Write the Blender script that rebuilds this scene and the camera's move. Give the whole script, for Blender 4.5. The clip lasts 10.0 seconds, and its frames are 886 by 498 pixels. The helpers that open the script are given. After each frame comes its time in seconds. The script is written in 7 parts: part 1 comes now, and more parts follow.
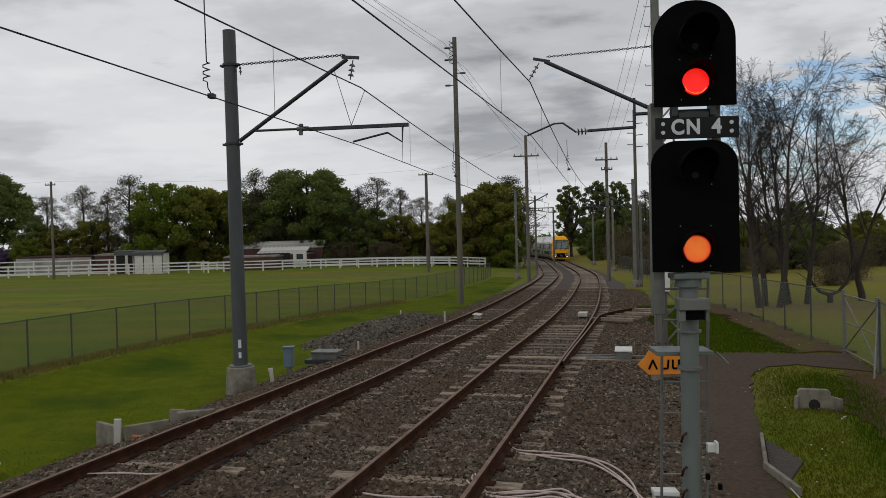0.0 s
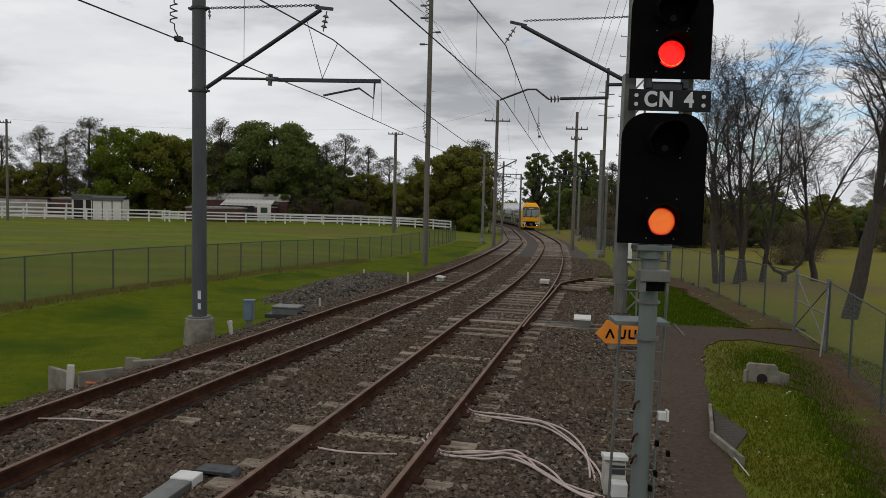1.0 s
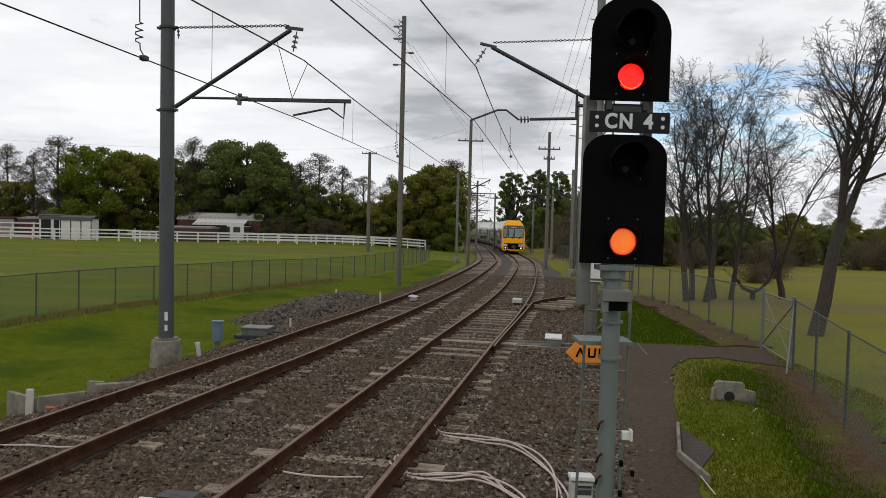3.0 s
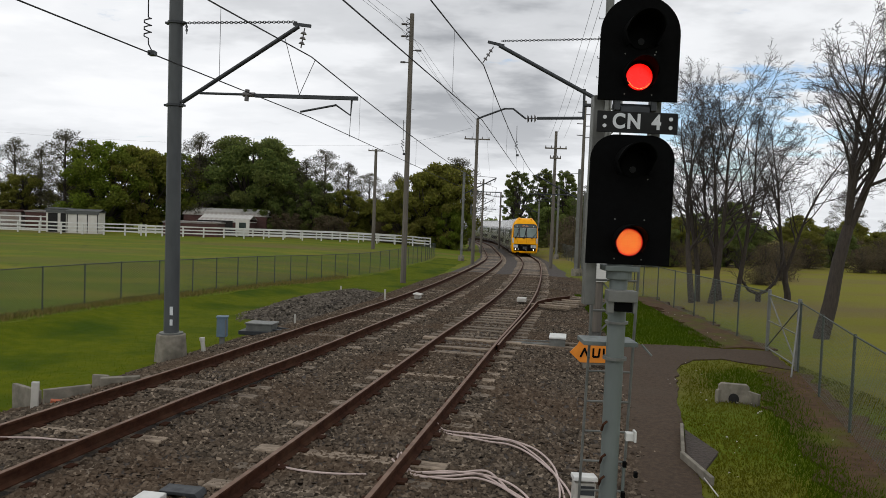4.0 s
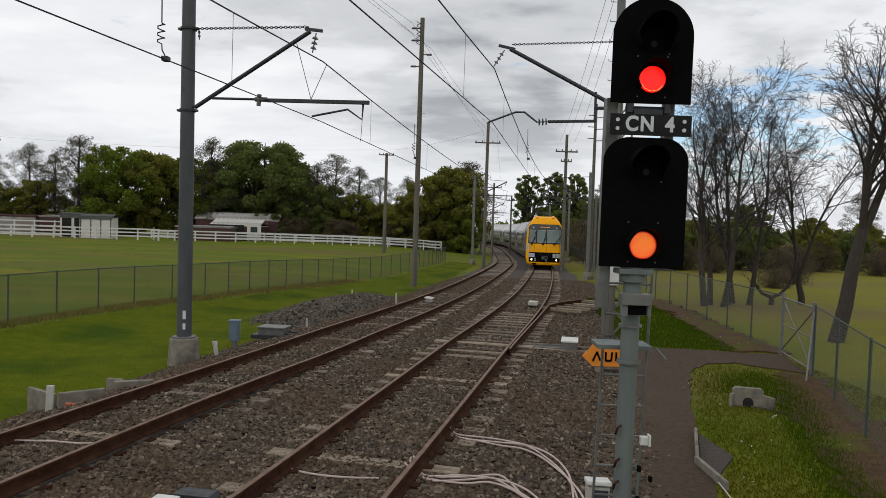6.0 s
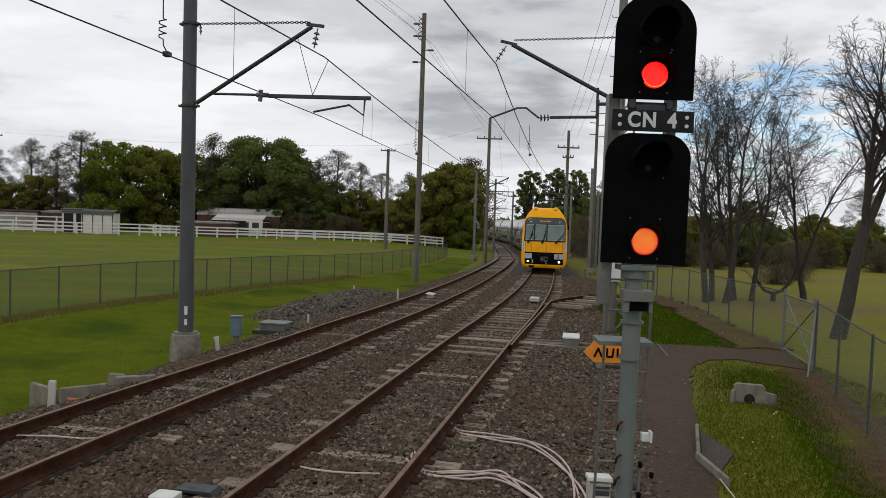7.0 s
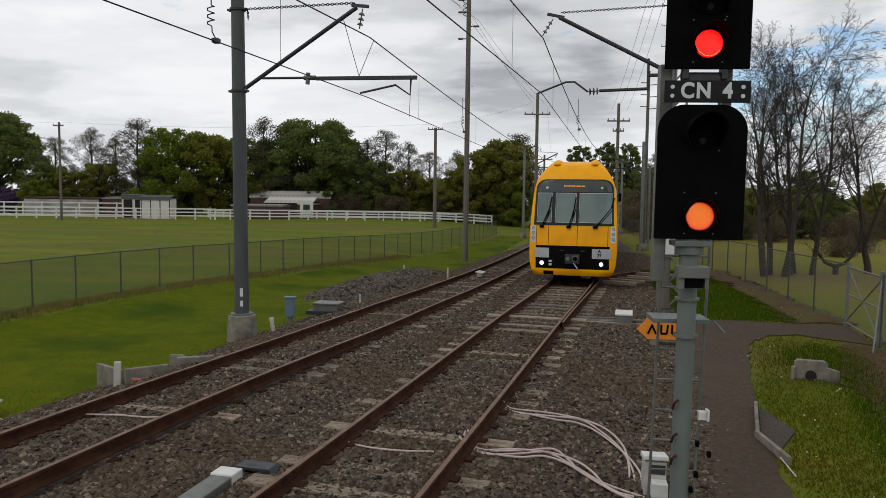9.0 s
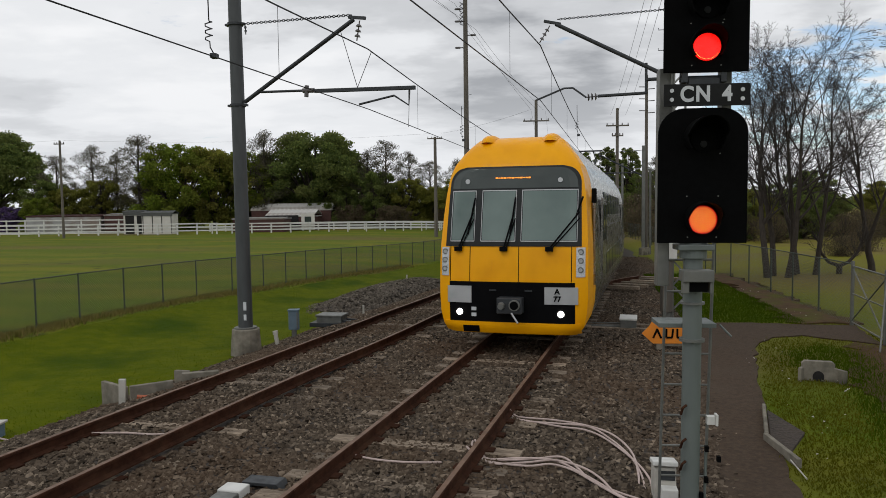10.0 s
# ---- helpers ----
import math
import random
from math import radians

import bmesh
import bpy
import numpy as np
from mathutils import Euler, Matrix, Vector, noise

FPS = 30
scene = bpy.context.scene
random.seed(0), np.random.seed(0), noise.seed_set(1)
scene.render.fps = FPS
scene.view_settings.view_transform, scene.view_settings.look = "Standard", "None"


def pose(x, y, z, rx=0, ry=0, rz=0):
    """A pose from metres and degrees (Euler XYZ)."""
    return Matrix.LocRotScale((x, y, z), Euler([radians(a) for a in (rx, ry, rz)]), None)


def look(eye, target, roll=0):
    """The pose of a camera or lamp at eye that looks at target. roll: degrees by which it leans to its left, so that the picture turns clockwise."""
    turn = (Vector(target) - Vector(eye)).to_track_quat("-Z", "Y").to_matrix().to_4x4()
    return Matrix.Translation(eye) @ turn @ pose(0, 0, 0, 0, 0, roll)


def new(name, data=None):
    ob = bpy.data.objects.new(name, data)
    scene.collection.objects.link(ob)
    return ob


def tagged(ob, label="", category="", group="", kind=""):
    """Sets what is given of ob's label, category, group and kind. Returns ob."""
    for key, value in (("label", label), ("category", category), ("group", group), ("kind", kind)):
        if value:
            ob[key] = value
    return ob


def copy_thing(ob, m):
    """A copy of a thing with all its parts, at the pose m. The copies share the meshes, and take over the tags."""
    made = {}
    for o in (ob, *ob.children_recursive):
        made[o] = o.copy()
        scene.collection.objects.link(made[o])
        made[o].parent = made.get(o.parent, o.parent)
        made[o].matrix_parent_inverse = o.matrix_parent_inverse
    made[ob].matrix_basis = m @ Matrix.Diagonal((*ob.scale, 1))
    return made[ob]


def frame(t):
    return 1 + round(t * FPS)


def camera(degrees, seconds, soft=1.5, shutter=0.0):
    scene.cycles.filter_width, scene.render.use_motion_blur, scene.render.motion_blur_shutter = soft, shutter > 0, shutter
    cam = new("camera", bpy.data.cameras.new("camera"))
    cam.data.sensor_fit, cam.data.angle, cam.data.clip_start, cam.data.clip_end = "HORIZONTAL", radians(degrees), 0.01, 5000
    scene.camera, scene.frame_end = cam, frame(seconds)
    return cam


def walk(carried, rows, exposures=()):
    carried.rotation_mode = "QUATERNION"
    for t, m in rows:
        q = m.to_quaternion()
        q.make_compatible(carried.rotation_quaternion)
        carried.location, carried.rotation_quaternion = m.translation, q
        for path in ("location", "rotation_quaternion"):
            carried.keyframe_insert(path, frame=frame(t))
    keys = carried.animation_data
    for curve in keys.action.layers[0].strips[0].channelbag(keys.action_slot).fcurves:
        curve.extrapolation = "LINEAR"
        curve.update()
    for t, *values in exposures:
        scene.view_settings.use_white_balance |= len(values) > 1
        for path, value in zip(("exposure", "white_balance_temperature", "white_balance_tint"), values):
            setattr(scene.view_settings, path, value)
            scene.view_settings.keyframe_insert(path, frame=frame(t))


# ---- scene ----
cam = camera(63.6, 10.0, 0.85)
PATH = [
    (0, (-0.098, -0.043, 2.901), (-0.255, 1.951, 2.877), -1.5),
    (0.5, (-0.101, -0.06, 2.883), (-0.24, 1.934, 2.82), 0.3),
    (1, (-0.107, -0.016, 2.887), (-0.167, 1.978, 2.757), 1.5),
    (1.5, (-0.072, 0.01, 2.89), (-0.1, 2.005, 2.753), 1.4),
    (2, (-0.016, 0.003, 2.912), (-0.035, 2.0, 2.817), 0.7),
    (2.5, (-0.001, -0.002, 2.901), (-0.001, 1.996, 2.828), 1.0),
    (4, (-0.008, 0.004, 2.906), (-0.014, 2.002, 2.825), 2.1),
    (4.5, (-0.019, 0.011, 2.9), (-0.036, 2.009, 2.827), 2.3),
    (5, (-0.02, 0.01, 2.898), (-0.058, 2.008, 2.821), 2.0),
    (5.5, (-0.027, 0.005, 2.902), (-0.062, 2.004, 2.834), 1.9),
    (7, (-0.027, 0.014, 2.902), (-0.067, 2.012, 2.819), 2.0),
    (7.5, (-0.019, 0.012, 2.907), (-0.11, 2.008, 2.818), 0.2),
    (8, (-0.017, 0.052, 2.907), (-0.241, 2.035, 2.77), -0.5),
    (8.5, (-0.012, -0.013, 2.912), (-0.216, 1.974, 2.806), -0.9),
    (9, (-0.029, 0.039, 2.913), (-0.205, 2.026, 2.766), 0.7),
    (9.5, (-0.032, 0.059, 2.915), (-0.187, 2.047, 2.765), -0.1),
    (10, (-0.037, 0.058, 2.922), (-0.219, 2.046, 2.799), -0.7),
]
EXPOSURES = [(0.0, -0.29), (1.0, -0.18), (1.5, 0.0), (2.0, 0.06), (2.5, 0.10), (4.0, 0.12), (5.5, 0.05), (7.5, 0.0), (8.0, -0.04), (9.0, 0.0), (10.0, -0.02)]
walk(cam, [(t, look(eye, target, roll)) for t, eye, target, roll in PATH], EXPOSURES)

# ---- world and light ----
world = bpy.data.worlds.new("overcast_sky")
scene.world = world
world.use_nodes = True


def sky_nodes():
    nt = world.node_tree
    nt.nodes.clear()
    N, K = nt.nodes.new, nt.links.new
    out, bg = N("ShaderNodeOutputWorld"), N("ShaderNodeBackground")
    sky = N("ShaderNodeTexSky")
    sky.sky_type, sky.sun_disc = "NISHITA", False
    sky.sun_elevation, sky.sun_rotation = radians(42), radians(205)
    tc, sep = N("ShaderNodeTexCoord"), N("ShaderNodeSeparateXYZ")
    K(tc.outputs["Generated"], sep.inputs[0])

    def math_node(op, a, b=None, clamp=False):
        m = N("ShaderNodeMath")
        m.operation, m.use_clamp = op, clamp
        for i, v in enumerate((a, b)):
            if v is None:
                continue
            if isinstance(v, (int, float)):
                m.inputs[i].default_value = v
            else:
                K(v, m.inputs[i])
        return m.outputs[0]

    up = math_node("MAXIMUM", sep.outputs[2], 0.0)
    den = math_node("ADD", up, 0.16)
    px, py = math_node("DIVIDE", sep.outputs[0], den), math_node("DIVIDE", sep.outputs[1], den)
    com = N("ShaderNodeCombineXYZ")
    K(px, com.inputs[0]), K(py, com.inputs[1])

    def noise_node(scale, detail, rough, shift):
        mp = N("ShaderNodeMapping")
        mp.inputs["Location"].default_value = shift
        mp.inputs["Scale"].default_value = (1, 1.25, 1)
        K(com.outputs[0], mp.inputs[0])
        n = N("ShaderNodeTexNoise")
        n.inputs["Scale"].default_value, n.inputs["Detail"].default_value = scale, detail
        n.inputs["Roughness"].default_value = rough
        K(mp.outputs[0], n.inputs["Vector"])
        return n.outputs["Fac"]

    def ramp(fac, stops):
        r = N("ShaderNodeValToRGB")
        e = r.color_ramp.elements
        while len(e) < len(stops):
            e.new(0.5)
        for el, (p, c) in zip(e, stops):
            el.position, el.color = p, (*c, 1)
        r.color_ramp.interpolation = "EASE"
        K(fac, r.inputs[0])
        return r.outputs[0]

    flat = N("ShaderNodeVectorMath")
    flat.operation = "MULTIPLY"
    K(tc.outputs["Generated"], flat.inputs[0])
    flat.inputs[1].default_value = (1, 1, 2.2)

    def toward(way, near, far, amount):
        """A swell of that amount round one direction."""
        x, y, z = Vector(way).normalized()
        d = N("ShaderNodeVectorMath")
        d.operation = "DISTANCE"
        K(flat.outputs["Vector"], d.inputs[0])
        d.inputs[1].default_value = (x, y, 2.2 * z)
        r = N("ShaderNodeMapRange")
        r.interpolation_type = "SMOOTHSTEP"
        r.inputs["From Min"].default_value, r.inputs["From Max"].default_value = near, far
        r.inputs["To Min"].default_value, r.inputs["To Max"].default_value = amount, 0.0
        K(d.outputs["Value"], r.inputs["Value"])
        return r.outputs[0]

    big = noise_node(SKY["scale"], 6, 0.55, SKY["shift"])
    fine = math_node("MULTIPLY", math_node("SUBTRACT", noise_node(2.6, 5, 0.55, (1.7, 4.2, 0)), 0.5), 0.28)
    big = math_node("ADD", big, fine)
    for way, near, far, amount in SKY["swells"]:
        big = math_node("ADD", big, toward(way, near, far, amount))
    cloud = ramp(big, SKY["stops"])
    # pale haze low over the horizon
    low = N("ShaderNodeMapRange")
    low.inputs["From Min"].default_value, low.inputs["From Max"].default_value = 0.02, 0.20
    low.inputs["To Min"].default_value, low.inputs["To Max"].default_value = 0.55, 0.0
    K(up, low.inputs["Value"])
    hz = N("ShaderNodeMix")
    hz.data_type = "RGBA"
    K(low.outputs[0], hz.inputs["Factor"]), K(cloud, hz.inputs["A"])
    hz.inputs["B"].default_value = (0.80, 0.82, 0.85, 1)
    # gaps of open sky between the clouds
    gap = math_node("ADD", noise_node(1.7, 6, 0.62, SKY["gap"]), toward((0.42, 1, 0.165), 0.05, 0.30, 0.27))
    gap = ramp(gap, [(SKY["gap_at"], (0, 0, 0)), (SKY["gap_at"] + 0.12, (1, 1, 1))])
    dim = N("ShaderNodeVectorMath")
    dim.operation = "SCALE"
    K(sky.outputs[0], dim.inputs[0])
    dim.inputs["Scale"].default_value = 0.12
    mx = N("ShaderNodeMix")
    mx.data_type = "RGBA"
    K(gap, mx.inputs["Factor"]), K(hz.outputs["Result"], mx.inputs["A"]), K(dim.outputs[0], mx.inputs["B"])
    K(mx.outputs["Result"], bg.inputs[0])
    bg.inputs[1].default_value = SKY["strength"]
    K(bg.outputs[0], out.inputs[0])


SKY = dict(scale=0.75, shift=(3.1, 0.45, 0), gap=(5.3, 1.1, 0), gap_at=0.67, strength=1.03,
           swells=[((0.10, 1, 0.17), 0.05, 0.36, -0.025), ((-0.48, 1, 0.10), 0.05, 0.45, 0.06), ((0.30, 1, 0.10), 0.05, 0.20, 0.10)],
           stops=[(0.30, (0.33, 0.345, 0.37)), (0.43, (0.60, 0.615, 0.64)), (0.55, (0.80, 0.815, 0.84)), (0.68, (0.90, 0.908, 0.925))])
sky_nodes()
sun = new("sun", bpy.data.lights.new("sun", "SUN"))
sun.data.energy, sun.data.angle, sun.data.color = 0.45, radians(18), (1, 0.96, 0.90)
sun.matrix_world = look((0, 0, 60), (26, 40, 0))


# ---- materials ----
def mat(name, c1, c2=None, scale=6.0, rough=0.8, bump=0.0, bscale=40.0, metal=0.0, stain=None, stain_scale=0.7, stain_amt=0.5,
        rand=0.0, emit=0.0, coat=0.0, stretch=(1, 1, 1), spec=0.5):
    """A surface with grain at one scale, stains at another, and fine relief."""
    m = bpy.data.materials.new(name)
    m.use_nodes = True
    nt = m.node_tree
    N, K = nt.nodes.new, nt.links.new
    b = nt.nodes["Principled BSDF"]
    b.inputs["Roughness"].default_value, b.inputs["Metallic"].default_value = rough, metal
    b.inputs["Specular IOR Level"].default_value = spec
    b.inputs["Coat Weight"].default_value = coat
    tc, mp = N("ShaderNodeTexCoord"), N("ShaderNodeMapping")
    mp.inputs["Scale"].default_value = stretch
    K(tc.outputs["Object"], mp.inputs[0])

    def noise_tex(s, detail=5):
        n = N("ShaderNodeTexNoise")
        n.inputs["Scale"].default_value, n.inputs["Detail"].default_value = s, detail
        K(mp.outputs[0], n.inputs["Vector"])
        return n.outputs["Fac"]

    def mixed(fac, a, bb):
        x = N("ShaderNodeMix")
        x.data_type = "RGBA"
        K(fac, x.inputs["Factor"])
        for sock, v in (("A", a), ("B", bb)):
            if isinstance(v, tuple):
                x.inputs[sock].default_value = (*v, 1)
            else:
                K(v, x.inputs[sock])
        return x.outputs["Result"]

    def curve(fac, lo, hi, top=1.0):
        r = N("ShaderNodeMapRange")
        r.inputs["From Min"].default_value, r.inputs["From Max"].default_value, r.inputs["To Max"].default_value = lo, hi, top
        K(fac, r.inputs["Value"])
        return r.outputs[0]

    c2 = c2 or tuple(0.75 * v for v in c1)
    col = mixed(curve(noise_tex(scale), 0.3, 0.7), c1, c2)
    if stain:
        col = mixed(curve(noise_tex(stain_scale, 6), 0.48, 0.68, stain_amt), col, stain)
    if rand:
        oi, hs = N("ShaderNodeObjectInfo"), N("ShaderNodeHueSaturation")
        r = N("ShaderNodeMapRange")
        r.inputs["To Min"].default_value, r.inputs["To Max"].default_value = 1 - rand, 1 + rand
        K(oi.outputs["Random"], r.inputs["Value"]), K(r.outputs[0], hs.inputs["Value"]), K(col, hs.inputs["Color"])
        col = hs.outputs["Color"]
    K(col, b.inputs["Base Color"])
    rr = curve(noise_tex(scale * 2.3), 0.3, 0.7)
    ra = N("ShaderNodeMapRange")
    ra.inputs["To Min"].default_value, ra.inputs["To Max"].default_value = max(rough - 0.1, 0.02), min(rough + 0.1, 1)
    K(rr, ra.inputs["Value"]), K(ra.outputs[0], b.inputs["Roughness"])
    if bump:
        bp = N("ShaderNodeBump")
        bp.inputs["Strength"].default_value, bp.inputs["Distance"].default_value = bump, 0.02
        K(noise_tex(bscale), bp.inputs["Height"]), K(bp.outputs[0], b.inputs["Normal"])
    if emit:
        b.inputs["Emission Color"].default_value = (*c1, 1)
        b.inputs["Emission Strength"].default_value = emit
    return m


def island_mat(name, stops, rough=0.9, scale=0.0, c_far=None, thin=0.0):
    """Colour by piece, for stones, leaves and blades joined in one mesh, with a slow drift over the place."""
    m = bpy.data.materials.new(name)
    m.use_nodes = True
    nt = m.node_tree
    N, K = nt.nodes.new, nt.links.new
    b = nt.nodes["Principled BSDF"]
    b.inputs["Roughness"].default_value = rough
    b.inputs["Specular IOR Level"].default_value = 0.08
    g, r = N("ShaderNodeNewGeometry"), N("ShaderNodeValToRGB")
    e = r.color_ramp.elements
    while len(e) < len(stops):
        e.new(0.5)
    for i, (el, c) in enumerate(zip(e, stops)):
        el.position, el.color = i / max(len(stops) - 1, 1), (*c, 1)
    K(g.outputs["Random Per Island"], r.inputs[0])
    col = r.outputs[0]
    if scale:
        tc, n = N("ShaderNodeTexCoord"), N("ShaderNodeTexNoise")
        n.inputs["Scale"].default_value = scale
        K(tc.outputs["Object"], n.inputs["Vector"])
        mr, x = N("ShaderNodeMapRange"), N("ShaderNodeMix")
        mr.inputs["From Min"].default_value, mr.inputs["From Max"].default_value, mr.inputs["To Max"].default_value = 0.42, 0.62, 0.45
        x.data_type = "RGBA"
        K(n.outputs["Fac"], mr.inputs["Value"]), K(mr.outputs[0], x.inputs["Factor"]), K(col, x.inputs["A"])
        x.inputs["B"].default_value = (*c_far, 1)
        col = x.outputs["Result"]
    K(col, b.inputs["Base Color"])
    if thin:
        tl, ms, out = N("ShaderNodeBsdfTranslucent"), N("ShaderNodeMixShader"), nt.nodes["Material Output"]
        ms.inputs[0].default_value = thin
        K(col, tl.inputs[0]), K(b.outputs[0], ms.inputs[1]), K(tl.outputs[0], ms.inputs[2]), K(ms.outputs[0], out.inputs["Surface"])
    return m


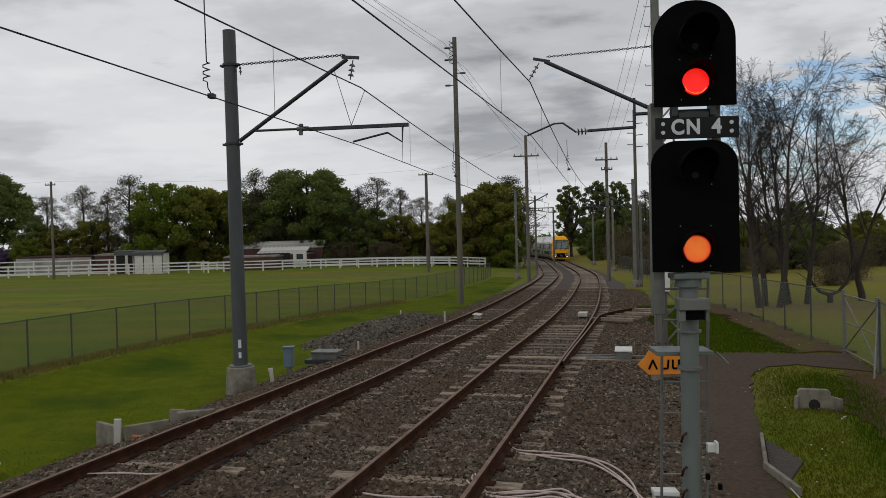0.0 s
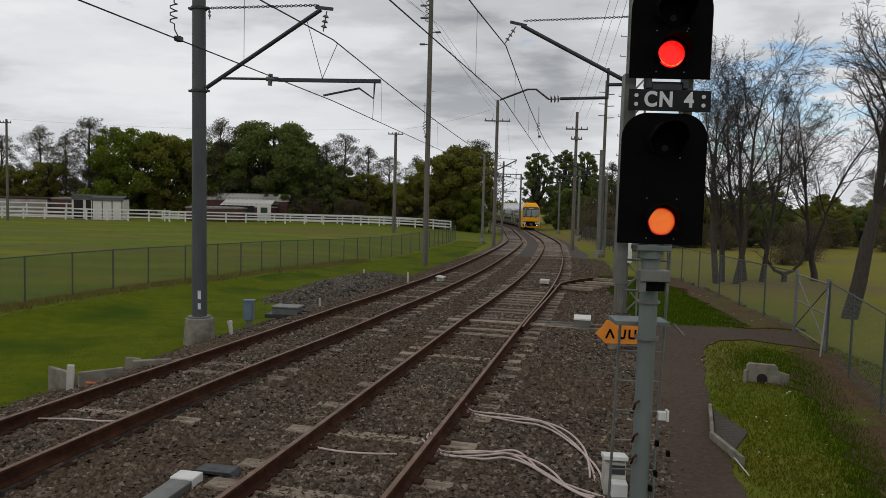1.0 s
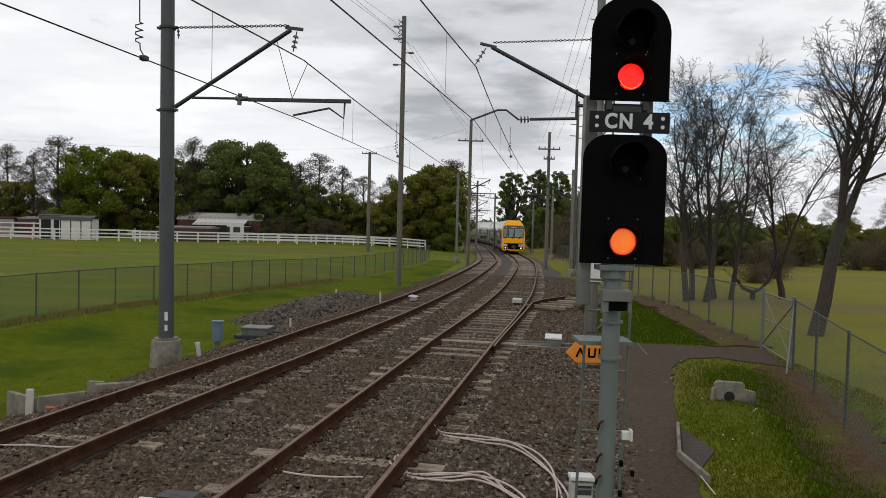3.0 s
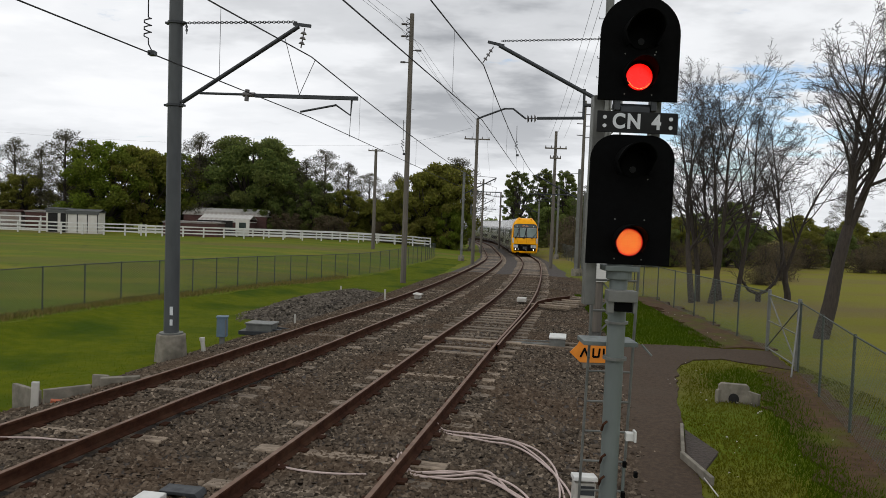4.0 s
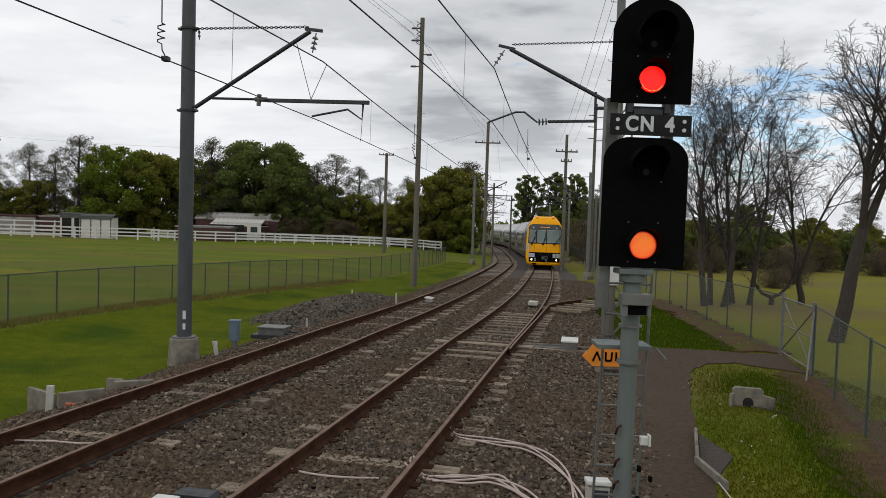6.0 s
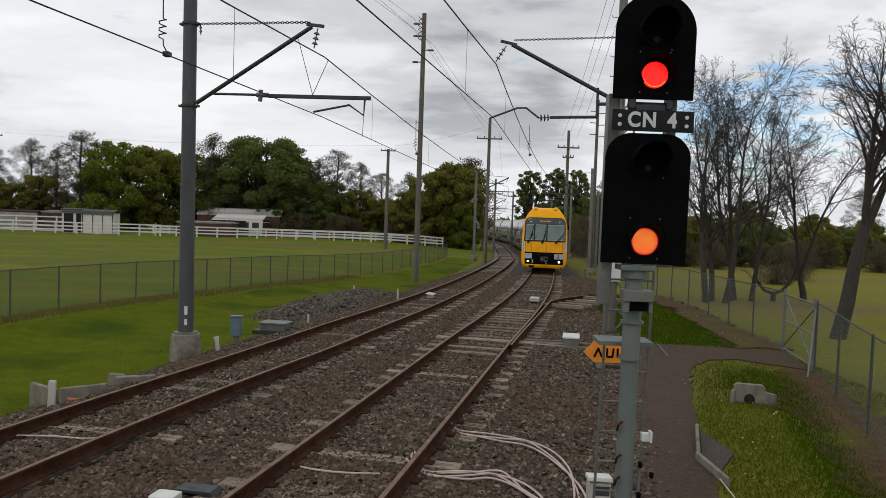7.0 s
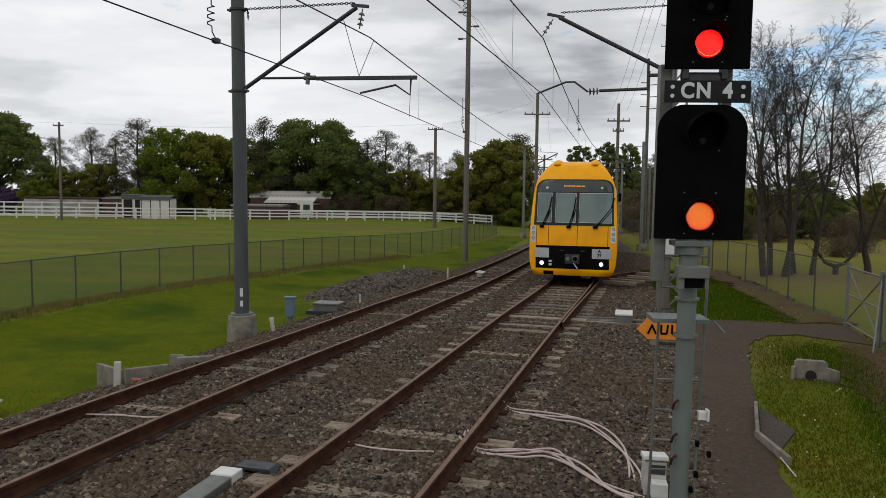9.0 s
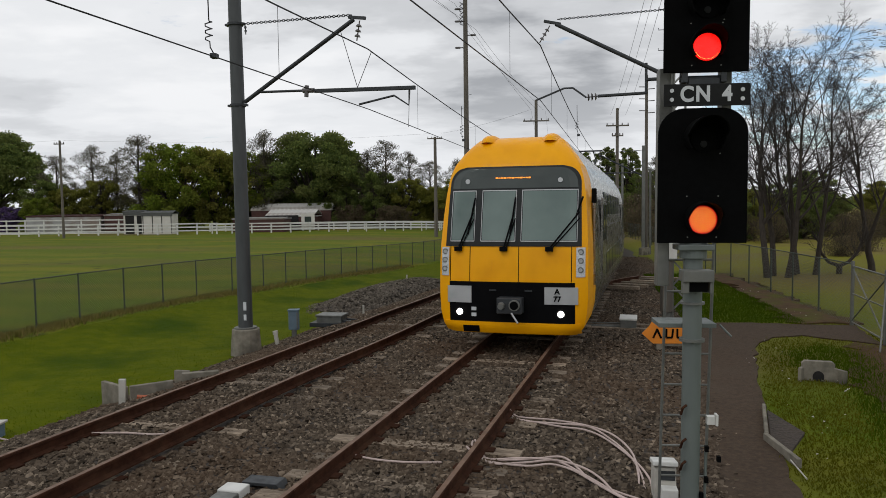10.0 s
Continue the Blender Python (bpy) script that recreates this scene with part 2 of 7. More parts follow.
M = dict(
    galv=mat("galvanised_steel", (0.195, 0.198, 0.183), (0.13, 0.132, 0.122), 5, 0.55, 0.1, 60, 0.35, (0.12, 0.13, 0.12), 1.1, 0.6),
    mast=mat("weathered_mast_paint", (0.078, 0.085, 0.088), (0.052, 0.057, 0.060), 4, 0.6, 0.1, 50, 0.2, (0.05, 0.05, 0.05), 0.8, 0.5, stretch=(1, 1, 0.3)),
    post=mat("grey_green_signal_post_paint", (0.155, 0.178, 0.168), (0.115, 0.135, 0.128), 5, 0.55, 0.06, 60, 0.1, (0.09, 0.10, 0.10), 2.0, 0.5, stretch=(1, 1, 0.25)),
    wire=mat("dark_wire", (0.02, 0.02, 0.022), None, 8, 0.6, 0, 1, 0.4),
    steel_dark=mat("dark_painted_steel", (0.045, 0.05, 0.055), (0.03, 0.033, 0.036), 6, 0.55, 0.05, 40, 0.3),
    rust=mat("rusted_rail_side", (0.062, 0.026, 0.015), (0.029, 0.0125, 0.0075), 9, 0.95, 0.3, 70, 0.0, (0.085, 0.045, 0.026), 2.5, 0.5, spec=0.08),
    # worn reddish head, its colour raised further to carry the highlight
    railtop=mat("worn_rail_head_with_highlight", (0.215, 0.135, 0.092), (0.120, 0.070, 0.046), 6, 0.6, 0.05, 60, 0.2, spec=0.3),
    sleeper=mat("weathered_timber_sleeper", (0.310, 0.245, 0.180), (0.130, 0.098, 0.068), 9, 0.95, 0.5, 45, 0, (0.070, 0.050, 0.034), 1.6, 0.8, rand=0.4, stretch=(1, 5, 5)),
    # bed toned down so gaps between loose stones read as shade
    ballast=mat("ballast_bed", (0.062, 0.047, 0.036), (0.020, 0.0155, 0.012), 22, 0.95, 1.0, 16, 0, (0.060, 0.042, 0.031), 0.35, 0.6),
    stones=island_mat("ballast_stones", [(0.0232, 0.0183, 0.0137), (0.0951, 0.0741, 0.0549), (0.1601, 0.1264, 0.0941), (0.0487, 0.0379, 0.0282), (0.1253, 0.0981, 0.0725), (0.0348, 0.0270, 0.0201), (0.2958, 0.2365, 0.1764)], 0.95, 0.45, (0.096, 0.0610, 0.0380)),
    greystones=island_mat("fresh_grey_stones", [(0.040, 0.0335, 0.0270), (0.095, 0.0810, 0.0650), (0.150, 0.1290, 0.1040), (0.060, 0.0505, 0.0405), (0.205, 0.1780, 0.1460)], 0.95),
    concrete=mat("weathered_concrete", (0.26, 0.235, 0.19), (0.17, 0.155, 0.125), 7, 0.95, 0.3, 50, 0, (0.075, 0.068, 0.052), 2.4, 0.85, spec=0.2),
    asphalt=mat("worn_asphalt_path", (0.078, 0.053, 0.035), (0.048, 0.033, 0.022), 14, 0.95, 0.4, 60, 0, (0.075, 0.056, 0.040), 0.9, 0.6, spec=0.2),
    white=mat("white_paint", (0.66, 0.66, 0.63), (0.56, 0.56, 0.53), 5, 0.6, 0.05, 40, 0, (0.45, 0.43, 0.40), 1.2, 0.3),
    black=mat("matt_black_paint", (0.0035, 0.0038, 0.004), (0.003, 0.003, 0.003), 7, 0.85, 0.04, 60, 0, spec=0.05),
    plate=mat("black_plate", (0.012, 0.013, 0.013), (0.008, 0.008, 0.008), 7, 0.6, 0.04, 60, spec=0.2),
    letters=mat("pale_grey_letters", (0.62, 0.64, 0.66), (0.55, 0.57, 0.59), 9, 0.5),
    red=mat("lit_red_lens", (1.0, 0.006, 0.002), None, 5, 0.3, emit=1.0),
    led=mat("lit_led_dot", (1.0, 0.50, 0.08), None, 5, 0.3, emit=2.0),
    ring=mat("lit_red_ring", (0.75, 0.003, 0.001), None, 5, 0.4, emit=0.42),
    orange=mat("orange_sign", (0.80, 0.27, 0.02), (0.70, 0.22, 0.018), 5, 0.5),
    timber=mat("grey_timber_pole", (0.16, 0.14, 0.115), (0.10, 0.09, 0.075), 5, 0.9, 0.4, 30, 0, (0.075, 0.065, 0.055), 0.8, 0.6, stretch=(4, 4, 0.3)),
    cable=mat("dusty_pink_cable", (0.55, 0.44, 0.40), (0.42, 0.33, 0.30), 9, 0.8),
    pvc=mat("white_plastic", (0.50, 0.48, 0.43), (0.38, 0.36, 0.32), 6, 0.5),
    bluegrey=mat("blue_grey_cabinet_paint", (0.13, 0.19, 0.24), (0.10, 0.15, 0.19), 5, 0.6),
    yellow=mat("train_yellow_paint", (0.93, 0.41, 0.0), (0.89, 0.385, 0.0), 3, 0.42, coat=0.05, stain=(0.66, 0.25, 0.002), stain_scale=1.4, stain_amt=0.3, spec=0.18),
    trainblack=mat("black_train_panel", (0.0045, 0.0045, 0.005), (0.003, 0.003, 0.0035), 5, 0.7, spec=0.06),
    silver=mat("silver_train_panel", (0.50, 0.51, 0.52), (0.42, 0.43, 0.44), 3, 0.42, metal=0.3),
    steel=mat("stainless_ribbed_side", (0.34, 0.33, 0.31), (0.27, 0.26, 0.245), 3, 0.26, 0.03, 20, 0.92, (0.24, 0.22, 0.20), 0.5, 0.4),
    header=mat("smoked_header_glass", (0.050, 0.062, 0.058), (0.038, 0.048, 0.045), 1.5, 0.12, spec=0.5),
    verge=mat("soft_green_verge", (0.064, 0.088, 0.0011), (0.094, 0.110, 0.0016), 2.4, 0.95, 0.5, 22, 0, (0.030, 0.058, 0.001), 0.42, 0.9, spec=0.05),
    mesh_dark=mat("dull_green_fence_wire", (0.060, 0.080, 0.045), None, 5, 0.7),
    glass=mat("tinted_windscreen", (0.022, 0.034, 0.034), (0.028, 0.040, 0.040), 0.8, 0.06, spec=0.8),
    pane=mat("grey_green_window_glass", (0.165, 0.225, 0.205), (0.085, 0.125, 0.115), 0.7, 0.10, spec=0.6),
    lamp=mat("lit_headlamp", (1.0, 0.97, 0.9), None, 5, 0.3, emit=3.0),
    lens=mat("clear_lamp_lens", (0.58, 0.60, 0.61), (0.42, 0.43, 0.44), 30, 0.2, metal=0.3),
    dest=mat("lit_amber_dots", (1.0, 0.33, 0.04), None, 5, 0.4, emit=1.0),
    bark=mat("grey_brown_bark", (0.052, 0.040, 0.031), (0.028, 0.022, 0.017), 9, 0.95, 0.6, 25, stretch=(2, 2, 0.5)),
    twig=mat("dark_bare_twig", (0.050, 0.040, 0.034), (0.030, 0.025, 0.022), 6, 0.95),
    leaf_dark=island_mat("dark_eucalypt_leaves", [(0.0772, 0.1101, 0.0356), (0.1297, 0.1761, 0.0451), (0.2092, 0.2487, 0.0665), (0.1012, 0.1342, 0.0451)], 0.8, 0.16, (0.1469, 0.1255, 0.0478), thin=0.5),
    leaf_green=island_mat("fresh_green_leaves", [(0.1064, 0.1562, 0.0198), (0.1596, 0.2177, 0.0250), (0.2270, 0.2794, 0.0358), (0.0804, 0.1111, 0.0171)], 0.8, 0.25, (0.1206, 0.1111, 0.0278), thin=0.5),
    leaf_grey=island_mat("grey_brown_leaves", [(0.0762, 0.0762, 0.0449), (0.1166, 0.1076, 0.0672), (0.0628, 0.0672, 0.0403), (0.1569, 0.1346, 0.0943)], 0.85, 0.2, (0.0852, 0.0718, 0.0493), thin=0.5),
    leaf_olive=island_mat("olive_brown_leaves", [(0.1194, 0.1331, 0.0271), (0.1848, 0.1960, 0.0361), (0.2681, 0.2636, 0.0486), (0.1465, 0.1331, 0.0432)], 0.85, 0.2, (0.1449, 0.1188, 0.0386), thin=0.5),
    leaf_straw=island_mat("dry_straw_blades", [(0.195, 0.152, 0.0480), (0.255, 0.203, 0.0720), (0.135, 0.123, 0.0360), (0.150, 0.160, 0.0240)], 0.9),
    screen=mat("dark_grey_windscreen_frame", (0.018, 0.020, 0.020), (0.013, 0.015, 0.015), 4, 0.45, spec=0.25),
    leaf_brush=island_mat("brown_brush", [(0.1212, 0.0888, 0.0571), (0.1620, 0.1212, 0.0806), (0.0972, 0.0936, 0.0437), (0.0816, 0.0648, 0.0470)], 0.9, thin=0.5),
    blade_dark=island_mat("short_olive_blades", [(0.0840, 0.0966, 0.0034), (0.1092, 0.1134, 0.0050), (0.0714, 0.0882, 0.0025), (0.1386, 0.1260, 0.0151)], 0.9, 0.7, (0.145, 0.125, 0.0120), thin=0.5),
    blade_lush=island_mat("long_green_blades", [(0.0420, 0.0823, 0.0017), (0.0521, 0.0941, 0.0018), (0.0605, 0.1008, 0.0022), (0.0386, 0.0756, 0.0017)], 0.9, 0.5, (0.085, 0.120, 0.0030), thin=0.5),
    leaf_purple=island_mat("purple_blossom", [(0.10, 0.06, 0.16), (0.16, 0.10, 0.24), (0.05, 0.05, 0.06)], 0.85, thin=0.5),
    blade=island_mat("grass_blades", [(0.0681, 0.0957, 0.0017), (0.0773, 0.1049, 0.0018), (0.0865, 0.1122, 0.0022), (0.0626, 0.0902, 0.0017)], 0.9, 0.35, (0.045, 0.080, 0.0020), thin=0.5),
    mesh_wire=mat("dull_fence_wire", (0.165, 0.18, 0.165), None, 5, 0.6, metal=0.3),
    fence_post=mat("dull_green_fence_post", (0.055, 0.070, 0.058), (0.04, 0.05, 0.042), 5, 0.7),
    zinc=mat("corrugated_zinc", (0.40, 0.40, 0.39), (0.27, 0.265, 0.26), 0.8, 0.5, metal=0.3, stain=(0.20, 0.13, 0.09), stain_scale=0.35, stain_amt=0.7),
    pale_iron=mat("pale_weathered_iron_roof", (0.62, 0.61, 0.58), (0.48, 0.47, 0.44), 0.9, 0.6, stain=(0.24, 0.19, 0.15), stain_scale=0.45, stain_amt=0.6),
    slate=mat("dark_grey_sheet_roof", (0.085, 0.090, 0.085), (0.060, 0.064, 0.060), 1.5, 0.6),
    cream=mat("cream_wall", (0.62, 0.60, 0.55), (0.54, 0.52, 0.47), 1.2, 0.8),
    redbrown=mat("red_brown_wall", (0.075, 0.030, 0.025), (0.055, 0.024, 0.02), 1.5, 0.85),
    # near-black for panel joints, and for shade painted on as flat pieces
    darkvoid=mat("dark_joint_and_shade", (0.012, 0.011, 0.010), None, 3, 0.9),
    porcelain=mat("brown_grey_insulator", (0.11, 0.10, 0.10), (0.08, 0.07, 0.07), 4, 0.3),
)


def ground_mat():
    m = bpy.data.materials.new("grass_ground")
    m.use_nodes = True
    nt = m.node_tree
    N, K = nt.nodes.new, nt.links.new
    b = nt.nodes["Principled BSDF"]
    b.inputs["Roughness"].default_value, b.inputs["Specular IOR Level"].default_value = 0.95, 0.15
    tc = N("ShaderNodeTexCoord")

    def nz(s, lo, hi, detail=6, stretch=(1, 1, 1)):
        mp, n, r = N("ShaderNodeMapping"), N("ShaderNodeTexNoise"), N("ShaderNodeMapRange")
        mp.inputs["Scale"].default_value = stretch
        n.inputs["Scale"].default_value, n.inputs["Detail"].default_value = s, detail
        r.inputs["From Min"].default_value, r.inputs["From Max"].default_value = lo, hi
        K(tc.outputs["Object"], mp.inputs[0]), K(mp.outputs[0], n.inputs["Vector"]), K(n.outputs["Fac"], r.inputs["Value"])
        return r.outputs[0]

    def mixed(f, a, bb):
        x = N("ShaderNodeMix")
        x.data_type = "RGBA"
        K(f, x.inputs["Factor"])
        for s, v in (("A", a), ("B", bb)):
            if isinstance(v, tuple):
                x.inputs[s].default_value = (*v, 1)
            else:
                K(v, x.inputs[s])
        return x.outputs["Result"]

    c = mixed(nz(7, 0.3, 0.7), (0.072, 0.105, 0.002), (0.100, 0.130, 0.004))
    c = mixed(nz(0.22, 0.45, 0.65, 5, (0.5, 1.4, 1)), c, (0.140, 0.138, 0.008))
    c = mixed(nz(0.06, 0.50, 0.68, 7, (0.5, 1.6, 1)), c, (0.120, 0.098, 0.026))
    c = mixed(nz(0.9, 0.60, 0.75), c, (0.05, 0.06, 0.012))
    # the park beyond the path is drier
    sx, dry = N("ShaderNodeSeparateXYZ"), N("ShaderNodeMapRange")
    K(tc.outputs["Object"], sx.inputs[0]), K(sx.outputs[0], dry.inputs["Value"])
    dry.inputs["From Min"].default_value, dry.inputs["From Max"].default_value, dry.inputs["To Max"].default_value = 8.0, 12.0, 0.8
    c = mixed(dry.outputs[0], c, mixed(nz(0.12, 0.46, 0.62, 6, (0.4, 1.5, 1)), (0.165, 0.150, 0.012), (0.150, 0.108, 0.042)))
    K(c, b.inputs["Base Color"])
    bp, n2 = N("ShaderNodeBump"), N("ShaderNodeTexNoise")
    n2.inputs["Scale"].default_value = 9
    bp.inputs["Strength"].default_value, bp.inputs["Distance"].default_value = 0.8, 0.06
    K(tc.outputs["Object"], n2.inputs["Vector"]), K(n2.outputs["Fac"], bp.inputs["Height"]), K(bp.outputs[0], b.inputs["Normal"])
    return m


M["ground"] = ground_mat()


# ---- building kit ----
class Geo:
    """Faces gathered from simple solids."""

    def __init__(self):
        self.v, self.f = [], []

    def add(self, verts, faces):
        n = len(self.v)
        self.v += [tuple(p) for p in verts]
        self.f += [tuple(i + n for i in q) for q in faces]
        return self

    def box(self, c, s, rz=0.0, rx=0.0, ry=0.0):
        m = pose(*c, rx, ry, rz)
        p = [m @ Vector((x * s[0] / 2, y * s[1] / 2, z * s[2] / 2)) for x in (-1, 1) for y in (-1, 1) for z in (-1, 1)]
        return self.add(p, [(0, 1, 3, 2), (4, 6, 7, 5), (0, 4, 5, 1), (2, 3, 7, 6), (0, 2, 6, 4), (1, 5, 7, 3)])

    def tube(self, pts, r, seg=8, caps=True, r_end=None):
        """A round bar along points, tapering to r_end."""
        pts = [Vector(p) for p in pts]
        n = len(pts)
        base = len(self.v)
        ref = None
        for i, p in enumerate(pts):
            d = (pts[min(i + 1, n - 1)] - pts[max(i - 1, 0)]).normalized()
            if ref is None:
                ref = Vector((0, 0, 1)) if abs(d.z) < 0.9 else Vector((1, 0, 0))
            u = d.cross(ref).normalized()
            w = u.cross(d)
            ref = w
            rr = r if r_end is None else r + (r_end - r) * i / (n - 1)
            for k in range(seg):
                a = 2 * math.pi * (k + 0.5) / seg
                self.v.append(tuple(p + (u * math.cos(a) + w * math.sin(a)) * rr))
        for i in range(n - 1):
            for k in range(seg):
                a, b = base + i * seg + k, base + i * seg + (k + 1) % seg
                self.f.append((a, b, b + seg, a + seg))
        if caps:
            self.f.append(tuple(base + k for k in reversed(range(seg))))
            self.f.append(tuple(base + (n - 1) * seg + k for k in range(seg)))
        return self

    def sweep(self, pts, prof, closed_ends=True):
        """A profile (across, up) carried along a level line of points."""
        pts = [Vector(p) for p in pts]
        n, k = len(pts), len(prof)
        base = len(self.v)
        for i, p in enumerate(pts):
            d = pts[min(i + 1, n - 1)] - pts[max(i - 1, 0)]
            d.z = 0
            d.normalize()
            s = Vector((d.y, -d.x, 0))
            for a, u in prof:
                self.v.append(tuple(p + s * a + Vector((0, 0, u))))
        for i in range(n - 1):
            for j in range(k):
                a, b = base + i * k + j, base + i * k + (j + 1) % k
                self.f.append((a, b, b + k, a + k))
        if closed_ends:
            self.f.append(tuple(base + j for j in reversed(range(k))))
            self.f.append(tuple(base + (n - 1) * k + j for j in range(k)))
        return self

    def prism(self, outline, y0, y1):
        """An outline in x and z, given depth along y."""
        n = len(outline)
        v = [(x, y0, z) for x, z in outline] + [(x, y1, z) for x, z in outline]
        f = [tuple(range(n)), tuple(reversed(range(n, 2 * n)))] + [(i, i + n, (i + 1) % n + n, (i + 1) % n) for i in range(n)]
        return self.add(v, f)

    def moved(self, m):
        self.v = [tuple(m @ Vector(p)) for p in self.v]
        return self


def mesh_of(name, geo, material, bevel=0.0, smooth=False):
    me = bpy.data.meshes.new(name)
    me.from_pydata(geo.v, [], geo.f)
    bm = bmesh.new()
    bm.from_mesh(me)
    bmesh.ops.recalc_face_normals(bm, faces=bm.faces)
    if bevel:
        es = [e for e in bm.edges if len(e.link_faces) == 2 and e.calc_face_angle(0) > 0.6]
        bmesh.ops.bevel(bm, geom=es, offset=bevel, segments=2, profile=0.5, affect="EDGES", clamp_overlap=True)
    bm.to_mesh(me)
    bm.free()
    if smooth:
        me.shade_smooth()
        for e in me.edges:
            e.use_edge_sharp = False
        me.set_sharp_from_angle(angle=radians(40))
    me.materials.append(material)
    return me


def fast_mesh(name, v, f, material):
    """Large joined meshes, from arrays."""
    me = bpy.data.meshes.new(name)
    v, f = np.asarray(v, np.float32), np.asarray(f, np.int32)
    me.vertices.add(len(v)), me.loops.add(f.size), me.polygons.add(len(f))
    me.vertices.foreach_set("co", v.ravel())
    me.loops.foreach_set("vertex_index", f.ravel())
    me.polygons.foreach_set("loop_start", np.arange(0, f.size, f.shape[1], dtype=np.int32))
    me.update(calc_edges=True)
    me.materials.append(material)
    return me


def part(name, geo, material, parent, label="", bevel=0.0, smooth=False):
    ob = new(name, mesh_of(name, geo, material, bevel, smooth))
    ob.parent = parent
    return tagged(ob, label)


def thing(name, label, category, at=None, group="", kind=""):
    ob = new(name)
    ob.empty_display_size = 0.2
    if at is not None:
        ob.matrix_world = at
    return tagged(ob, label, category, group, kind)


def solid(name, geo, material, label, category, group="", kind="", bevel=0.0, smooth=False, at=None):
    ob = new(name, mesh_of(name, geo, material, bevel, smooth))
    if at is not None:
        ob.matrix_world = at
    return tagged(ob, label, category, group, kind)


# ---- the line of the railway ----
def ease(a, b, x):
    t = min(max((x - a) / (b - a), 0.0), 1.0)
    return t * t * (3 - 2 * t)


LINE = [(-30.0, -9.30), (-12.0, -5.55), (0.0, -3.02), (7.4, -1.47), (12.5, -0.40), (17.6, 0.62), (21.0, 1.36), (25.0, 2.18), (33.0, 3.58), (41.7, 4.88), (54.0, 6.58), (67.2, 8.15),
        (78.2, 8.95), (90.0, 9.48), (100.8, 9.85), (116.0, 10.45), (128.0, 10.70), (145.0, 10.30), (165.0, 8.80), (190.0, 5.20), (220.0, -1.5), (260.0, -13.0), (320.0, -34.0)]
LX = np.array([p[1] for p in LINE])
LY = np.array([p[0] for p in LINE])
YS = np.arange(-30.0, 320.5, 0.5)


def smooth_line():
    x = np.interp(YS, LY, LX)
    for _ in range(60):
        x[1:-1] = 0.25 * x[:-2] + 0.5 * x[1:-1] + 0.25 * x[2:]
    return x


XS = smooth_line()
SL = np.gradient(XS, YS)


def drop(y):
    """The railway falls gently away from the signal."""
    return float(np.interp(y, (18, 25, 36, 48, 65, 82, 105, 128, 200), (0, -0.08, -0.24, -0.40, -0.62, -0.85, -1.06, -1.20, -1.40)))


def line_at(y, off=0.0):
    """A point of the near track's centre line (off: metres to its right), with its heading."""
    x, s = float(np.interp(y, YS, XS)), float(np.interp(y, YS, SL))
    n = math.hypot(1, s)
    return Vector((x + off / n, y - off * s / n, drop(y))), s


def line_pts(y0, y1, off, dz=0.0, step=1.0):
    n = max(int((y1 - y0) / step), 2)
    return [line_at(y0 + (y1 - y0) * i / n, off)[0] + Vector((0, 0, dz)) for i in range(n + 1)]


SPACING = -3.60


def far_shift(y):
    """How much wider the far track lies from the near one."""
    return float(np.interp(y, (8, 10, 12, 14, 17, 22), (-0.26, -0.22, -0.135, -0.07, 0.0, 0.05)))


def far_cant(y):
    """How much higher the far track's outer rail lies than its inner one."""
    return 0.06 * (1 - ease(11, 16, y))


def ground_z(x, y):
    """Level of the open ground."""
    c = float(np.interp(y, YS, XS)) - 1.8 if y < 320 else -34
    d = abs(x - c)
    z = -0.30 + drop(y) * math.exp(-(d / 12.0) ** 2)
    if x < c:
        z -= 0.35 * ease(3.0, 4.5, d) * (1 - ease(8, 12, d)) * (1 - ease(40, 60, y))
    return z + (0.05 if x < c else 0.02) * noise.noise((x * 0.15, y * 0.15, 0))


# ---- ground ----
def build_ground():
    xs = np.unique(np.concatenate([np.linspace(-1500, -100, 15), np.linspace(-100, -20, 41), np.linspace(-20, 25, 91), np.linspace(25, 100, 31), np.linspace(100, 1500, 15)]))
    ys = np.unique(np.concatenate([np.linspace(-300, -20, 8), np.linspace(-20, 60, 121), np.linspace(60, 180, 61), np.linspace(180, 340, 17), np.linspace(340, 2500, 12)]))
    v = [(x, y, ground_z(x, y)) for y in ys for x in xs]
    n = len(xs)
    f = [(j * n + i, j * n + i + 1, (j + 1) * n + i + 1, (j + 1) * n + i) for j in range(len(ys) - 1) for i in range(n - 1)]
    me = fast_mesh("ground", v, f, M["ground"])
    me.shade_smooth()
    tagged(new("ground", me), "patchy green grass field with worn brown strips", "ground", kind="structure")


build_ground()


def build_ballast():
    """The stone bed under both tracks, with sloping shoulders."""
    g = Geo()
    prof = [(-7.6, -1.2), (-6.9, -0.68), (-6.2, -0.50), (-5.5, -0.30), (-5.0, -0.215), (-4.4, -0.185), (-3.60, -0.18), (-2.85, -0.185), (-2.3, -0.21), (-1.85, -0.24), (-1.3, -0.21), (-0.72, -0.185), (0, -0.18), (0.72, -0.185),
            (1.3, -0.21), (2.2, -0.235), (3.0, -0.24), (4.1, -0.30), (4.3, -1.2)]
    g.sweep(line_pts(-25, 300, 0, 0, 1.0), prof)
    solid("ballast_bed", g, M["ballast"], "dark grey brown crushed stone bed under two tracks", "ballast", kind="structure")


build_ballast()


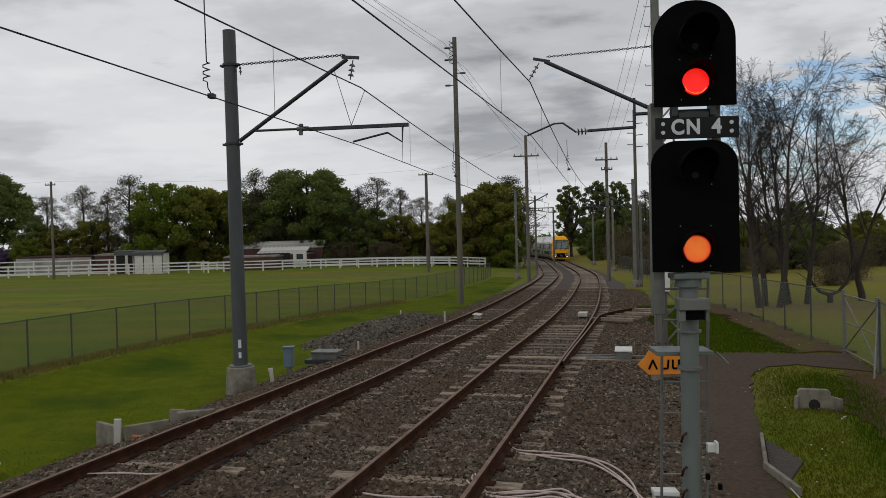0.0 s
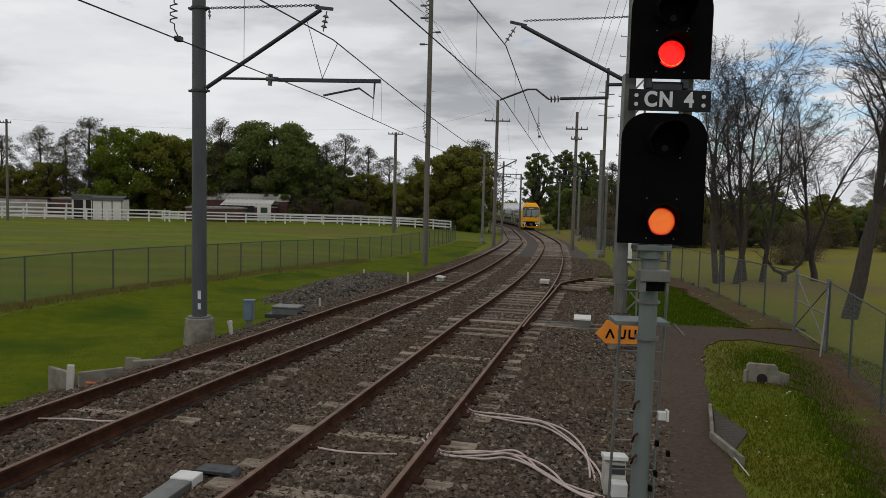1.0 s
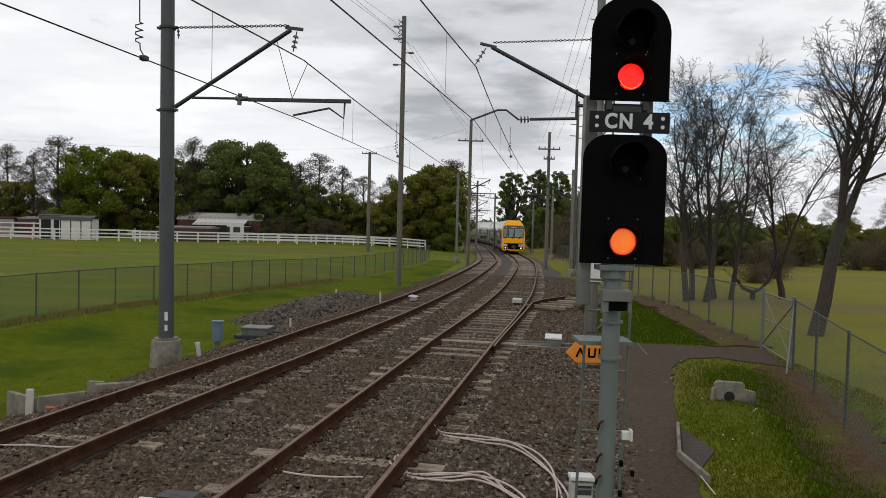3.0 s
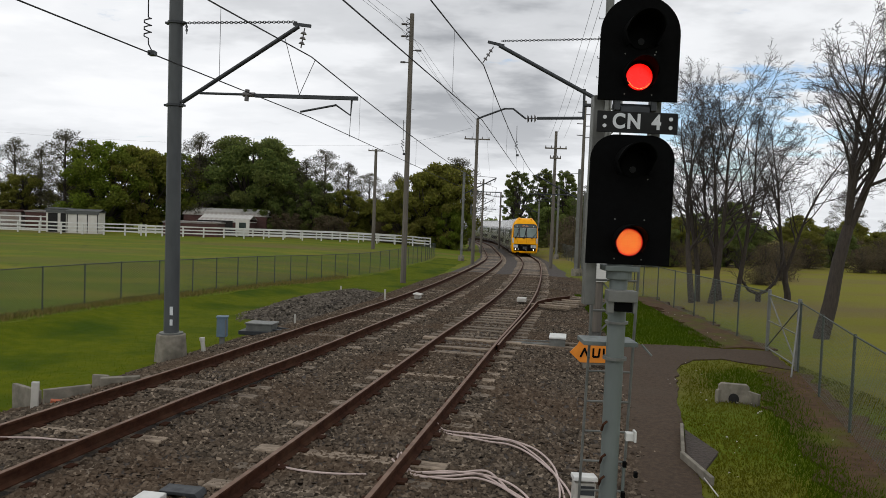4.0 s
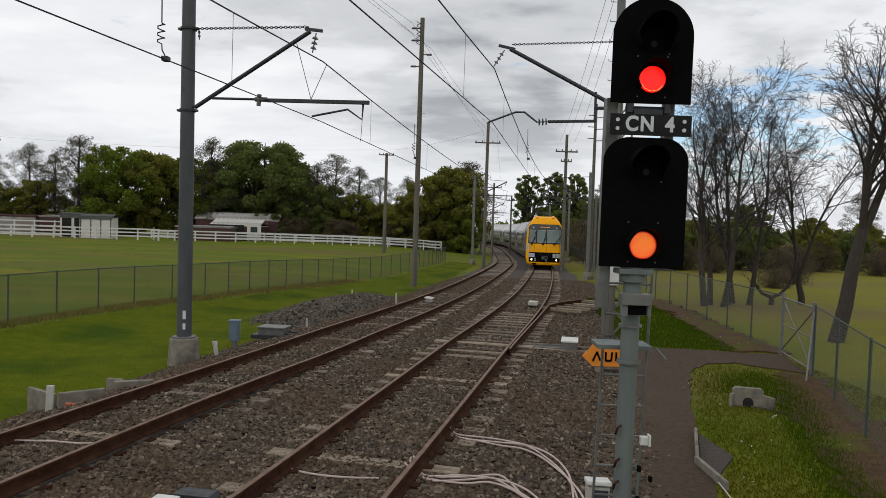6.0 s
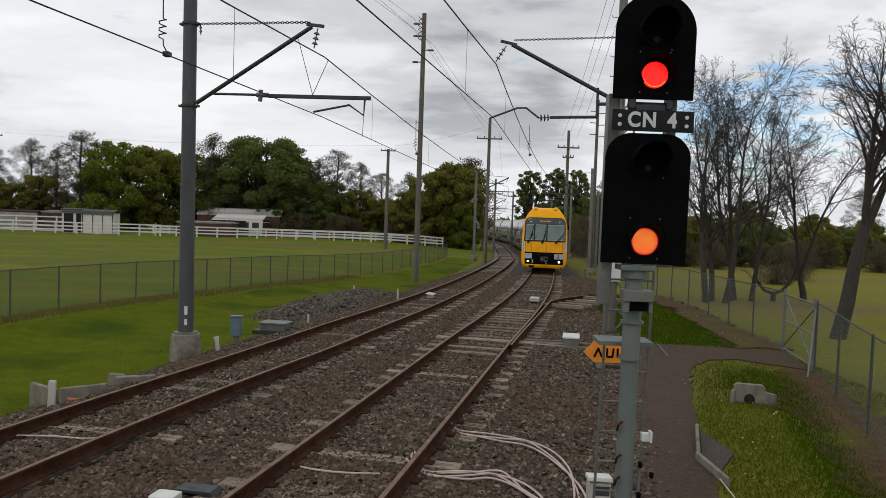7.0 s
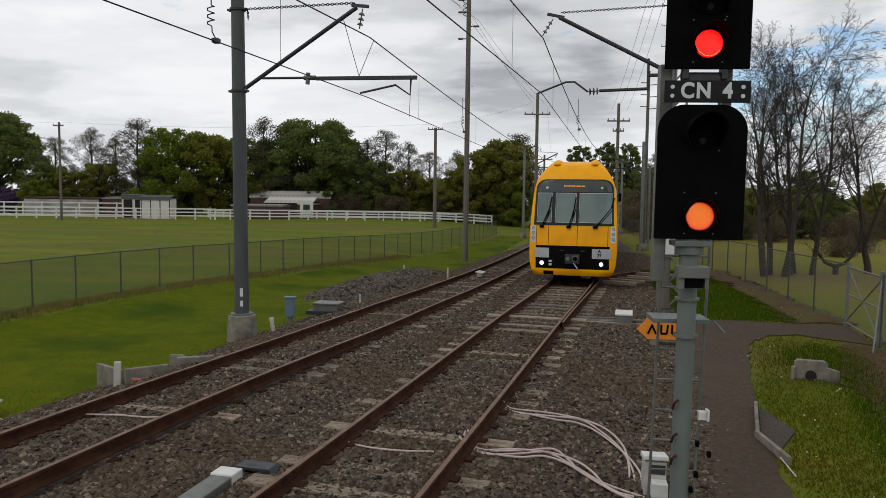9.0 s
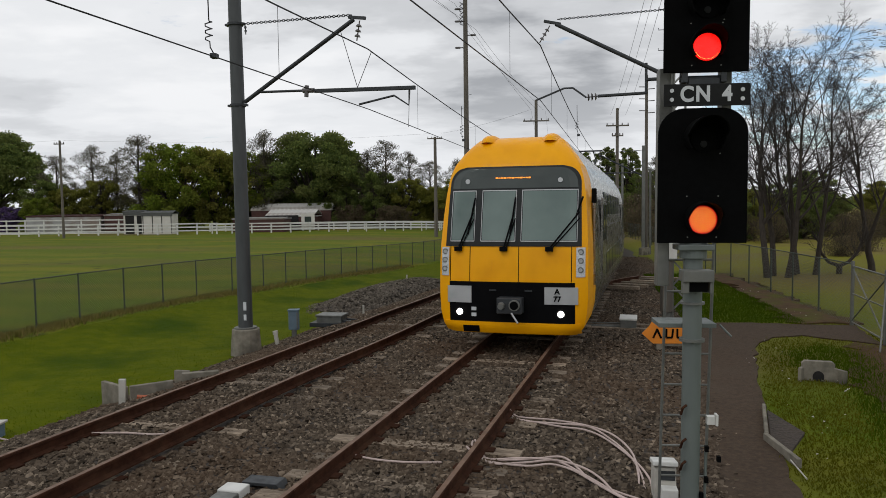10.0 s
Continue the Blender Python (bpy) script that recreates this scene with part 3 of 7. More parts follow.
def ballast_level(o):
    xs = (-6.9, -6.2, -5.5, -5.0, -4.4, -3.60, -2.85, -2.3, -1.85, -1.3, -0.72, 0, 0.72, 1.3, 2.2, 3.0, 4.1)
    zs = (-0.68, -0.50, -0.30, -0.215, -0.185, -0.18, -0.185, -0.21, -0.24, -0.21, -0.185, -0.18, -0.185, -0.21, -0.235, -0.24, -0.30)
    return np.interp(o, xs, zs)


def stone_field(name, label, px, py, pz, size, material):
    """Loose angular stones, joined."""
    rng = np.random.default_rng(7)
    n = len(px)
    base = np.array([(-1, -1, -.6), (1, -1, -.6), (1, 1, -.6), (-1, 1, -.6), (-.55, 0, .65), (.55, 0, .65)])
    tri = np.array([(0, 1, 5), (0, 5, 4), (2, 3, 4), (2, 4, 5), (1, 2, 5), (3, 0, 4)])
    jit = base[None] + rng.normal(0, 0.30, (n, 6, 3))
    jit *= (size * rng.uniform(0.5, 1.3, n))[:, None, None] * np.array([1, 0.85, 0.8])
    a, t = rng.uniform(0, 6.28, n), rng.normal(0, 0.5, n)
    ca, sa, ct, st = np.cos(a), np.sin(a), np.cos(t), np.sin(t)
    y, z = jit[..., 1] * ct[:, None] - jit[..., 2] * st[:, None], jit[..., 1] * st[:, None] + jit[..., 2] * ct[:, None]
    x = jit[..., 0]
    v = np.stack([x * ca[:, None] - y * sa[:, None] + px[:, None], x * sa[:, None] + y * ca[:, None] + py[:, None], z + pz[:, None]], 2).reshape(-1, 3)
    f = (tri[None] + 6 * np.arange(n)[:, None, None]).reshape(-1, 3)
    return tagged(new(name, fast_mesh(name, v, f, material)), label, "stones", kind="stuff")


def build_stones():
    rng = np.random.default_rng(3)
    n = 185000
    y = 4.0 + 44.0 * rng.random(n) ** 1.7
    o = rng.uniform(-6.75, 3.55, n) + rng.normal(0, 0.12, n)
    keep = np.ones(n, bool)
    x, s = np.interp(y, YS, XS), np.interp(y, YS, SL)
    h = np.hypot(1, s)
    z = ballast_level(o) + np.array([drop(t) for t in y])
    shift = np.interp(y, (8, 10, 12, 14, 17, 22), (-0.26, -0.22, -0.135, -0.07, 0.0, 0.05))
    for c in (0.0, SPACING + shift):
        for r in (-0.75, 0.75):
            keep &= np.abs(o - c - r) > 0.075
    # thinner cover over the open sleepers of the near track
    keep &= ~((np.abs(o) < 0.72) & (y > 16.5) & (y < 26) & (rng.random(n) < 0.6))
    px, py = x + o / h, y - o * s / h
    stone_field("loose_ballast", "dark grey brown crushed stones between and beside the rails", px[keep], py[keep], z[keep] + 0.012, 0.031, M["stones"])


build_stones()


# ---- tracks ----
RAIL = [(-0.07, -0.17), (0.07, -0.17), (0.07, -0.155), (0.012, -0.13), (0.010, -0.05), (0.035, -0.036), (0.035, -0.006), (0.027, 0.0), (-0.027, 0.0), (-0.035, -0.006), (-0.035, -0.036), (-0.010, -0.05), (-0.012, -0.13), (-0.07, -0.155)]
HEAD = [(-0.0352, -0.012), (-0.027, 0.002), (0.027, 0.002), (0.0352, -0.012)]


def sleeper_geo(w=0.24, l=2.5, h=0.13):
    return Geo().box((0, 0, -h / 2), (l, w, h))


def build_track(name, off, label):
    tr = thing(name, label, "railway track", kind="structure")
    far = off != 0
    for side in (-0.7525, 0.7525):
        run = []
        for i in range(311):
            y = -20.0 + i
            run.append(line_at(y, off + side + (far_shift(y) if far else 0.0))[0] + Vector((0, 0, far_cant(y) if far and side > 0 else 0.0)))
        r = part("rail", Geo().sweep(run, RAIL), M["rust"], tr, "rust brown steel rail")
        part("rail_head", Geo().sweep(run, HEAD), M["railtop"], r, "worn running surface, colour raised to carry a highlight")
    rng = random.Random(5 if off == 0 else 9)
    meshes = [mesh_of("sleeper", sleeper_geo(0.22 + 0.02 * i, 2.45 + 0.05 * i), M["sleeper"], 0.012) for i in range(3)]
    clip = mesh_of("rail_clip", Geo().box((-0.12, 0, 0.012), (0.10, 0.14, 0.03)).box((0.12, 0, 0.012), (0.10, 0.14, 0.03)), M["rust"], 0.004)
    y = -12.0
    k = 0
    while y < 150 and k < 255:
        p, s = line_at(y, off + (far_shift(y) if far else 0.0))
        ob = new("sleeper", meshes[rng.randrange(3)])
        ob.parent = tr
        bare = 0.0 if far else ease(15.5, 17.5, y) * (1 - 0.7 * ease(24, 27, y))  # sleepers lie open at the points
        sink = (-0.168 - 0.026 * rng.random() if rng.random() < 0.75 else -0.160) + 0.022 * bare
        ob.matrix_world = pose(p.x + rng.uniform(-.05, .05), p.y, p.z + sink, rng.uniform(-.6, .6), 0, -math.degrees(math.atan(s)) + rng.uniform(-1.2, 1.2))
        if y < 28:
            for side in (-0.7525, 0.7525):
                q = line_at(y, off + side + (far_shift(y) if far else 0.0))[0]
                c = new("rail_clip", clip)
                c.parent = ob
                c.matrix_world = pose(q.x, q.y, q.z - 0.168, 0, 0, -math.degrees(math.atan(s)))
        y += 0.62 + rng.uniform(-.03, .03)
        k += 1
    return tr


build_track("near_track", 0.0, "rusty rails on weathered timber sleepers set in ballast")
build_track("far_track", SPACING, "rusty rails on half buried weathered sleepers in ballast")


# ---- colour light signal ----
def arch(w, z0, z1, r):
    """An upright plate with a rounded top."""
    pts = [(-w, z0), (w, z0)]
    for i in range(13):
        a = math.pi / 2 * i / 12
        pts.append((w - r + r * math.cos(a), z1 - r + r * math.sin(a)))
    for i in range(13):
        a = math.pi / 2 * (1 + i / 12)
        pts.append((-w + r + r * math.cos(a), z1 - r + r * math.sin(a)))
    return pts


def disc(g, x, z, r, y0, y1, seg=28):
    return g.prism([(x + r * math.cos(2 * math.pi * i / seg), z + r * math.sin(2 * math.pi * i / seg)) for i in range(seg)], y0, y1)


def hood(x, z, r, length, y):
    """A lamp hood, open below and in front."""
    g = Geo()
    seg, t = 20, 0.012
    ring = []
    for i in range(seg + 1):
        a = radians(-40) + radians(260) * i / seg
        ring.append((math.cos(a), math.sin(a)))
    v = []
    for c, s in ring:
        cut = length * (0.45 + 0.55 * max(s, 0) ** 0.5)
        v += [(x + r * c, y, z + r * s), (x + r * c, y - cut, z + r * s), (x + (r + t) * c, y - cut, z + (r + t) * s), (x + (r + t) * c, y, z + (r + t) * s)]
    f = []
    for i in range(seg):
        for k in range(4):
            a, b = 4 * i + k, 4 * i + (k + 1) % 4
            f.append((a, b, b + 4, a + 4))
    return g.add(v, f)


def text_mesh(body, size, depth):
    cu = bpy.data.curves.new("letters", "FONT")
    cu.body, cu.size, cu.extrude, cu.offset = body, size, depth, size * 0.034
    cu.align_x, cu.align_y = "CENTER", "CENTER"
    tmp = bpy.data.objects.new("letters", cu)
    scene.collection.objects.link(tmp)
    bpy.context.view_layer.update()
    me = bpy.data.meshes.new_from_object(tmp.evaluated_get(bpy.context.evaluated_depsgraph_get()))
    bpy.data.objects.remove(tmp)
    return me


def build_signal():
    sg = thing("railway_signal", "black two-head railway signal on a grey post, red lamps lit", "railway signal", pose(1.602, 6.4, -0.27, 0, 0.3, 0))
    part("post", Geo().tube([(0, 0.06, 0), (0, 0.06, 2.75)], 0.081, 24), M["post"], sg, "grey-green painted steel tube", 0.0, True)
    part("post_cap", Geo().tube([(0, 0.06, 2.70), (0, 0.06, 2.84)], 0.115, 24).box((0.0, 0.06, 2.80), (0.30, 0.26, 0.05)), M["post"], sg, "", 0.008)
    part("base_plate", Geo().box((0, 0.06, 0.012), (0.42, 0.42, 0.03)), M["galv"], sg, "", 0.006)
    part("bracket", Geo().box((-0.0, -0.06, 2.56), (0.26, 0.16, 0.10)).box((-0.10, -0.09, 2.47), (0.06, 0.05, 0.12)).box((0.115, -0.09, 2.47), (0.03, 0.05, 0.12)), M["galv"], sg, "pale grey clamp", 0.006)
    part("bracket_recess", Geo().box((0.01, -0.10, 2.47), (0.16, 0.02, 0.09)), M["black"], sg)
    part("spine", Geo().box((-0.29, 0.17, 3.4), (0.10, 0.14, 1.9)).box((0.23, 0.14, 4.2), (0.08, 0.08, 0.75)), M["galv"], sg, "", 0.006)
    for zt, z0, lamp_z, dark_z, w, cx, name in ((5.20, 4.285, 4.49, 4.835, 0.350, 0.01, "upper_head"), (3.985, 2.84, 3.04, 3.72, 0.372, -0.005, "lower_head")):
        out = [(x + cx, z) for x, z in arch(w, z0, zt, 0.33 if name == "upper_head" else 0.22)]
        h = part(name, Geo().prism(out, -0.06, -0.035), M["black"], sg, "matt black backing board", 0.004)
        part("casing", Geo().prism([(x * 0.72 + cx * 0.28, zt - 0.06 if z > zt - 0.06 else z) for x, z in [(-w + cx, z0 + .03), (w + cx, z0 + .03), (w + cx, zt - .1), (-w + cx, zt - .1)]], -0.034, 0.16), M["black"], h, "", 0.01)
        part("dark_lamp", disc(Geo(), cx, dark_z, 0.105, -0.075, -0.055), M["black"], h, "unlit lamp")
        part("dark_lamp_glass", disc(Geo(), cx, dark_z - 0.04, 0.028, -0.082, -0.07), M["plate"], h)
        part("hood", hood(cx, dark_z + 0.02, 0.15, 0.30, -0.055), M["black"], h, "black lamp hood", 0, True)
        part("hood", hood(cx, lamp_z + 0.01, 0.135, 0.22, -0.055), M["black"], h, "black lamp hood", 0, True)
        if name == "upper_head":
            part("red_lamp", disc(Geo(), cx, lamp_z, 0.113, -0.085, -0.055), M["red"], h, "glowing solid red lamp")
            part("lamp_dots", dots(cx, lamp_z, [(0.102, 20)], -0.0875, 0.0026, math.pi * 1.15, math.pi * 1.85), M["led"], h)
        else:
            part("red_lamp", disc(Geo(), cx, lamp_z, 0.120, -0.085, -0.055), M["ring"], h, "glowing red LED lamp")
            part("lamp_dots", dots(cx, lamp_z, [(0.102, 40), (0.086, 34), (0.070, 28), (0.054, 22), (0.038, 15), (0.022, 9), (0.006, 3)], -0.0885, 0.0034), M["led"], h, "rings of bright orange LEDs")
        for x, z in ((-0.12, lamp_z - 0.15), (0.12, lamp_z - 0.15), (-0.13, lamp_z + 0.2), (0.13, lamp_z + 0.2), (0.14, dark_z + 0.1), (0.14, dark_z - 0.12)):
            part("rivet", disc(Geo(), cx + x, z, 0.006, -0.064, -0.058, 8), M["galv"], h)
    pl = part("name_plate", Geo().box((0.015, -0.075, 4.092), (0.71, 0.012, 0.185)), M["plate"], sg, "black plate lettered CN 4 in pale grey", 0.003)
    for ch, x in (("C", -0.150), ("N", -0.018), ("4", 0.180)):
        me = text_mesh(ch, 0.165, 0.002)
        me.materials.append(M["letters"])
        tx = new("letter", me)
        tx.parent = pl
        tx.matrix_world = sg.matrix_world @ pose(x, -0.083, 4.094, 90, 0, 0) @ Matrix.Diagonal((0.97, 1.08, 1, 1))
    for x in (-0.275, 0.305):
        for z in (4.055, 4.13):
            part("bolt", disc(Geo(), x, z, 0.017, -0.088, -0.078, 14), M["letters"], pl)
    part("hinge", Geo().tube([(-0.19, 0.02, 4.24), (0.20, 0.02, 4.24)], 0.03, 10).box((-0.16, 0.0, 4.25), (0.05, 0.1, 0.10)).box((0.16, 0.0, 4.25), (0.05, 0.1, 0.10)).box((0, 0.02, 4.2), (0.26, 0.12, 0.07)), M["steel_dark"], sg, "", 0.006)
    part("base_skirt", Geo().tube([(0, 0.06, 0.02), (0, 0.06, 0.12), (0, 0.06, 0.30)], 0.17, 16, True, 0.084), M["post"], sg, "", 0, True)
    ld = part("ladder", Geo().tube([(-0.20, 0.62, 0.0), (-0.15, 0.50, 4.2)], 0.014, 8).tube([(0.23, 0.62, 0.0), (0.28, 0.50, 4.2)], 0.014, 8), M["galv"], sg, "thin grey steel ladder")
    for i in range(14):
        z = 0.25 + 0.3 * i
        k = z / 4.2
        part("rung", Geo().tube([(-0.20 + 0.05 * k, 0.62 - 0.12 * k, z), (0.23 + 0.05 * k, 0.62 - 0.12 * k, z)], 0.011, 6), M["galv"], ld)
    part("step_plate", Geo().box((-0.06, 0.32, 2.09), (0.50, 0.34, 0.04)).tube([(0.22, 0.16, 2.10), (0.31, 0.12, 2.00)], 0.01, 6), M["post"], sg, "grey steel foot platform", 0.004)
    part("band", Geo().tube([(0, 0.06, 1.97), (0, 0.06, 1.995)], 0.108, 24), M["galv"], sg)
    part("band", Geo().tube([(0, 0.06, 2.3), (0, 0.06, 2.32)], 0.104, 24), M["galv"], sg)
    part("cable_box", Geo().box((0.13, 0.05, 1.27), (0.085, 0.06, 0.075)).box((0.165, 0.03, 1.28), (0.02, 0.08, 0.10)), M["white"], sg, "small white plastic fitting", 0.004)
    part("conduit", Geo().tube([(0.125, 0.05, 0.0), (0.13, 0.05, 1.0)], 0.012, 8), M["post"], sg)
    for z in (0.92, 1.12, 1.42):
        part("strap_end", Geo().tube([(-0.06, -0.03, z), (-0.095, -0.045, z - 0.02), (-0.10, 0.0, z - 0.09)], 0.012, 5), M["rust"], sg, "dark brown strap end")
    for x, z in ((0.13, 1.02), (0.13, 0.74), (0.235, 0.93), (0.09, 0.60)):
        part("cable_clip", Geo().box((x, 0.02, z), (0.03, 0.04, 0.05)), M["black"], sg)


    for ob in sg.children:
        if ob.name.split(".")[0] in ("post", "post_cap", "base_plate", "bracket", "bracket_recess", "base_skirt", "band", "conduit", "strap_end", "cable_clip"):
            ob.location.x -= 0.045


def dots(x, z, rings, y, r, a0=0.0, a1=2 * math.pi):
    g = Geo()
    for rad, n in rings:
        for i in range(n):
            a = a0 + (a1 - a0) * i / n
            disc(g, x + rad * math.cos(a), z + rad * math.sin(a), r, y, y + 0.006, 6)
    return g


build_signal()


# ---- overhead line masts ----
def steel_column(h):
    """A rolled column with two flanges, as one outline."""
    w, d, t = 0.11, 0.11, 0.012
    o = [(-w, -d), (w, -d), (w, -d + t), (t / 2, -d + t), (t / 2, d - t), (w, d - t), (w, d), (-w, d), (-w, d - t), (-t / 2, d - t), (-t / 2, -d + t), (-w, -d + t)]
    n = len(o)
    return Geo().add([(x, y, 0.4) for x, y in o] + [(x, y, h) for x, y in o], [tuple(range(n)), tuple(range(2 * n - 1, n - 1, -1))] + [(i, (i + 1) % n, (i + 1) % n + n, i + n) for i in range(n)])


def insulator(p, q, n=3, r=0.075):
    """Discs strung between two points."""
    p, q = Vector(p), Vector(q)
    g = Geo().tube([p, q], 0.016, 6)
    d = (q - p).normalized()
    for i in range(n):
        c = p.lerp(q, (i + 1) / (n + 1))
        g.tube([c - d * 0.022, c + d * 0.022], r * 0.55, 12, True, r)
    return g


def chain(p, q, n, r=0.011):
    """Links, turned by quarter turns."""
    p, q = Vector(p), Vector(q)
    d = (q - p) / n
    g = Geo()
    side, up = d.cross(Vector((0, 0, 1))).normalized(), Vector((0, 0, 1))
    for i in range(n):
        c = p + d * (i + 0.5)
        w = side if i % 2 else up
        ring = [c + d * 0.62 * math.cos(a) + w * 0.026 * math.sin(a) for a in [2 * math.pi * k / 8 for k in range(9)]]
        g.tube(ring, r, 4, False)
    return g


def build_mast_left(x, y, z0, heading, kind="full"):
    """A steel mast with a bracket over the far track. Local x points to the track."""
    m = pose(x, y, z0, 0, -0.35, heading)
    mt = thing("overhead_line_mast", "dark grey round steel mast with bracket arm on a concrete footing", "overhead mast", m, "overhead line masts")
    part("footing", Geo().tube([(0, 0, -0.2), (0, 0, 0.66)], 0.40, 12, True, 0.33), M["concrete"], mt, "stained grey concrete block", 0.02)
    part("shaft", Geo().tube([(0, 0, 0.62), (0, 0, 8.72)], 0.172, 20, True, 0.150), M["mast"], mt, "", 0, True)
    part("flange", Geo().tube([(0, 0, 0.66), (0, 0, 0.70)], 0.27, 20), M["galv"], mt, "", 0.006)
    for z in (6.00, 7.89):
        part("clamp", Geo().tube([(0, 0, z - 0.03), (0, 0, z + 0.03)], 0.185, 20).box((-0.2, 0, z), (0.09, 0.12, 0.05)).box((0.2, 0, z), (0.09, 0.12, 0.05)), M["steel_dark"], mt, "", 0.004)
    arm = part("strut", Geo().tube([(0.19, 0, 6.07), (3.0, 0, 7.76)], 0.048, 12), M["steel_dark"], mt, "sloping tubular arm")
    part("strut_head", Geo().box((3.08, 0, 7.79), (0.42, 0.05, 0.07), 0, 0, 8), M["steel_dark"], arm, "", 0.006)
    part("chain", chain((0.2, 0, 7.89), (2.95, 0, 7.86), 48), M["steel_dark"], arm)
    part("loose_chain", chain((0.26, 0, 7.87), (0.262, 0.02, 7.66), 5), M["steel_dark"], arm)
    part("insulator", insulator((3.14, 0, 7.72), (3.06, 0, 7.28), 3), M["porcelain"], arm, "ribbed insulator")
    boom = part("boom", Geo().box((3.20, 0, 6.19), (2.44, 0.07, 0.085), 0, 0, 1.6).tube([(0.62, 0, 6.28), (2.05, 0, 6.24)], 0.030, 10), M["steel_dark"], mt, "level steel registration boom", 0.006)
    part("insulator", Geo().tube([(1.70, 0, 6.25), (1.98, 0, 6.24)], 0.055, 12).tube([(1.78, 0, 6.10), (1.80, 0, 6.36)], 0.05, 10), M["porcelain"], boom)
    part("steady_arm", Geo().tube([(4.28, 0, 6.14), (4.26, 0, 5.78), (3.92, 0, 6.01), (3.08, 0, 5.86)], 0.024, 8), M["steel_dark"], boom, "bent steady arm")
    part("hanger", Geo().tube([(3.05, 0, 6.24), (2.68, 0, 7.50)], 0.008, 5).tube([(3.05, 0, 6.24), (3.40, 0, 7.0)], 0.008, 5), M["wire"], boom)
    part("stay_wire", Geo().tube([(4.28, 0, 6.1), (4.24, 0, 5.30)], 0.006, 4), M["wire"], boom)
    part("notice", Geo().box((0.08, -0.155, 1.22), (0.09, 0.012, 0.20)).box((0.08, -0.155, 0.95), (0.08, 0.012, 0.14)), M["letters"], mt, "small pale label plate")
    return mt


MAST_L = (-6.375, 16.70, -0.66)
build_mast_left(*MAST_L, -10)


def build_mast_right(x, y, z0, heading, k):
    mt = thing("overhead_line_mast", "grey latticed steel column with bracket arm beside the path", "overhead mast", pose(x, y, z0, 0, 0, heading) @ Matrix.Diagonal((k, k, k, 1)), "overhead line masts")
    for s in (-0.15, 0.15):
        part("channel", Geo().box((s, 0, 4.5), (0.05, 0.20, 9.7)), M["galv"], mt, "", 0.006)
    for i in range(26):
        z = 0.2 + 0.35 * i
        part("lacing", Geo().box((0, -0.09, z + 0.17), (0.40, 0.012, 0.05), 0, 0, 48 if i % 2 else -48), M["galv"], mt)
    arm = part("strut", Geo().tube([(-0.15, 0, 6.62), (-3.41, 0, 8.38)], 0.058, 12), M["steel_dark"], mt, "sloping tubular arm")
    part("strut_head", Geo().box((-3.51, 0, 8.43), (0.50, 0.06, 0.08), 0, 0, 14), M["steel_dark"], arm, "", 0.006)
    part("chain", chain((-0.15, 0, 8.55), (-3.36, 0, 8.51), 52), M["steel_dark"], arm)
    part("insulator", insulator((-3.58, 0, 8.35), (-3.88, 0, 7.88), 3), M["porcelain"], arm, "ribbed insulator")
    boom = part("boom", Geo().tube([(-0.9, 0, 7.12), (-0.9, 0, 6.26)], 0.04, 8).tube([(-0.16, 0, 6.66), (-0.9, 0, 6.66)], 0.05, 8).tube([(-0.88, 0, 6.29), (-2.23, 0, 6.27)], 0.045, 8), M["steel_dark"], mt, "steel registration frame")
    part("insulator", insulator((-2.18, 0, 6.27), (-2.58, 0, 6.25), 3, 0.12), M["porcelain"], boom)
    part("steady_arm", Geo().tube([(-2.55, 0, 6.25), (-2.93, 0, 6.54), (-3.18, 0, 6.54), (-3.98, 0, 6.24)], 0.028, 8), M["steel_dark"], boom, "bent steady arm")


build_mast_right(4.25, 18.55, 0.02, -10, 0.9)


def build_simple_mast(x, y, h, side, heading, label, reach=3.0):
    m = pose(x, y, ground_z(x, y), 0, 0, heading)
    mt = thing("overhead_line_mast", label, "overhead mast", m, "overhead line masts")
    part("footing", Geo().tube([(0, 0, -0.2), (0, 0, 0.5)], 0.32, 10, True, 0.28), M["concrete"], mt, "", 0.02)
    part("shaft", steel_column(h), M["galv"], mt)
    a = part("strut", Geo().tube([(0.1 * side, 0, h - 2.0), (reach * side, 0, h - 0.5)], 0.055, 8).tube([(0.1 * side, 0, h - 0.3), (reach * side, 0, h - 0.45)], 0.02, 5), M["steel_dark"], mt)
    part("boom", Geo().tube([(0.5 * side, 0, h - 1.8), ((reach + 0.4) * side, 0, h - 1.8)], 0.045, 8).tube([(reach * side, 0, h - 1.8), (reach * side, 0, h - 2.2), ((reach - 0.9) * side, 0, h - 2.05)], 0.025, 6), M["steel_dark"], mt)
    part("insulator", insulator(((reach - 0.05) * side, 0, h - 0.5), ((reach - 0.2) * side, 0, h - 0.9), 3), M["porcelain"], mt)


def beside(y, off):
    p, s = line_at(y, off)
    return p.x, p.y, -math.degrees(math.atan(s))


for y, off, h, side in ((66, -6.5, 8.3, 1), (98, -6.4, 7.6, 1), (50, 3.1, 7.4, -1), (80, 3.4, 8.2, -1), (128, -6.4, 7.4, 1), (104, 3.4, 7.6, -1)):
    x, yy, hd = beside(y, off)
    build_simple_mast(x, yy, h, side, hd, "grey steel mast with bracket arm beside the curve")


# ---- overhead wires ----
def sag(p, q, d, n=14):
    p, q = Vector(p), Vector(q)
    return [p.lerp(q, i / n) - Vector((0, 0, 4 * d * (i / n) * (1 - i / n))) for i in range(n + 1)]


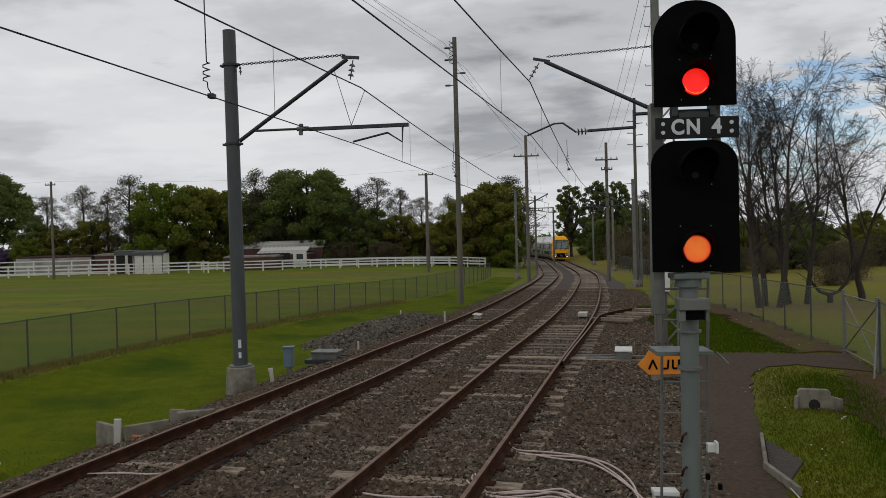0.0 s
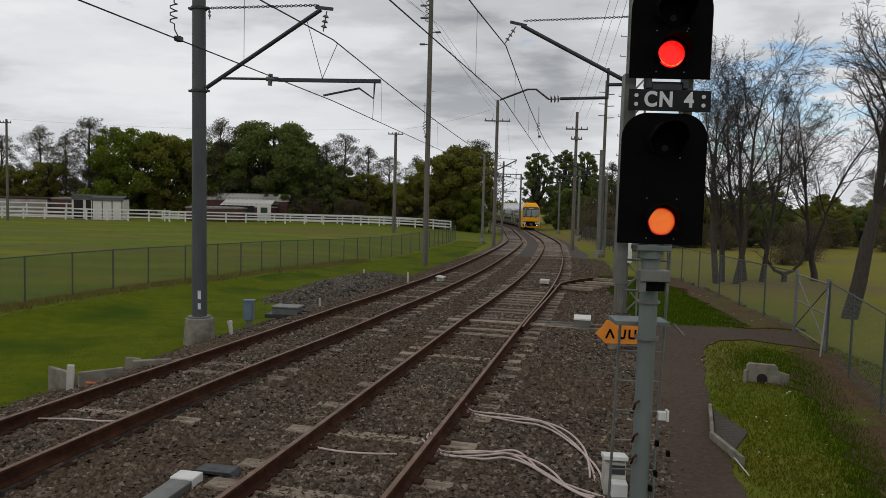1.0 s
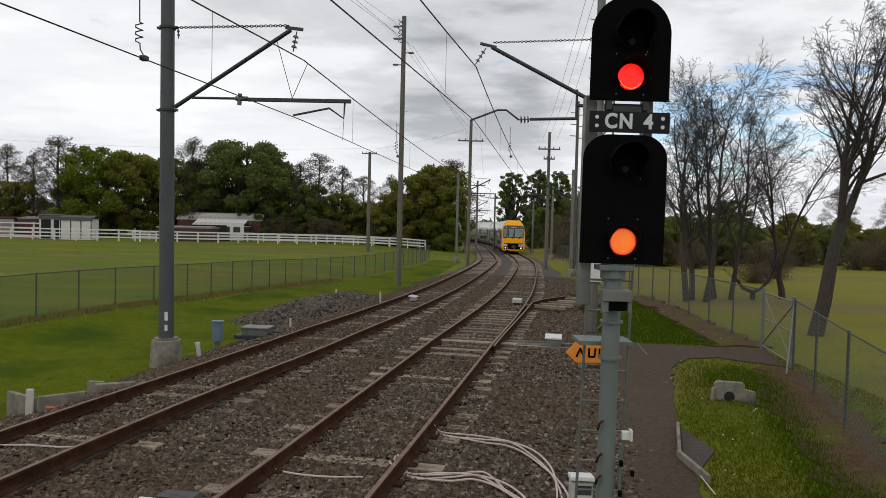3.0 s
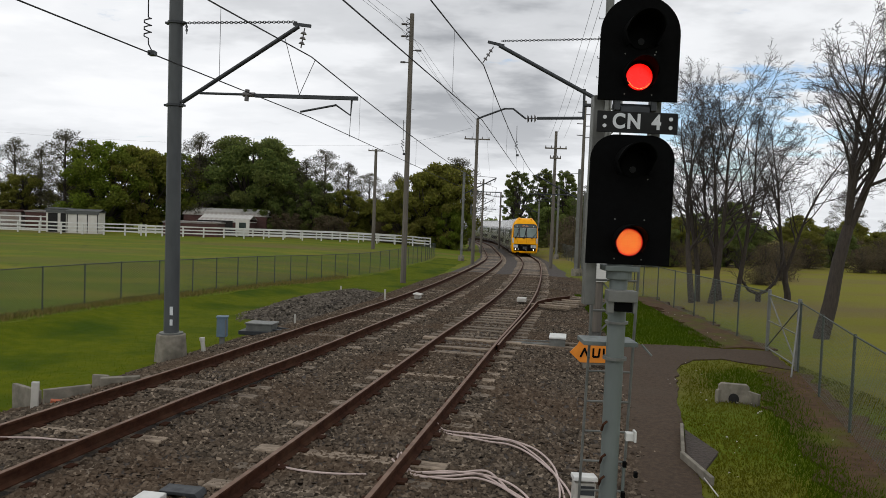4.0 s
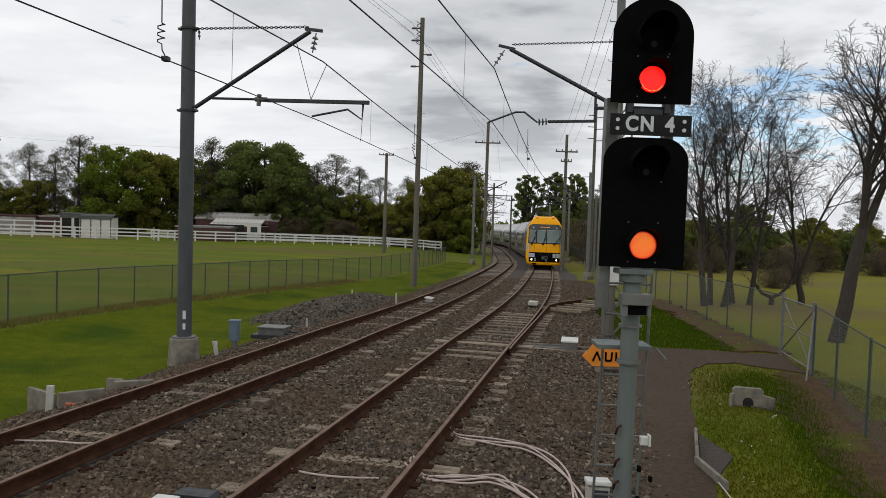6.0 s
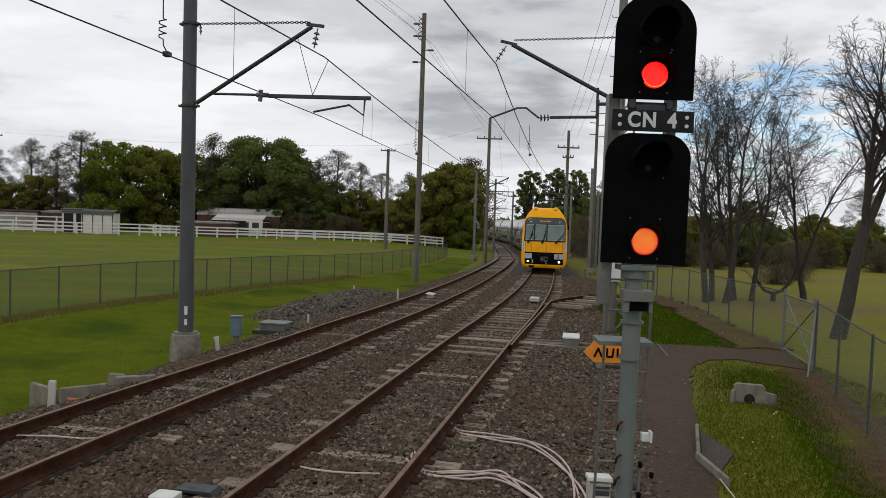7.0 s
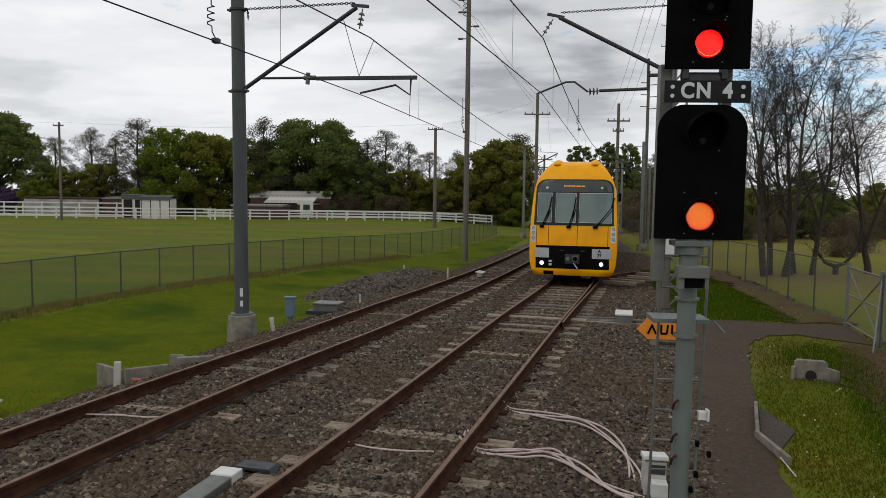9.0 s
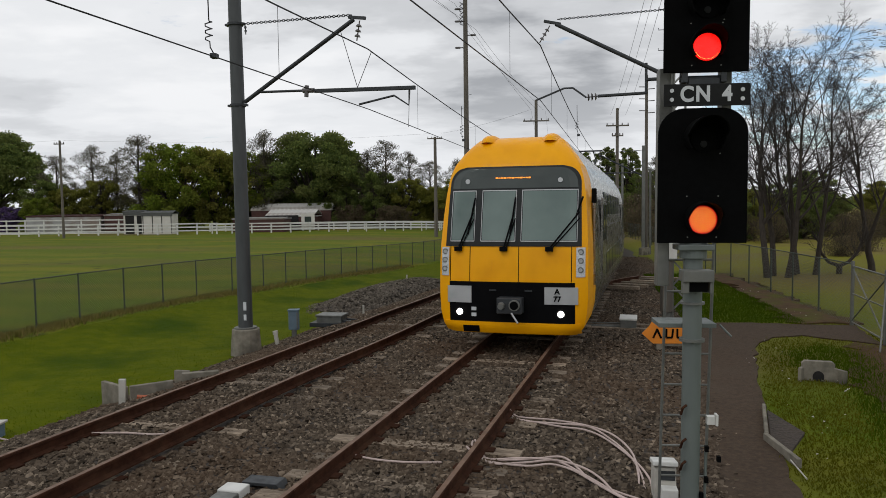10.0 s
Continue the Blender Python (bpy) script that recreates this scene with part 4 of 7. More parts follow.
def build_wires():
    # place along the line, offset from it, height of contact wire and of messenger
    far = ((-34, SPACING, 5.30, 6.95), (16.1, SPACING - 0.10, 5.20, 6.60), (66, SPACING + 0.15, 5.3, 6.7), (98, SPACING - 0.15, 5.2, 6.6), (128, SPACING, 5.2, 6.6), (160, SPACING, 5.2, 6.6))
    near = ((-28, 0.0, 5.00, 7.05), (19.1, -0.12, 5.63, 7.05), (50, 0.05, 5.35, 6.65), (80, -0.15, 5.4, 6.8), (104, 0.15, 5.3, 6.8), (150, 0.0, 5.3, 6.8))
    for row in (far, near):
        for (ya, oa, ca, ma), (yb, ob_, cb, mb) in zip(row[:-1], row[1:]):
            p, q = line_at(ya, oa)[0], line_at(yb, ob_)[0]
            w = thing("catenary_wire", "dark overhead wire with droppers above the track", "overhead wire", None, "overhead wires")
            n = 12
            lo, hi = [], []
            for i in range(n + 1):
                u = i / n
                c = p.lerp(q, u)
                lo.append(Vector((c.x, c.y, c.z + ca + (cb - ca) * u)))
                hi.append(Vector((c.x, c.y, c.z + ma + (mb - ma) * u - 4 * min(0.45, 0.00045 * (yb - ya) ** 2) * u * (1 - u))))
            part("contact_wire", Geo().tube(lo, 0.011, 5), M["wire"], w)
            part("messenger_wire", Geo().tube(hi, 0.015, 5), M["wire"], w)
            for i in range(1, n, 2):
                part("dropper", Geo().tube([lo[i], hi[i]], 0.005, 4), M["wire"], w)


build_wires()


def jumper(row_off, y, zc, zm, label):
    """A hanging feeder with a loose coil, clamped to the contact wire."""
    p = line_at(y, row_off)[0]
    run = [(p.x, p.y, p.z + zm)]
    n = 16
    z0, z1 = zc + 0.52, zc + 0.20
    run.append((p.x + 0.01, p.y, p.z + z0))
    for i in range(n):
        a = i * 1.25
        run.append((p.x + 0.055 * math.sin(a), p.y + 0.05 * math.cos(a), p.z + z0 + (z1 - z0) * i / n))
    run += [(p.x + 0.02, p.y, p.z + zc + 0.12), (p.x + 0.06, p.y + 0.05, p.z + zc + 0.02)]
    t = thing("feeder_drop", label, "feeder wire", None, "feeder drops")
    part("drop_wire", Geo().tube(run, 0.010, 5), M["wire"], t)
    part("clamp", Geo().box((p.x + 0.06, p.y + 0.05, p.z + zc), (0.10, 0.12, 0.07)), M["steel_dark"], t, "", 0.006)


jumper(SPACING - 0.05, 9.91, 5.22, 6.75, "coiled feeder wire hanging to the overhead wire")
jumper(SPACING - 0.02, 24.0, 5.20, 6.35, "coiled feeder wire hanging to the overhead wire")
jumper(0.0, 27.0, 5.55, 6.65, "coiled feeder wire hanging to the overhead wire")


# ---- timber power poles ----
def build_pole(x, y, h, arms, label, r=0.16, heading=0, pegs=False):
    pl = thing("power_pole", label, "power pole", pose(x, y, ground_z(x, y), 0, 0, heading), "power poles")
    part("shaft", Geo().tube([(0, 0, -0.3), (0, 0, h)], r, 12, True, r * 0.75), M["timber"], pl, "", 0, True)
    for z, w in arms:
        a = part("crossarm", Geo().box((0, -r, z), (w, 0.09, 0.11)), M["timber"], pl, "", 0.008)
        for k in (-0.46, -0.2, 0.2, 0.46):
            part("insulator", Geo().tube([(k * w, -r, z + 0.05), (k * w, -r, z + 0.22)], 0.05, 8, True, 0.03), M["porcelain"], a)
    if pegs:
        for i in range(10):
            part("peg", Geo().tube([(r * (1 if i % 2 else -1), 0, 3 + 0.8 * i), (0.32 * (1 if i % 2 else -1), 0, 3 + 0.8 * i)], 0.012, 5), M["steel_dark"], pl)
    return pl


pa = build_pole(-2.42, 42.0, 15.7, [], "tall slender timber power pole with side insulators", 0.17, 0, True)
for k, (z, s) in enumerate(((15.1, -1), (14.4, -1), (13.6, 1), (12.9, -1))):
    part("side_insulator", Geo().tube([(0.12 * s, 0, z), (0.62 * s, 0, z)], 0.03, 8).tube([(0.30 * s, 0, z), (0.58 * s, 0, z)], 0.06, 10), M["porcelain"], pa)
part("surge_coil", Geo().tube([(-0.2 - 0.12 * math.cos(i * 0.9), 0.1 * math.sin(i * 0.9), 15.5 - 0.035 * i) for i in range(40)], 0.02, 5), M["wire"], pa)
build_pole(-7.7, 76.0, 10.6, [(10.4, 1.6)], "grey timber power pole with a short crossarm", 0.2)
build_pole(2.4, 62.0, 12.6, [(10.8, 2.2)], "grey timber power pole with crossarm", 0.17)
build_pole(8.75, 59.0, 11.3, [(9.9, 1.8), (9.1, 0.9)], "grey timber power pole with two crossarms", 0.15)
build_pole(-49.7, 76.0, 10.9, [(10.5, 1.2)], "slim timber power pole by the white fence", 0.15)
build_pole(4.6, 92.0, 9.5, [(8.9, 2.0), (7.6, 2.0)], "distant timber pole with crossarms", 0.16)
build_pole(8.4, 112.0, 9.0, [(8.2, 1.6)], "distant timber pole with a crossarm", 0.16)


x38, y38, h38 = beside(50.6, 3.3)
pr = build_pole(x38, y38, 12.2, [], "slender grey pole with small side brackets on a concrete footing", 0.13, h38)
part("footing", Geo().tube([(0, 0, -0.2), (0, 0, 0.5)], 0.32, 10, True, 0.28), M["concrete"], pr, "", 0.02)
part("companion_post", Geo().box((0.27, 0.1, 2.9), (0.16, 0.16, 5.9)), M["galv"], pr, "shorter steel post beside the pole", 0.01)
for z in (11.4, 10.6, 9.8):
    part("side_bracket", Geo().tube([(-0.1, 0, z), (-0.5, 0, z + 0.02)], 0.03, 6).tube([(0.1, 0, z - 0.15), (0.55, 0, z - 0.13)], 0.03, 6), M["porcelain"], pr)


def build_lines():
    pairs = [((-3.02, 42.0, 14.5), (-22, -25, 15)), ((-3.02, 42.0, 13.9), (-20, -25, 14.4)), ((-1.82, 42.0, 13.0), (-17, -25, 13.8)), ((-3.02, 42.0, 14.5), (2.0, 62, 10.9)), ((-1.82, 42.0, 13.0), (3.0, 62, 10.9)),
             ((-3.02, 42.0, 13.9), (2.4, 62, 11.0)), ((2.0, 62, 10.8), (4.2, 92, 8.9)), ((3.2, 62, 10.8), (5.4, 92, 8.9)), ((-8.3, 76, 10.5), (-49.3, 76, 10.6)), ((-50.1, 76, 10.6), (-120, 74, 10.5)), ((-7.0, 76, 10.5), (1.8, 62, 10.9)),
             ((8.2, 59, 9.95), (4.3, 20.6, 10.7)), ((9.4, 59, 9.95), (4.8, 20.6, 10.7)), ((8.75, 59, 10.1), (4.6, 20.6, 10.9)), ((4.55, 20.6, 10.4), (1.0, -22, 13)), ((4.7, 20.6, 10.8), (2.6, -22, 13.5))]
    for a, b in pairs:
        g = Geo().tube(sag(a, b, 0.012 * (Vector(a) - Vector(b)).length), 0.008, 4)
        solid("power_line", g, M["wire"], "thin dark power line strung between poles", "power line", "power lines")


build_lines()


# ---- wire mesh fences ----
def mesh_panel(p, q, h, step=0.16):
    """Crossing wires of one bay of chain-link, wide-set."""
    p, q = Vector(p), Vector(q)
    L = (q - p).length
    d = (q - p) / L
    r = 0.0048
    v, f = [], []

    def bar(a, b):
        n = len(v)
        w = Vector((0, 0, 1)).cross(d).normalized() * r
        t = (b - a).normalized()
        s = t.cross(w).normalized() * r
        v.extend([a - s, a + s, b + s, b - s])
        f.append((n, n + 1, n + 2, n + 3))

    k = -h
    while k < L:
        for sgn in (1, -1):
            t0, t1 = k, k + h
            z0, z1 = (0, h) if sgn > 0 else (h, 0)
            if t0 < 0:
                z0, t0 = z0 + (z1 - z0) * (-t0) / h, 0
            if t1 > L:
                z1, t1 = z0 + (z1 - z0) * (L - t0) / (t1 - t0), L
            if t1 - t0 > 0.01:
                bar(p + d * t0 + Vector((0, 0, z0)), p + d * t1 + Vector((0, 0, z1)))
        k += step
    g = Geo()
    g.v, g.f = [tuple(x) for x in v], f
    return g


def build_fence(name, pts, h, bay, label, step, wire="mesh_wire"):
    fn = thing(name, label, "wire fence")
    posts = []
    for a, b in zip(pts[:-1], pts[1:]):
        a, b = Vector((*a, 0)), Vector((*b, 0))
        n = max(round((b - a).length / bay), 1)
        posts += [a.lerp(b, i / n) for i in range(n)]
    posts.append(Vector((*pts[-1], 0)))
    for p in posts:
        p.z = ground_z(p.x, p.y)
    post = mesh_of("post", Geo().tube([(0, 0, -0.2), (0, 0, h + 0.03)], 0.024, 8), M["fence_post"], 0)
    for i, p in enumerate(posts):
        ob = new("post", post)
        ob.parent = fn
        ob.matrix_world = pose(p.x, p.y, p.z)
    part("top_rail", Geo().tube([p + Vector((0, 0, h)) for p in posts], 0.017, 6), M["fence_post"], fn)
    for a, b in zip(posts[:-1], posts[1:]):
        part("mesh_panel", mesh_panel(a, b, h - 0.02, step), M[wire], fn)
    return fn


build_fence("wire_fence", [(-17.5, 2.0), (-13.4, 15.2), (-12.5, 19.7), (-11.3, 24.9), (-10.1, 28.6), (-7.9, 36.6), (-3.4, 52), (-1.7, 62), (-1.0, 70)], 1.36, 1.75, "green-grey chain-link fence along the field", 0.075, "mesh_dark")
build_fence("wire_fence", [(4.9, 6.0), (6.6, 11.4), (8.2, 16.35)], 1.60, 2.4, "chain-link fence beside the asphalt path", 0.09)
build_fence("wire_fence", [(8.75, 19.2), (9.15, 26), (9.5, 34), (12.0, 60), (14, 90)], 1.60, 2.5, "chain-link fence along the park", 0.10)


def build_gate():
    g = thing("wire_gate", "galvanised tube gate with cross bracing and wire mesh", "gate")
    a, b = Vector((8.2, 16.42, ground_z(8.2, 16.4))), Vector((8.72, 19.1, ground_z(8.7, 19.1)))
    z = Vector((0, 0, 1))
    fr = part("gate_frame", Geo().tube([a + z * 0.12, a + z * 1.55, b + z * 1.55, b + z * 0.12, a + z * 0.12], 0.022, 8), M["galv"], g)
    part("brace", Geo().tube([a + z * 0.15, b + z * 1.5], 0.017, 8), M["galv"], g)
    part("brace", Geo().tube([a + z * 1.5, b + z * 0.15], 0.017, 8), M["galv"], g)
    part("brace", Geo().tube([a + z * 0.85, b + z * 0.85], 0.017, 8), M["galv"], g)
    part("mesh_panel", mesh_panel(a + z * 0.12, b + z * 0.12, 1.42, 0.09), M["mesh_wire"], g)
    for p in (a, b):
        part("gate_post", Geo().tube([p - z * 0.2, p + z * 1.68], 0.045, 10), M["galv"], g, "thick pale steel post")
    part("stay", Geo().tube([a + z * 1.5, a + Vector((-0.55, -0.9, 0.05))], 0.02, 8), M["galv"], g)


build_gate()


# ---- white rail fence ----
def white_fence(x0, y0, x1, y1, n, rails, h, label):
    f = thing("white_rail_fence", label, "rail fence", group="white rail fences")
    a, b = Vector((x0, y0, 0)), Vector((x1, y1, 0))
    post = mesh_of("post", Geo().box((0, 0, h / 2 - 0.1), (0.16, 0.13, h + 0.2)), M["white"], 0.01)
    for i in range(n + 1):
        p = a.lerp(b, i / n)
        ob = new("post", post)
        ob.parent = f
        ob.matrix_world = pose(p.x, p.y, ground_z(p.x, p.y))
    for k in range(rails):
        z = h * (0.94 - k * 0.30)
        pts = [a.lerp(b, i / n) + Vector((0, -0.09, ground_z(*a.lerp(b, i / n).xy) + z)) for i in range(n + 1)]
        part("rail", Geo().sweep(pts, [(-0.03, -0.075), (0.03, -0.075), (0.03, 0.075), (-0.03, 0.075)]), M["white"], f)


white_fence(-95, 78, -35.5, 84.5, 25, 3, 1.40, "white painted three-rail fence round the field")
white_fence(-36.5, 85.5, -2.0, 94.4, 15, 3, 1.30, "white painted three-rail fence along the field")
white_fence(-90, 86, -46, 90, 18, 4, 1.9, "white painted yard rails behind the field")
white_fence(-40, 93, -2.8, 97, 18, 3, 1.05, "far white rail fence among the trees")


# ---- sheds and house ----
def shed(name, x, y, w, d, h, roof_rise, wall, label, heading=0, roof="zinc"):
    t = thing(name, label, "shed", pose(x, y, ground_z(x, y), 0, 0, heading))
    part("wall", Geo().box((0, 0, h / 2 - 0.1), (w, d, h + 0.2)), M[wall], t, "", 0.01)
    n = int(w / 0.55)
    slope, run = math.degrees(math.atan2(roof_rise, d / 2)), math.hypot(d / 2 + 0.2, roof_rise)
    sheet = mesh_of("roof_sheet", Geo().box((0, 0, 0), ((w + 0.3) / n * 0.985, run, 0.05)).box((-(w + 0.3) / n * 0.3, 0, 0.03), (0.05, run, 0.03)).box(((w + 0.3) / n * 0.2, 0, 0.03), (0.05, run, 0.03)), M[roof])
    rf = part("roof", Geo().box((0, 0, h - 0.02), (w + 0.2, d + 0.1, 0.10)), M[roof], t, "weathered corrugated roof")
    for i in range(n):
        for side in (-1, 1):
            ob = new("roof_sheet", sheet)
            ob.parent = rf
            ob.matrix_local = pose(-w / 2 - 0.15 + (w + 0.3) * (i + 0.5) / n, side * d / 4, h + 0.05 + roof_rise / 2 + (0.012 if i % 2 else 0), -side * slope)
    return t


s1 = shed("garden_shed", -44.0, 87.2, 3.7, 2.2, 2.6, 0.25, "cream", "pale cream panelled shed behind white rails", 6, "slate")
for k in range(4):
    part("panel_joint", Geo().box((-1.75 + 1.17 * k, -1.12, 1.3), (0.09, 0.05, 2.3)), M["darkvoid"], s1)
part("fascia", Geo().box((0, -1.16, 2.50), (3.9, 0.06, 0.40)), M["slate"], s1, "dark grey sheet fascia")
s2 = shed("stable_shed", -47.3, 87.6, 2.5, 2.2, 2.8, 0.12, "cream", "open fronted stable shed with a flat zinc roof", 5, "slate")
# flat dark panels on the wall paint the unlit stalls
part("doorway", Geo().box((-0.45, -1.12, 1.2), (1.1, 0.05, 2.3)), M["darkvoid"], s2)
part("doorway", Geo().box((0.75, -1.12, 1.2), (0.6, 0.05, 2.3)), M["darkvoid"], s2)
part("lintel", Geo().box((0, -1.15, 2.55), (2.5, 0.06, 0.34)), M["slate"], s2, "dark open gable board")
shed("barn", -51.5, 93, 4.0, 5, 2.4, 0.15, "redbrown", "low red-brown barn behind white rails", 4)
shed("barn", -59.0, 92.5, 10, 5, 2.3, 0.15, "zinc", "long low grey iron barn", 4, "redbrown")
shed("barn", -31.2, 102.2, 11.5, 3.4, 2.75, 0.85, "redbrown", "long low building with a pale iron roof behind the house", 4, "pale_iron")
h1 = shed("farmhouse", -29.8, 98, 6.4, 7, 1.95, 0.85, "redbrown", "single storey house with a rusty pale iron roof", 4, "pale_iron")
# flat dark panel paints the shade under the verandah
part("verandah_shade", Geo().box((-1.0, -3.56, 1.3), (4.6, 0.1, 1.6)), M["darkvoid"], h1)
part("wall_panel", Geo().box((2.6, -3.56, 1.2), (1.8, 0.1, 2.2)), M["cream"], h1, "cream end wall")
part("window", Geo().box((2.6, -3.62, 1.5), (0.9, 0.06, 0.8)), M["glass"], h1)
shed("barn", -32.2, 91.5, 6.6, 4, 1.7, 0.12, "redbrown", "low red-brown outbuilding with pale roof", 4)


# ---- trees ----
def leaf_cloud(blobs, n, size, seed, holes=0.0):
    """Small leaf faces over the skins of several swellings."""
    rng = np.random.default_rng(seed)
    vs = []
    vol = np.array([b[3] * b[4] for b in blobs])
    cnt = (n * vol / vol.sum()).astype(int)
    for (x, y, z, rx, rz), c in zip(blobs, cnt):
        d = rng.normal(size=(c, 3))
        d /= np.linalg.norm(d, axis=1)[:, None]
        rad = rng.random(c) ** 0.42 * rng.uniform(0.85, 1.12, c)
        p = d * rad[:, None] * np.array([rx, rx, rz]) + np.array([x, y, z])
        a = rng.normal(size=(c, 3))
        a /= np.linalg.norm(a, axis=1)[:, None]
        b = np.cross(a, rng.normal(size=(c, 3)))
        b /= np.linalg.norm(b, axis=1)[:, None]
        s = size * rng.uniform(0.5, 1.3, c)[:, None]
        vs.append(np.stack([p - a * s, p + b * s * 0.6, p + a * s, p - b * s * 0.6], 1).reshape(-1, 3))
    v = np.concatenate(vs)
    return v, np.arange(len(v)).reshape(-1, 4)


def limbs(g, base, tips, r0, rng):
    for t in tips:
        b, t = Vector(base), Vector(t)
        m = b.lerp(t, 0.5) + Vector((rng.uniform(-.4, .4), rng.uniform(-.4, .4), rng.uniform(0, .5)))
        g.tube([b, m, t], r0, 6, False, r0 * 0.25)


def leafy_tree(seed, h, spread, leaf, leaf_size, n, shape="round", trunk_h=0.25):
    """A template: a tapered trunk, limbs and a crown of many small leaves."""
    rng = random.Random(seed)
    blobs = []
    k = {"round": 90, "dome": 120, "wispy": 95, "airy": 120}[shape]
    for i in range(k):
        u = (i + 0.5) / k
        a = i * 2.4 + rng.uniform(-.5, .5)
        if shape == "dome":
            # a spreading crown: lobes over an arched top, some hanging below it
            up = rng.random() ** 0.8
            rr = spread * math.sqrt(max(1 - (0.93 * up) ** 2.4, 0)) * rng.uniform(0.55, 1.0) if i % 4 else spread * rng.uniform(0, 0.6)
            z = h * (trunk_h + 0.10 + (0.82 - trunk_h) * (up if i % 4 else rng.uniform(0.0, 0.7)))
            br = spread * rng.uniform(0.12, 0.21)
            sq = 0.62
        elif shape == "airy":
            # small tufts at the ends of open branches
            prof = math.sin(math.pi * (0.22 + 0.74 * u)) ** 0.8
            rr = spread * prof * math.sqrt(rng.random())
            z = h * (trunk_h + (0.98 - trunk_h) * u) + rng.uniform(-.3, .3)
            br = rng.uniform(0.55, 1.0) * h / 13
            sq = 0.62
        else:
            prof = max(1 - abs((u - 0.42) / 0.62) ** 2.8, 0.02) ** 0.5 if shape == "round" else math.sin(math.pi * (0.15 + 0.78 * u))
            rr = spread * prof * rng.uniform(0.25, 0.9)
            z = h * (trunk_h + (0.97 - trunk_h) * u)
            br = spread * (rng.uniform(0.22, 0.42) if shape == "wispy" else rng.uniform(0.10, 0.24)) * (0.6 + 0.4 * prof)
            sq = rng.uniform(0.6, 0.85)
        blobs.append((rr * math.cos(a), rr * math.sin(a), z - br * 0.3, br, br * sq))
    v, f = leaf_cloud(blobs, n, leaf_size, seed)
    crown = fast_mesh("crown", v, f, M[leaf])
    g = Geo().tube([(0, 0, -0.3), (0.1, 0, h * trunk_h), (0.0, 0.1, h * 0.62), (0.1, 0, h * 0.92)], h * 0.022 + (0.02 if shape == "airy" else 0.08), 8, False, 0.04)
    if shape == "airy":
        for x, y, z, br, _ in blobs[::2]:
            b = Vector((0.05, 0.05, max(z - 0.55 * math.hypot(x, y) - 0.4, h * trunk_h * 0.8)))
            limbs(g, b, [(x, y, z)], 0.055, rng)
    else:
        limbs(g, (0, 0, h * trunk_h), [b[:3] for b in blobs[::2]], h * 0.010 + 0.03, rng)
    return mesh_of("trunk", g, M["bark"], 0, True), crown


TREES = dict(
    fig=[leafy_tree(s, 13.2, 7.6, "leaf_dark", 0.17, 46000, "dome", 0.16) for s in (11, 12)],
    gum=[leafy_tree(s, 13.0, 3.9, "leaf_grey", 0.085, 11500, "airy", 0.20) for s in (21, 22, 23)],
    green=[leafy_tree(s, 11.0, 6.2, "leaf_green", 0.16, 30000, "round", 0.06) for s in (31, 32)],
    dark=[leafy_tree(s, 10.0, 5.2, "leaf_dark", 0.16, 26000, "round", 0.06) for s in (41, 42)],
    olive=[leafy_tree(s, 10.0, 5.0, "leaf_olive", 0.16, 26000, "round", 0.13) for s in (71, 72)],
    brush=[leafy_tree(s, 4.2, 3.6, "leaf_brush", 0.11, 5000, "wispy", 0.05) for s in (81, 82)],
    scrub=[leafy_tree(s, 4.5, 4.2, "leaf_brush", 0.13, 11000, "round", 0.03) for s in (51, 52)],
    mallee=[leafy_tree(s, 4.4, 3.2, "leaf_brush", 0.075, 6500, "wispy", 0.05) for s in (91, 92)],
    slim=[leafy_tree(s, 15.5, 3.7, "leaf_dark", 0.17, 15000, "round", 0.22) for s in (101, 102)],
    purple=[leafy_tree(61, 5.0, 4.0, "leaf_purple", 0.14, 10000, "round", 0.1)],
)
